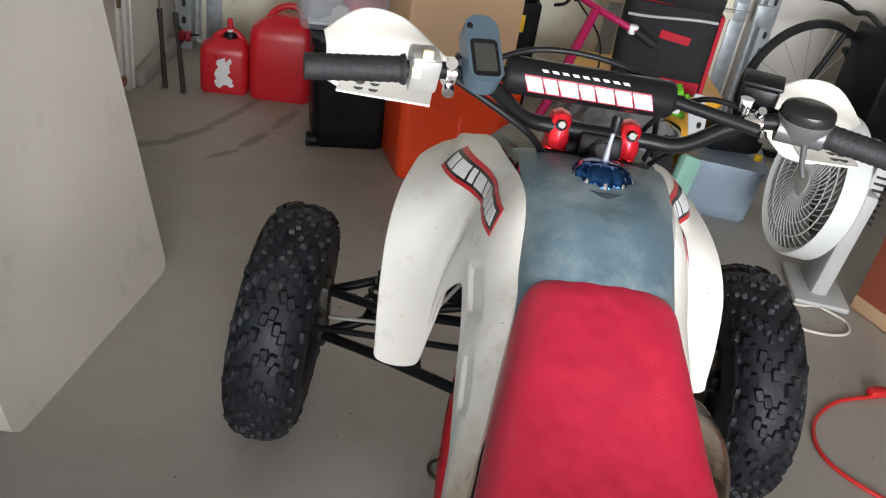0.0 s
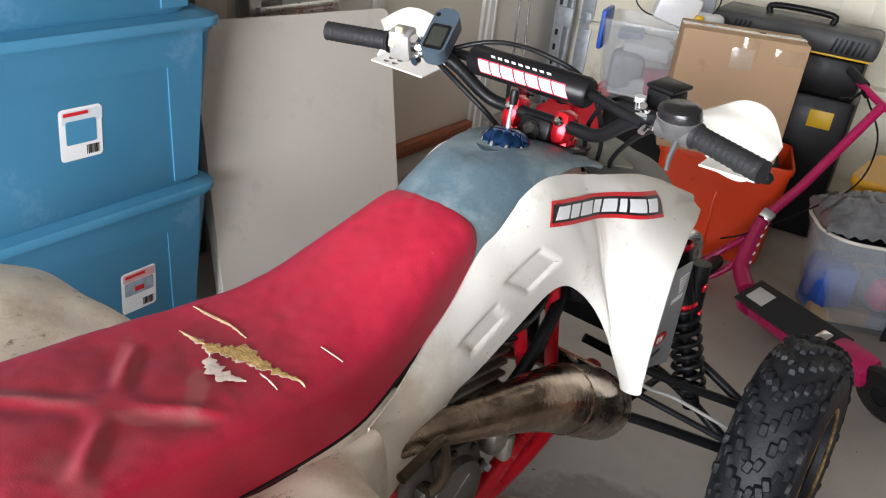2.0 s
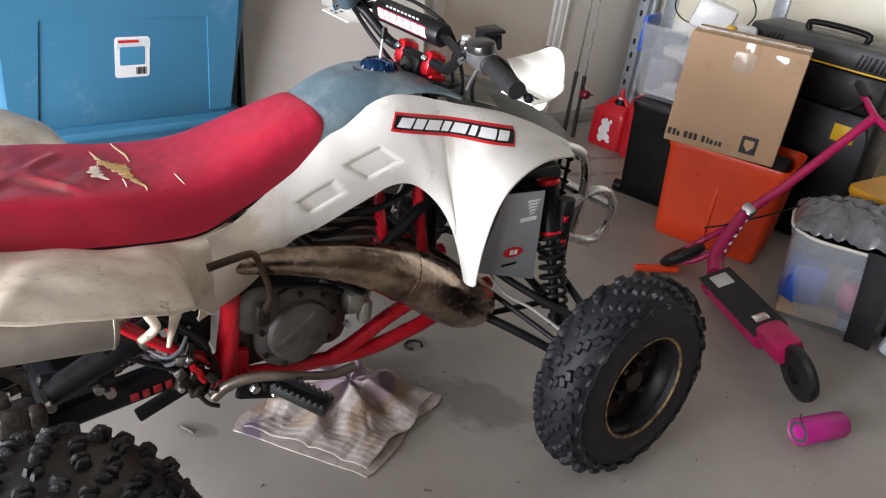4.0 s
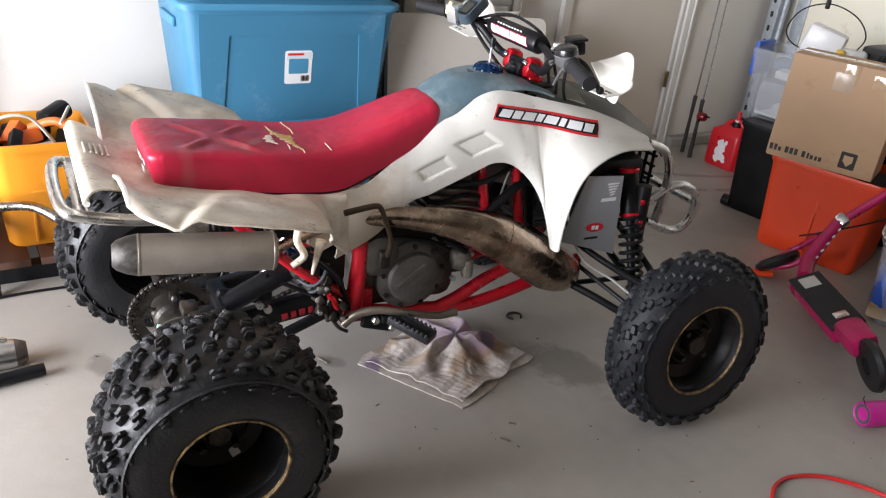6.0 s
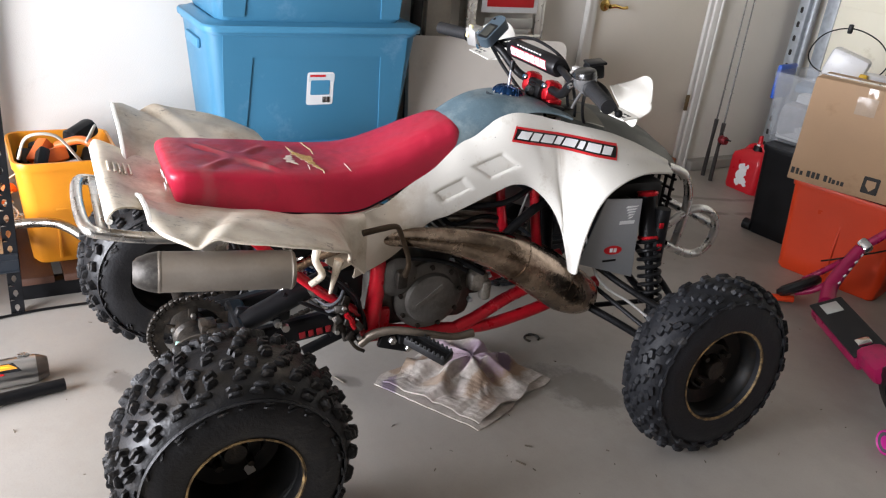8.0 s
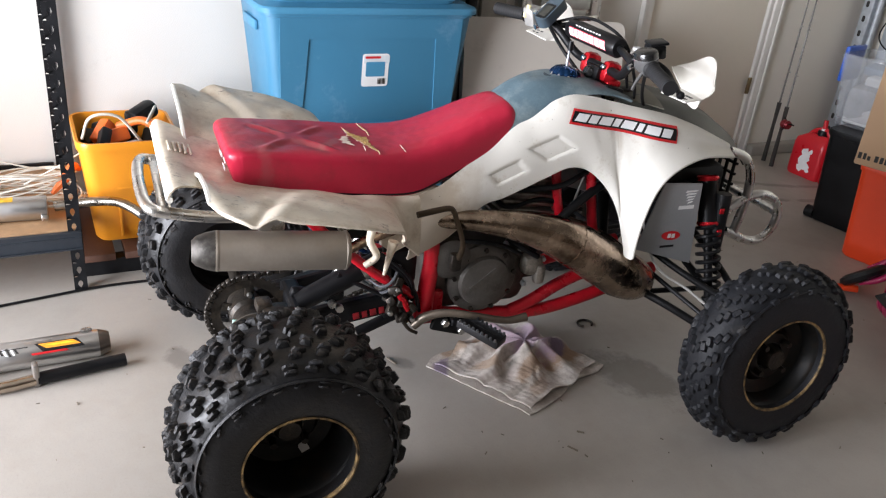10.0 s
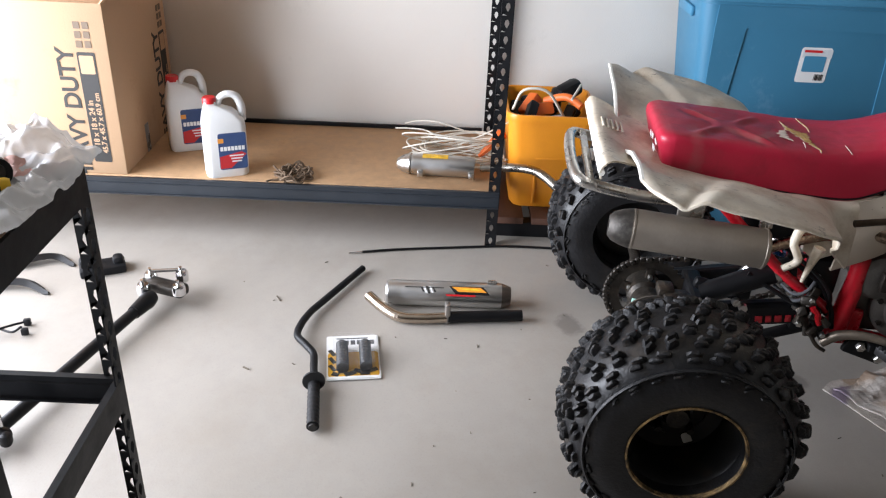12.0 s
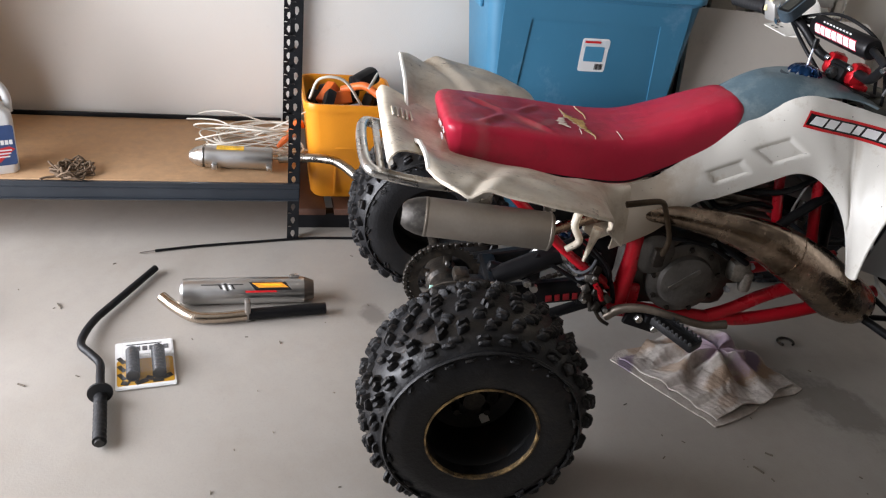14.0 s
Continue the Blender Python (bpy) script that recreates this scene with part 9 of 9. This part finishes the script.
def cooler_bag():
    t = thing("cooler_bag", pose(0.892, 2.96, 0.423, 0, 0, -12) @ Matrix.Diagonal((0.87, 0.87, 0.89, 1)), "open black and red insulated bag with grey piping", "cooler bag")
    w, d, h = 0.40, 0.27, 0.40

    def ring(kw, kd, z):
        return [Vector((x, y, z)) for x, y in rounded(kw, kd, 0.05, 6)]
    part("body", rings(bmesh.new(), [ring(w * 0.90, d * 0.9, 0), ring(w * 0.96, d, 0.02), ring(w, d, 0.16), ring(w * 0.98, d * 0.98, 0.30), ring(w * 0.97, d, 0.345)]), FABRIC, t, "black woven body")
    part("lining", rings(bmesh.new(), [ring(w * 0.95, d * 0.96, 0.348), ring(w * 0.90, d * 0.9, 0.352), ring(w * 0.80, d * 0.7, 0.36)]), FABRICRED, t, "dark red lining")

    def flap(u, v):
        return (-w * 0.47 + w * 0.94 * u, -d * 0.42 - 0.05 * math.sin(1.6 * v), 0.33 + 0.085 * v + 0.012 * math.sin(6 * u))
    part("front_flap", sheet(bmesh.new(), flap, 16, 8, 0.012), FABRIC, t, "raised black lid edge")

    def hood(u, v):
        return (-w * 0.45 + w * 0.92 * u, d * 0.40 - 0.16 * v, 0.345 + 0.11 * max(0.0, math.sin(3.14 * u)) ** 0.7 * (1 - 0.4 * v))
    part("lid_lining", sheet(bmesh.new(), hood, 18, 8, 0.008), FABRICRED, t, "red inner lid")
    for z in (0.30, 0.405):
        part("piping", tubes(([Vector((x, -d / 2 - 0.006 - (0.05 if z > 0.35 else 0) * 0.4, z + 0.012 * math.sin(x * 9))) for x in [-w * 0.46 + w * 0.92 * k / 8 for k in range(9)]], 0.006), n=8, smooth=2), mat("grey_piping", (0.42, 0.42, 0.42), 0.6), t, "grey piping")
    part("tab", boxes(((0.03, -d / 2 - 0.004, 0.225), (0.13, 0.008, 0.035), 0.003, rot(0, 6, 0))), FABRICRED, t, "red fabric tab")
    part("side_panel", boxes(((w / 2 + 0.002, 0, 0.17), (0.020, d * 0.85, 0.33), 0.008)), FABRICRED, t, "red side panel")
    part("bottom_trim", boxes(((0.10, -d / 2 + 0.004, 0.03), (w * 0.42, 0.012, 0.05), 0.004)), FABRICRED, t)


ytote = plain_tote("yellow_tote", pose(0.865, 3.03, 0, 0, 0, -6), 0.58, 0.38, 0.42, 0.9, mat("amber_plastic", (0.70, 0.34, 0.02), 0.42), "amber yellow plastic tote under the bag", False)
cooler_bag()
gbin = plain_tote("grey_tote", pose(1.205, 2.80, 0, 0, 0, -14), 0.29, 0.29, 0.225, 0.90, GREYBIN, "low grey-blue plastic tote with toys on top", False)
part("rim", tubes(([Vector((x, y, 0.223)) for x, y in rounded(0.296, 0.296, 0.03, 6)] + [Vector((0.148, 0.118, 0.223))], 0.006), n=8, smooth=0), GREYBIN, gbin, "rolled grey rim")


def toys():
    t = thing("black_toy_vehicle", pose(1.175, 2.80, 0.227, 0, 0, 0), "black and lime green plastic toy with pale bracket", "toy")
    part("body", boxes(((0.03, 0.02, 0.07), (0.24, 0.16, 0.12), 0.04), ((0.10, -0.02, 0.13), (0.10, 0.10, 0.08), 0.03)), BLACK, t)
    part("spot", boxes(((0.115, -0.10, 0.03), (0.03, 0.02, 0.03), 0.008)), YELLOW, t, "small yellow knob")
    p = thing("green_toy", pose(0.900, 2.700, 0.335, 0, 0, 20), "lime green and white crumpled toy pieces", "toy")
    part("wrap", boxes(((0.035, 0.02, -0.1655), (0.09, 0.08, 0.331), 0.02)), BLACK, p)
    rng = random.Random(14)
    for k in range(7):
        part("green_piece", boxes(((rng.uniform(-0.09, 0.06), rng.uniform(-0.05, 0.05), 0.06 + rng.uniform(-0.02, 0.10)), (rng.uniform(0.04, 0.12), rng.uniform(0.02, 0.05), rng.uniform(0.02, 0.05)), 0.008, rot(rng.uniform(-40, 40), rng.uniform(-40, 40), rng.uniform(0, 90)))), GREEN if k % 3 else WHITEPAPER, p, "bright plastic piece")
    m = frame_m((0.055, -0.085, 0.07), (0.85, 0.2, 0.3), (-0.3, 0.15, 0.9))
    part("bracket", outline(bmesh.new(), [(-0.05, -0.075), (0.02, -0.085), (0.045, -0.03), (0.05, 0.06), (0.01, 0.085), (-0.03, 0.045), (-0.04, -0.01)], m, 0.005), mat("pale_bracket", (0.60, 0.61, 0.62), 0.4), p, "pale bracket with two holes")
    for y in (-0.035, 0.04):
        part("bracket_hole", lathe(bmesh.new(), [(0, 0.007), (0.012, 0.007), (0.012, 0), (0, 0)], m @ Matrix.Translation((0.005, y, 0)), 14), INK, p)
    r = thing("gift_wrap_roll", pose(0.990, 2.600, 0.0, 0, 0, 15), "pale green and white wrapping film bundle", "wrapping")
    part("upper", boxes(((0.03, 0.04, 0.17), (0.09, 0.05, 0.16), 0.02, rot(-14, 18, 0))), TEAL, r, "pale green film")
    part("lower", boxes(((-0.01, 0.0, 0.052), (0.09, 0.06, 0.10), 0.02, rot(-8, 14, 0))), mat("grey_white_film", (0.52, 0.56, 0.60), 0.3), r)
    st = thing("black_strap", pose(0.852, 2.505, 0.0, 0, 0, 20), "wide black webbing strap hanging over the clear tote", "strap")
    part("webbing", sheet(bmesh.new(), lambda u, v: (-0.042 + 0.084 * u + 0.035 * v, 0.040 - 0.045 * math.sin(2.6 * (1 - v)) + 0.006 * math.sin(5 * u), 0.345 - 0.342 * v), 6, 24, 0.004), FABRIC, st)


toys()


def fan():
    t = thing("floor_fan", pose(1.305, 2.235, 0, 0, 0, 0), "white round floor fan with spiral grille on a grey stand", "fan")
    ax = Vector((-0.99, 0.04, 0.12)).normalized()
    x = ax.cross(Vector((0, 0, 1))).normalized()
    c = Vector((-0.055, 0.02, 0.365))
    m = frame_m(c, x, ax.cross(x))
    R = 0.243
    h = part("housing", lathe(bmesh.new(), [(R * 0.90, 0.0), (R * 0.97, 0.012), (R, 0.0), (R, -0.06), (R * 0.93, -0.075), (R * 0.90, -0.06)], m, 56, True), FANWHITE, t, "white round fan shroud")
    for k in range(44):
        a = 2 * math.pi * k / 44
        pts = [m @ Vector((r * math.cos(a + 1.1 * (r / R)), r * math.sin(a + 1.1 * (r / R)), 0.010 - 0.012 * (r / R) ** 2)) for r in [0.045 + (R * 0.92 - 0.045) * j / 7 for j in range(8)]]
        part("grille_rib", tubes((pts, 0.0019), n=5, smooth=0), FANWHITE, h)
    for r in (0.09, 0.135, 0.18):
        part("grille_ring", lathe(bmesh.new(), [(r - 0.0025, 0.004), (r, 0.007), (r + 0.0025, 0.004), (r, 0.001)], m, 40, True), FANWHITE, h)
    part("hub_cap", lathe(bmesh.new(), [(0, 0.016), (0.040, 0.014), (0.047, 0.004), (0.045, -0.01), (0, -0.01)], m, 28), FANGREY, h, "grey hub cap")
    part("back_plate", lathe(bmesh.new(), [(0, -0.06), (R * 0.9, -0.06), (R * 0.9, -0.072), (0, -0.072)], m, 40), mat("dim_grey", (0.30, 0.30, 0.30), 0.6), h)
    for k in range(4):
        a = math.pi / 2 * k

        def blade(u, v):
            r = 0.04 + 0.16 * u
            b = a + 0.9 * (v - 0.5) + 0.4 * u
            return m @ Vector((r * math.cos(b), r * math.sin(b), -0.045 + 0.03 * (v - 0.5)))
        part("blade", sheet(bmesh.new(), blade, 6, 6, 0.003), FANGREY, h)
    part("stand", boxes(((0.105, -0.01, 0.20), (0.06, 0.19, 0.40), 0.02, rot(0, 4, -12)), ((0.145, 0.04, 0.36), (0.06, 0.20, 0.30), 0.02, rot(0, 5, -12))), FANGREY, t, "grey moulded stand")
    for k in range(8):
        part("stand_vent", boxes(((0.138, -0.062, 0.29 + 0.022 * k), (0.045, 0.012, 0.007), 0.002, rot(0, 5, -12))), BLACK, t)
    part("base", boxes(((0.09, -0.03, 0.012), (0.18, 0.26, 0.024), 0.010, rot(0, 0, -12))), FANGREY, t)
    part("power_cord", tubes(([(0.10, -0.12, 0.010), (0.02, -0.15, 0.006), (-0.075, -0.15, 0.005), (-0.095, -0.26, 0.005), (0.0, -0.305, 0.005), (0.09, -0.29, 0.005), (0.12, -0.22, 0.005), (0.06, -0.16, 0.012)], 0.0045), n=7), CABLE, t, "white power cord")


fan()
rb = thing("red_carton", pose(1.71, 2.02, 0, 0, 0, 22), "red and brown printed carton on the floor", "cardboard box")
part("carton", boxes(((0, 0, 0.17), (0.34, 0.34, 0.34), 0.005)), mat("red_brown_card", (0.26, 0.060, 0.030), 0.6, var=0.1, scale=4), rb)
part("bottom_band", boxes(((-0.001, -0.001, 0.03), (0.345, 0.345, 0.05), 0.003)), CARD, rb, "plain brown lower band")
part("print", boxes(((-0.06, -0.1735, 0.045), (0.05, 0.003, 0.02), 0.001)), STICKRED, rb)
sp = thing("striped_box", pose(1.77, 2.14, 0.343, 0, 0, 15), "white box with red stripes on the carton", "box")
part("box", boxes(((0, 0, 0.07), (0.22, 0.20, 0.14), 0.004)), STICKWHITE, sp)
for k in range(3):
    part("stripe", boxes(((0, -0.1015, 0.03 + 0.04 * k), (0.22, 0.002, 0.015), 0.0005)), STICKRED, sp)
cord = thing("extension_cord", pose(0, 0, 0), "red extension cord lying in loops on the floor", "extension cord")
part("cord", tubes(([(1.62, 1.70, 0.006), (1.45, 1.665, 0.006), (1.32, 1.635, 0.006), (1.20, 1.595, 0.006), (1.10, 1.505, 0.006), (1.065, 1.39, 0.006), (1.115, 1.29, 0.006), (1.25, 1.19, 0.006), (1.45, 1.12, 0.006), (1.75, 1.10, 0.006)], 0.0055), n=8), REDCORD, cord)
part("plug", boxes(((1.345, 1.650, 0.014), (0.06, 0.03, 0.026), 0.008, rot(0, 0, 12))), REDCORD, cord, "red plug body")
pk = thing("pink_canister", pose(0.998, 1.839, 0.038, 0, 0, -20), "magenta plastic canister with dark grey end lying on the floor", "canister")
part("shell", lathe(bmesh.new(), [(0.030, 0.004), (0.036, 0.0), (0.038, 0.006), (0.038, 0.155), (0.034, 0.165), (0, 0.166)], rot(-90).to_4x4(), 28), mat("magenta_plastic", (0.42, 0.012, 0.20), 0.4, var=0.15, scale=20), pk)
part("end_disc", lathe(bmesh.new(), [(0, 0.006), (0.018, 0.006), (0.022, 0.003), (0.031, 0.003), (0.031, 0.010), (0, 0.010)], rot(-90).to_4x4(), 24), mat("dark_grey_disc", (0.06, 0.06, 0.065), 0.5), pk, "dark grey end disc")
part("cord_end", tubes(([(0.004, -0.002, 0.034), (-0.004, -0.010, 0.052), (-0.001, -0.014, 0.066)], 0.0014), n=5), BLACK, pk)


def bicycle():
    t = thing("bicycle", pose(1.72, 3.40, 0, 0, 0, 12), "dark bicycle with a red bottle, parked by the wall", "bicycle")
    for cx in (0.0, 0.85):
        m = frame_m((cx, 0, 0.33), (1, 0, 0), (0, 0, 1))
        w = part("wheel", lathe(bmesh.new(), [(0.295, -0.018), (0.325, -0.012), (0.33, 0), (0.325, 0.012), (0.295, 0.018)], m, 44, True), RUBBER, t, "black bicycle tyre")
        for k in range(14):
            a = 2 * math.pi * k / 14
            part("spoke", tubes(([m @ Vector((0, 0, 0)), m @ Vector((0.298 * math.cos(a), 0.298 * math.sin(a), 0))], 0.0012), n=4, smooth=0), CHROME, w)
    part("frame", tubes(([(0.0, 0, 0.33), (0.12, 0, 0.62)], 0.013), ([(0.12, 0, 0.60), (0.52, 0, 0.66)], 0.014), ([(0.14, 0, 0.54), (0.42, 0, 0.28)], 0.015), ([(0.42, 0, 0.28), (0.54, 0, 0.70)], 0.013), ([(0.42, 0, 0.28), (0.85, 0, 0.33)], 0.009), ([(0.52, 0, 0.62), (0.85, 0, 0.33)], 0.008), smooth=0), BLACKSTEEL, t, "dark frame tubes")
    part("saddle", boxes(((0.56, 0, 0.73), (0.24, 0.12, 0.05), 0.025)), BLACK, t)
    part("bar", tubes(([(0.06, -0.26, 0.70), (0.10, -0.10, 0.72), (0.12, 0.0, 0.70), (0.10, 0.10, 0.72), (0.06, 0.26, 0.70)], 0.012)), BLACK, t)
    part("bottle", tubes(([(0.24, 0, 0.46), (0.34, 0, 0.38)], 0.034), smooth=0, n=16), STICKRED, t, "red bottle")


bicycle()
st = thing("storage_case", pose(2.08, 3.30, 0.0, 0, 0, 8), "dark storage case stacked by the bicycle", "storage case")
part("body", boxes(((0, 0, 0.34), (0.40, 0.30, 0.68), 0.02)), BLACK, st)
part("label", boxes(((-0.06, -0.152, 0.52), (0.10, 0.003, 0.06), 0.001)), STICKWHITE, st, "white tag")
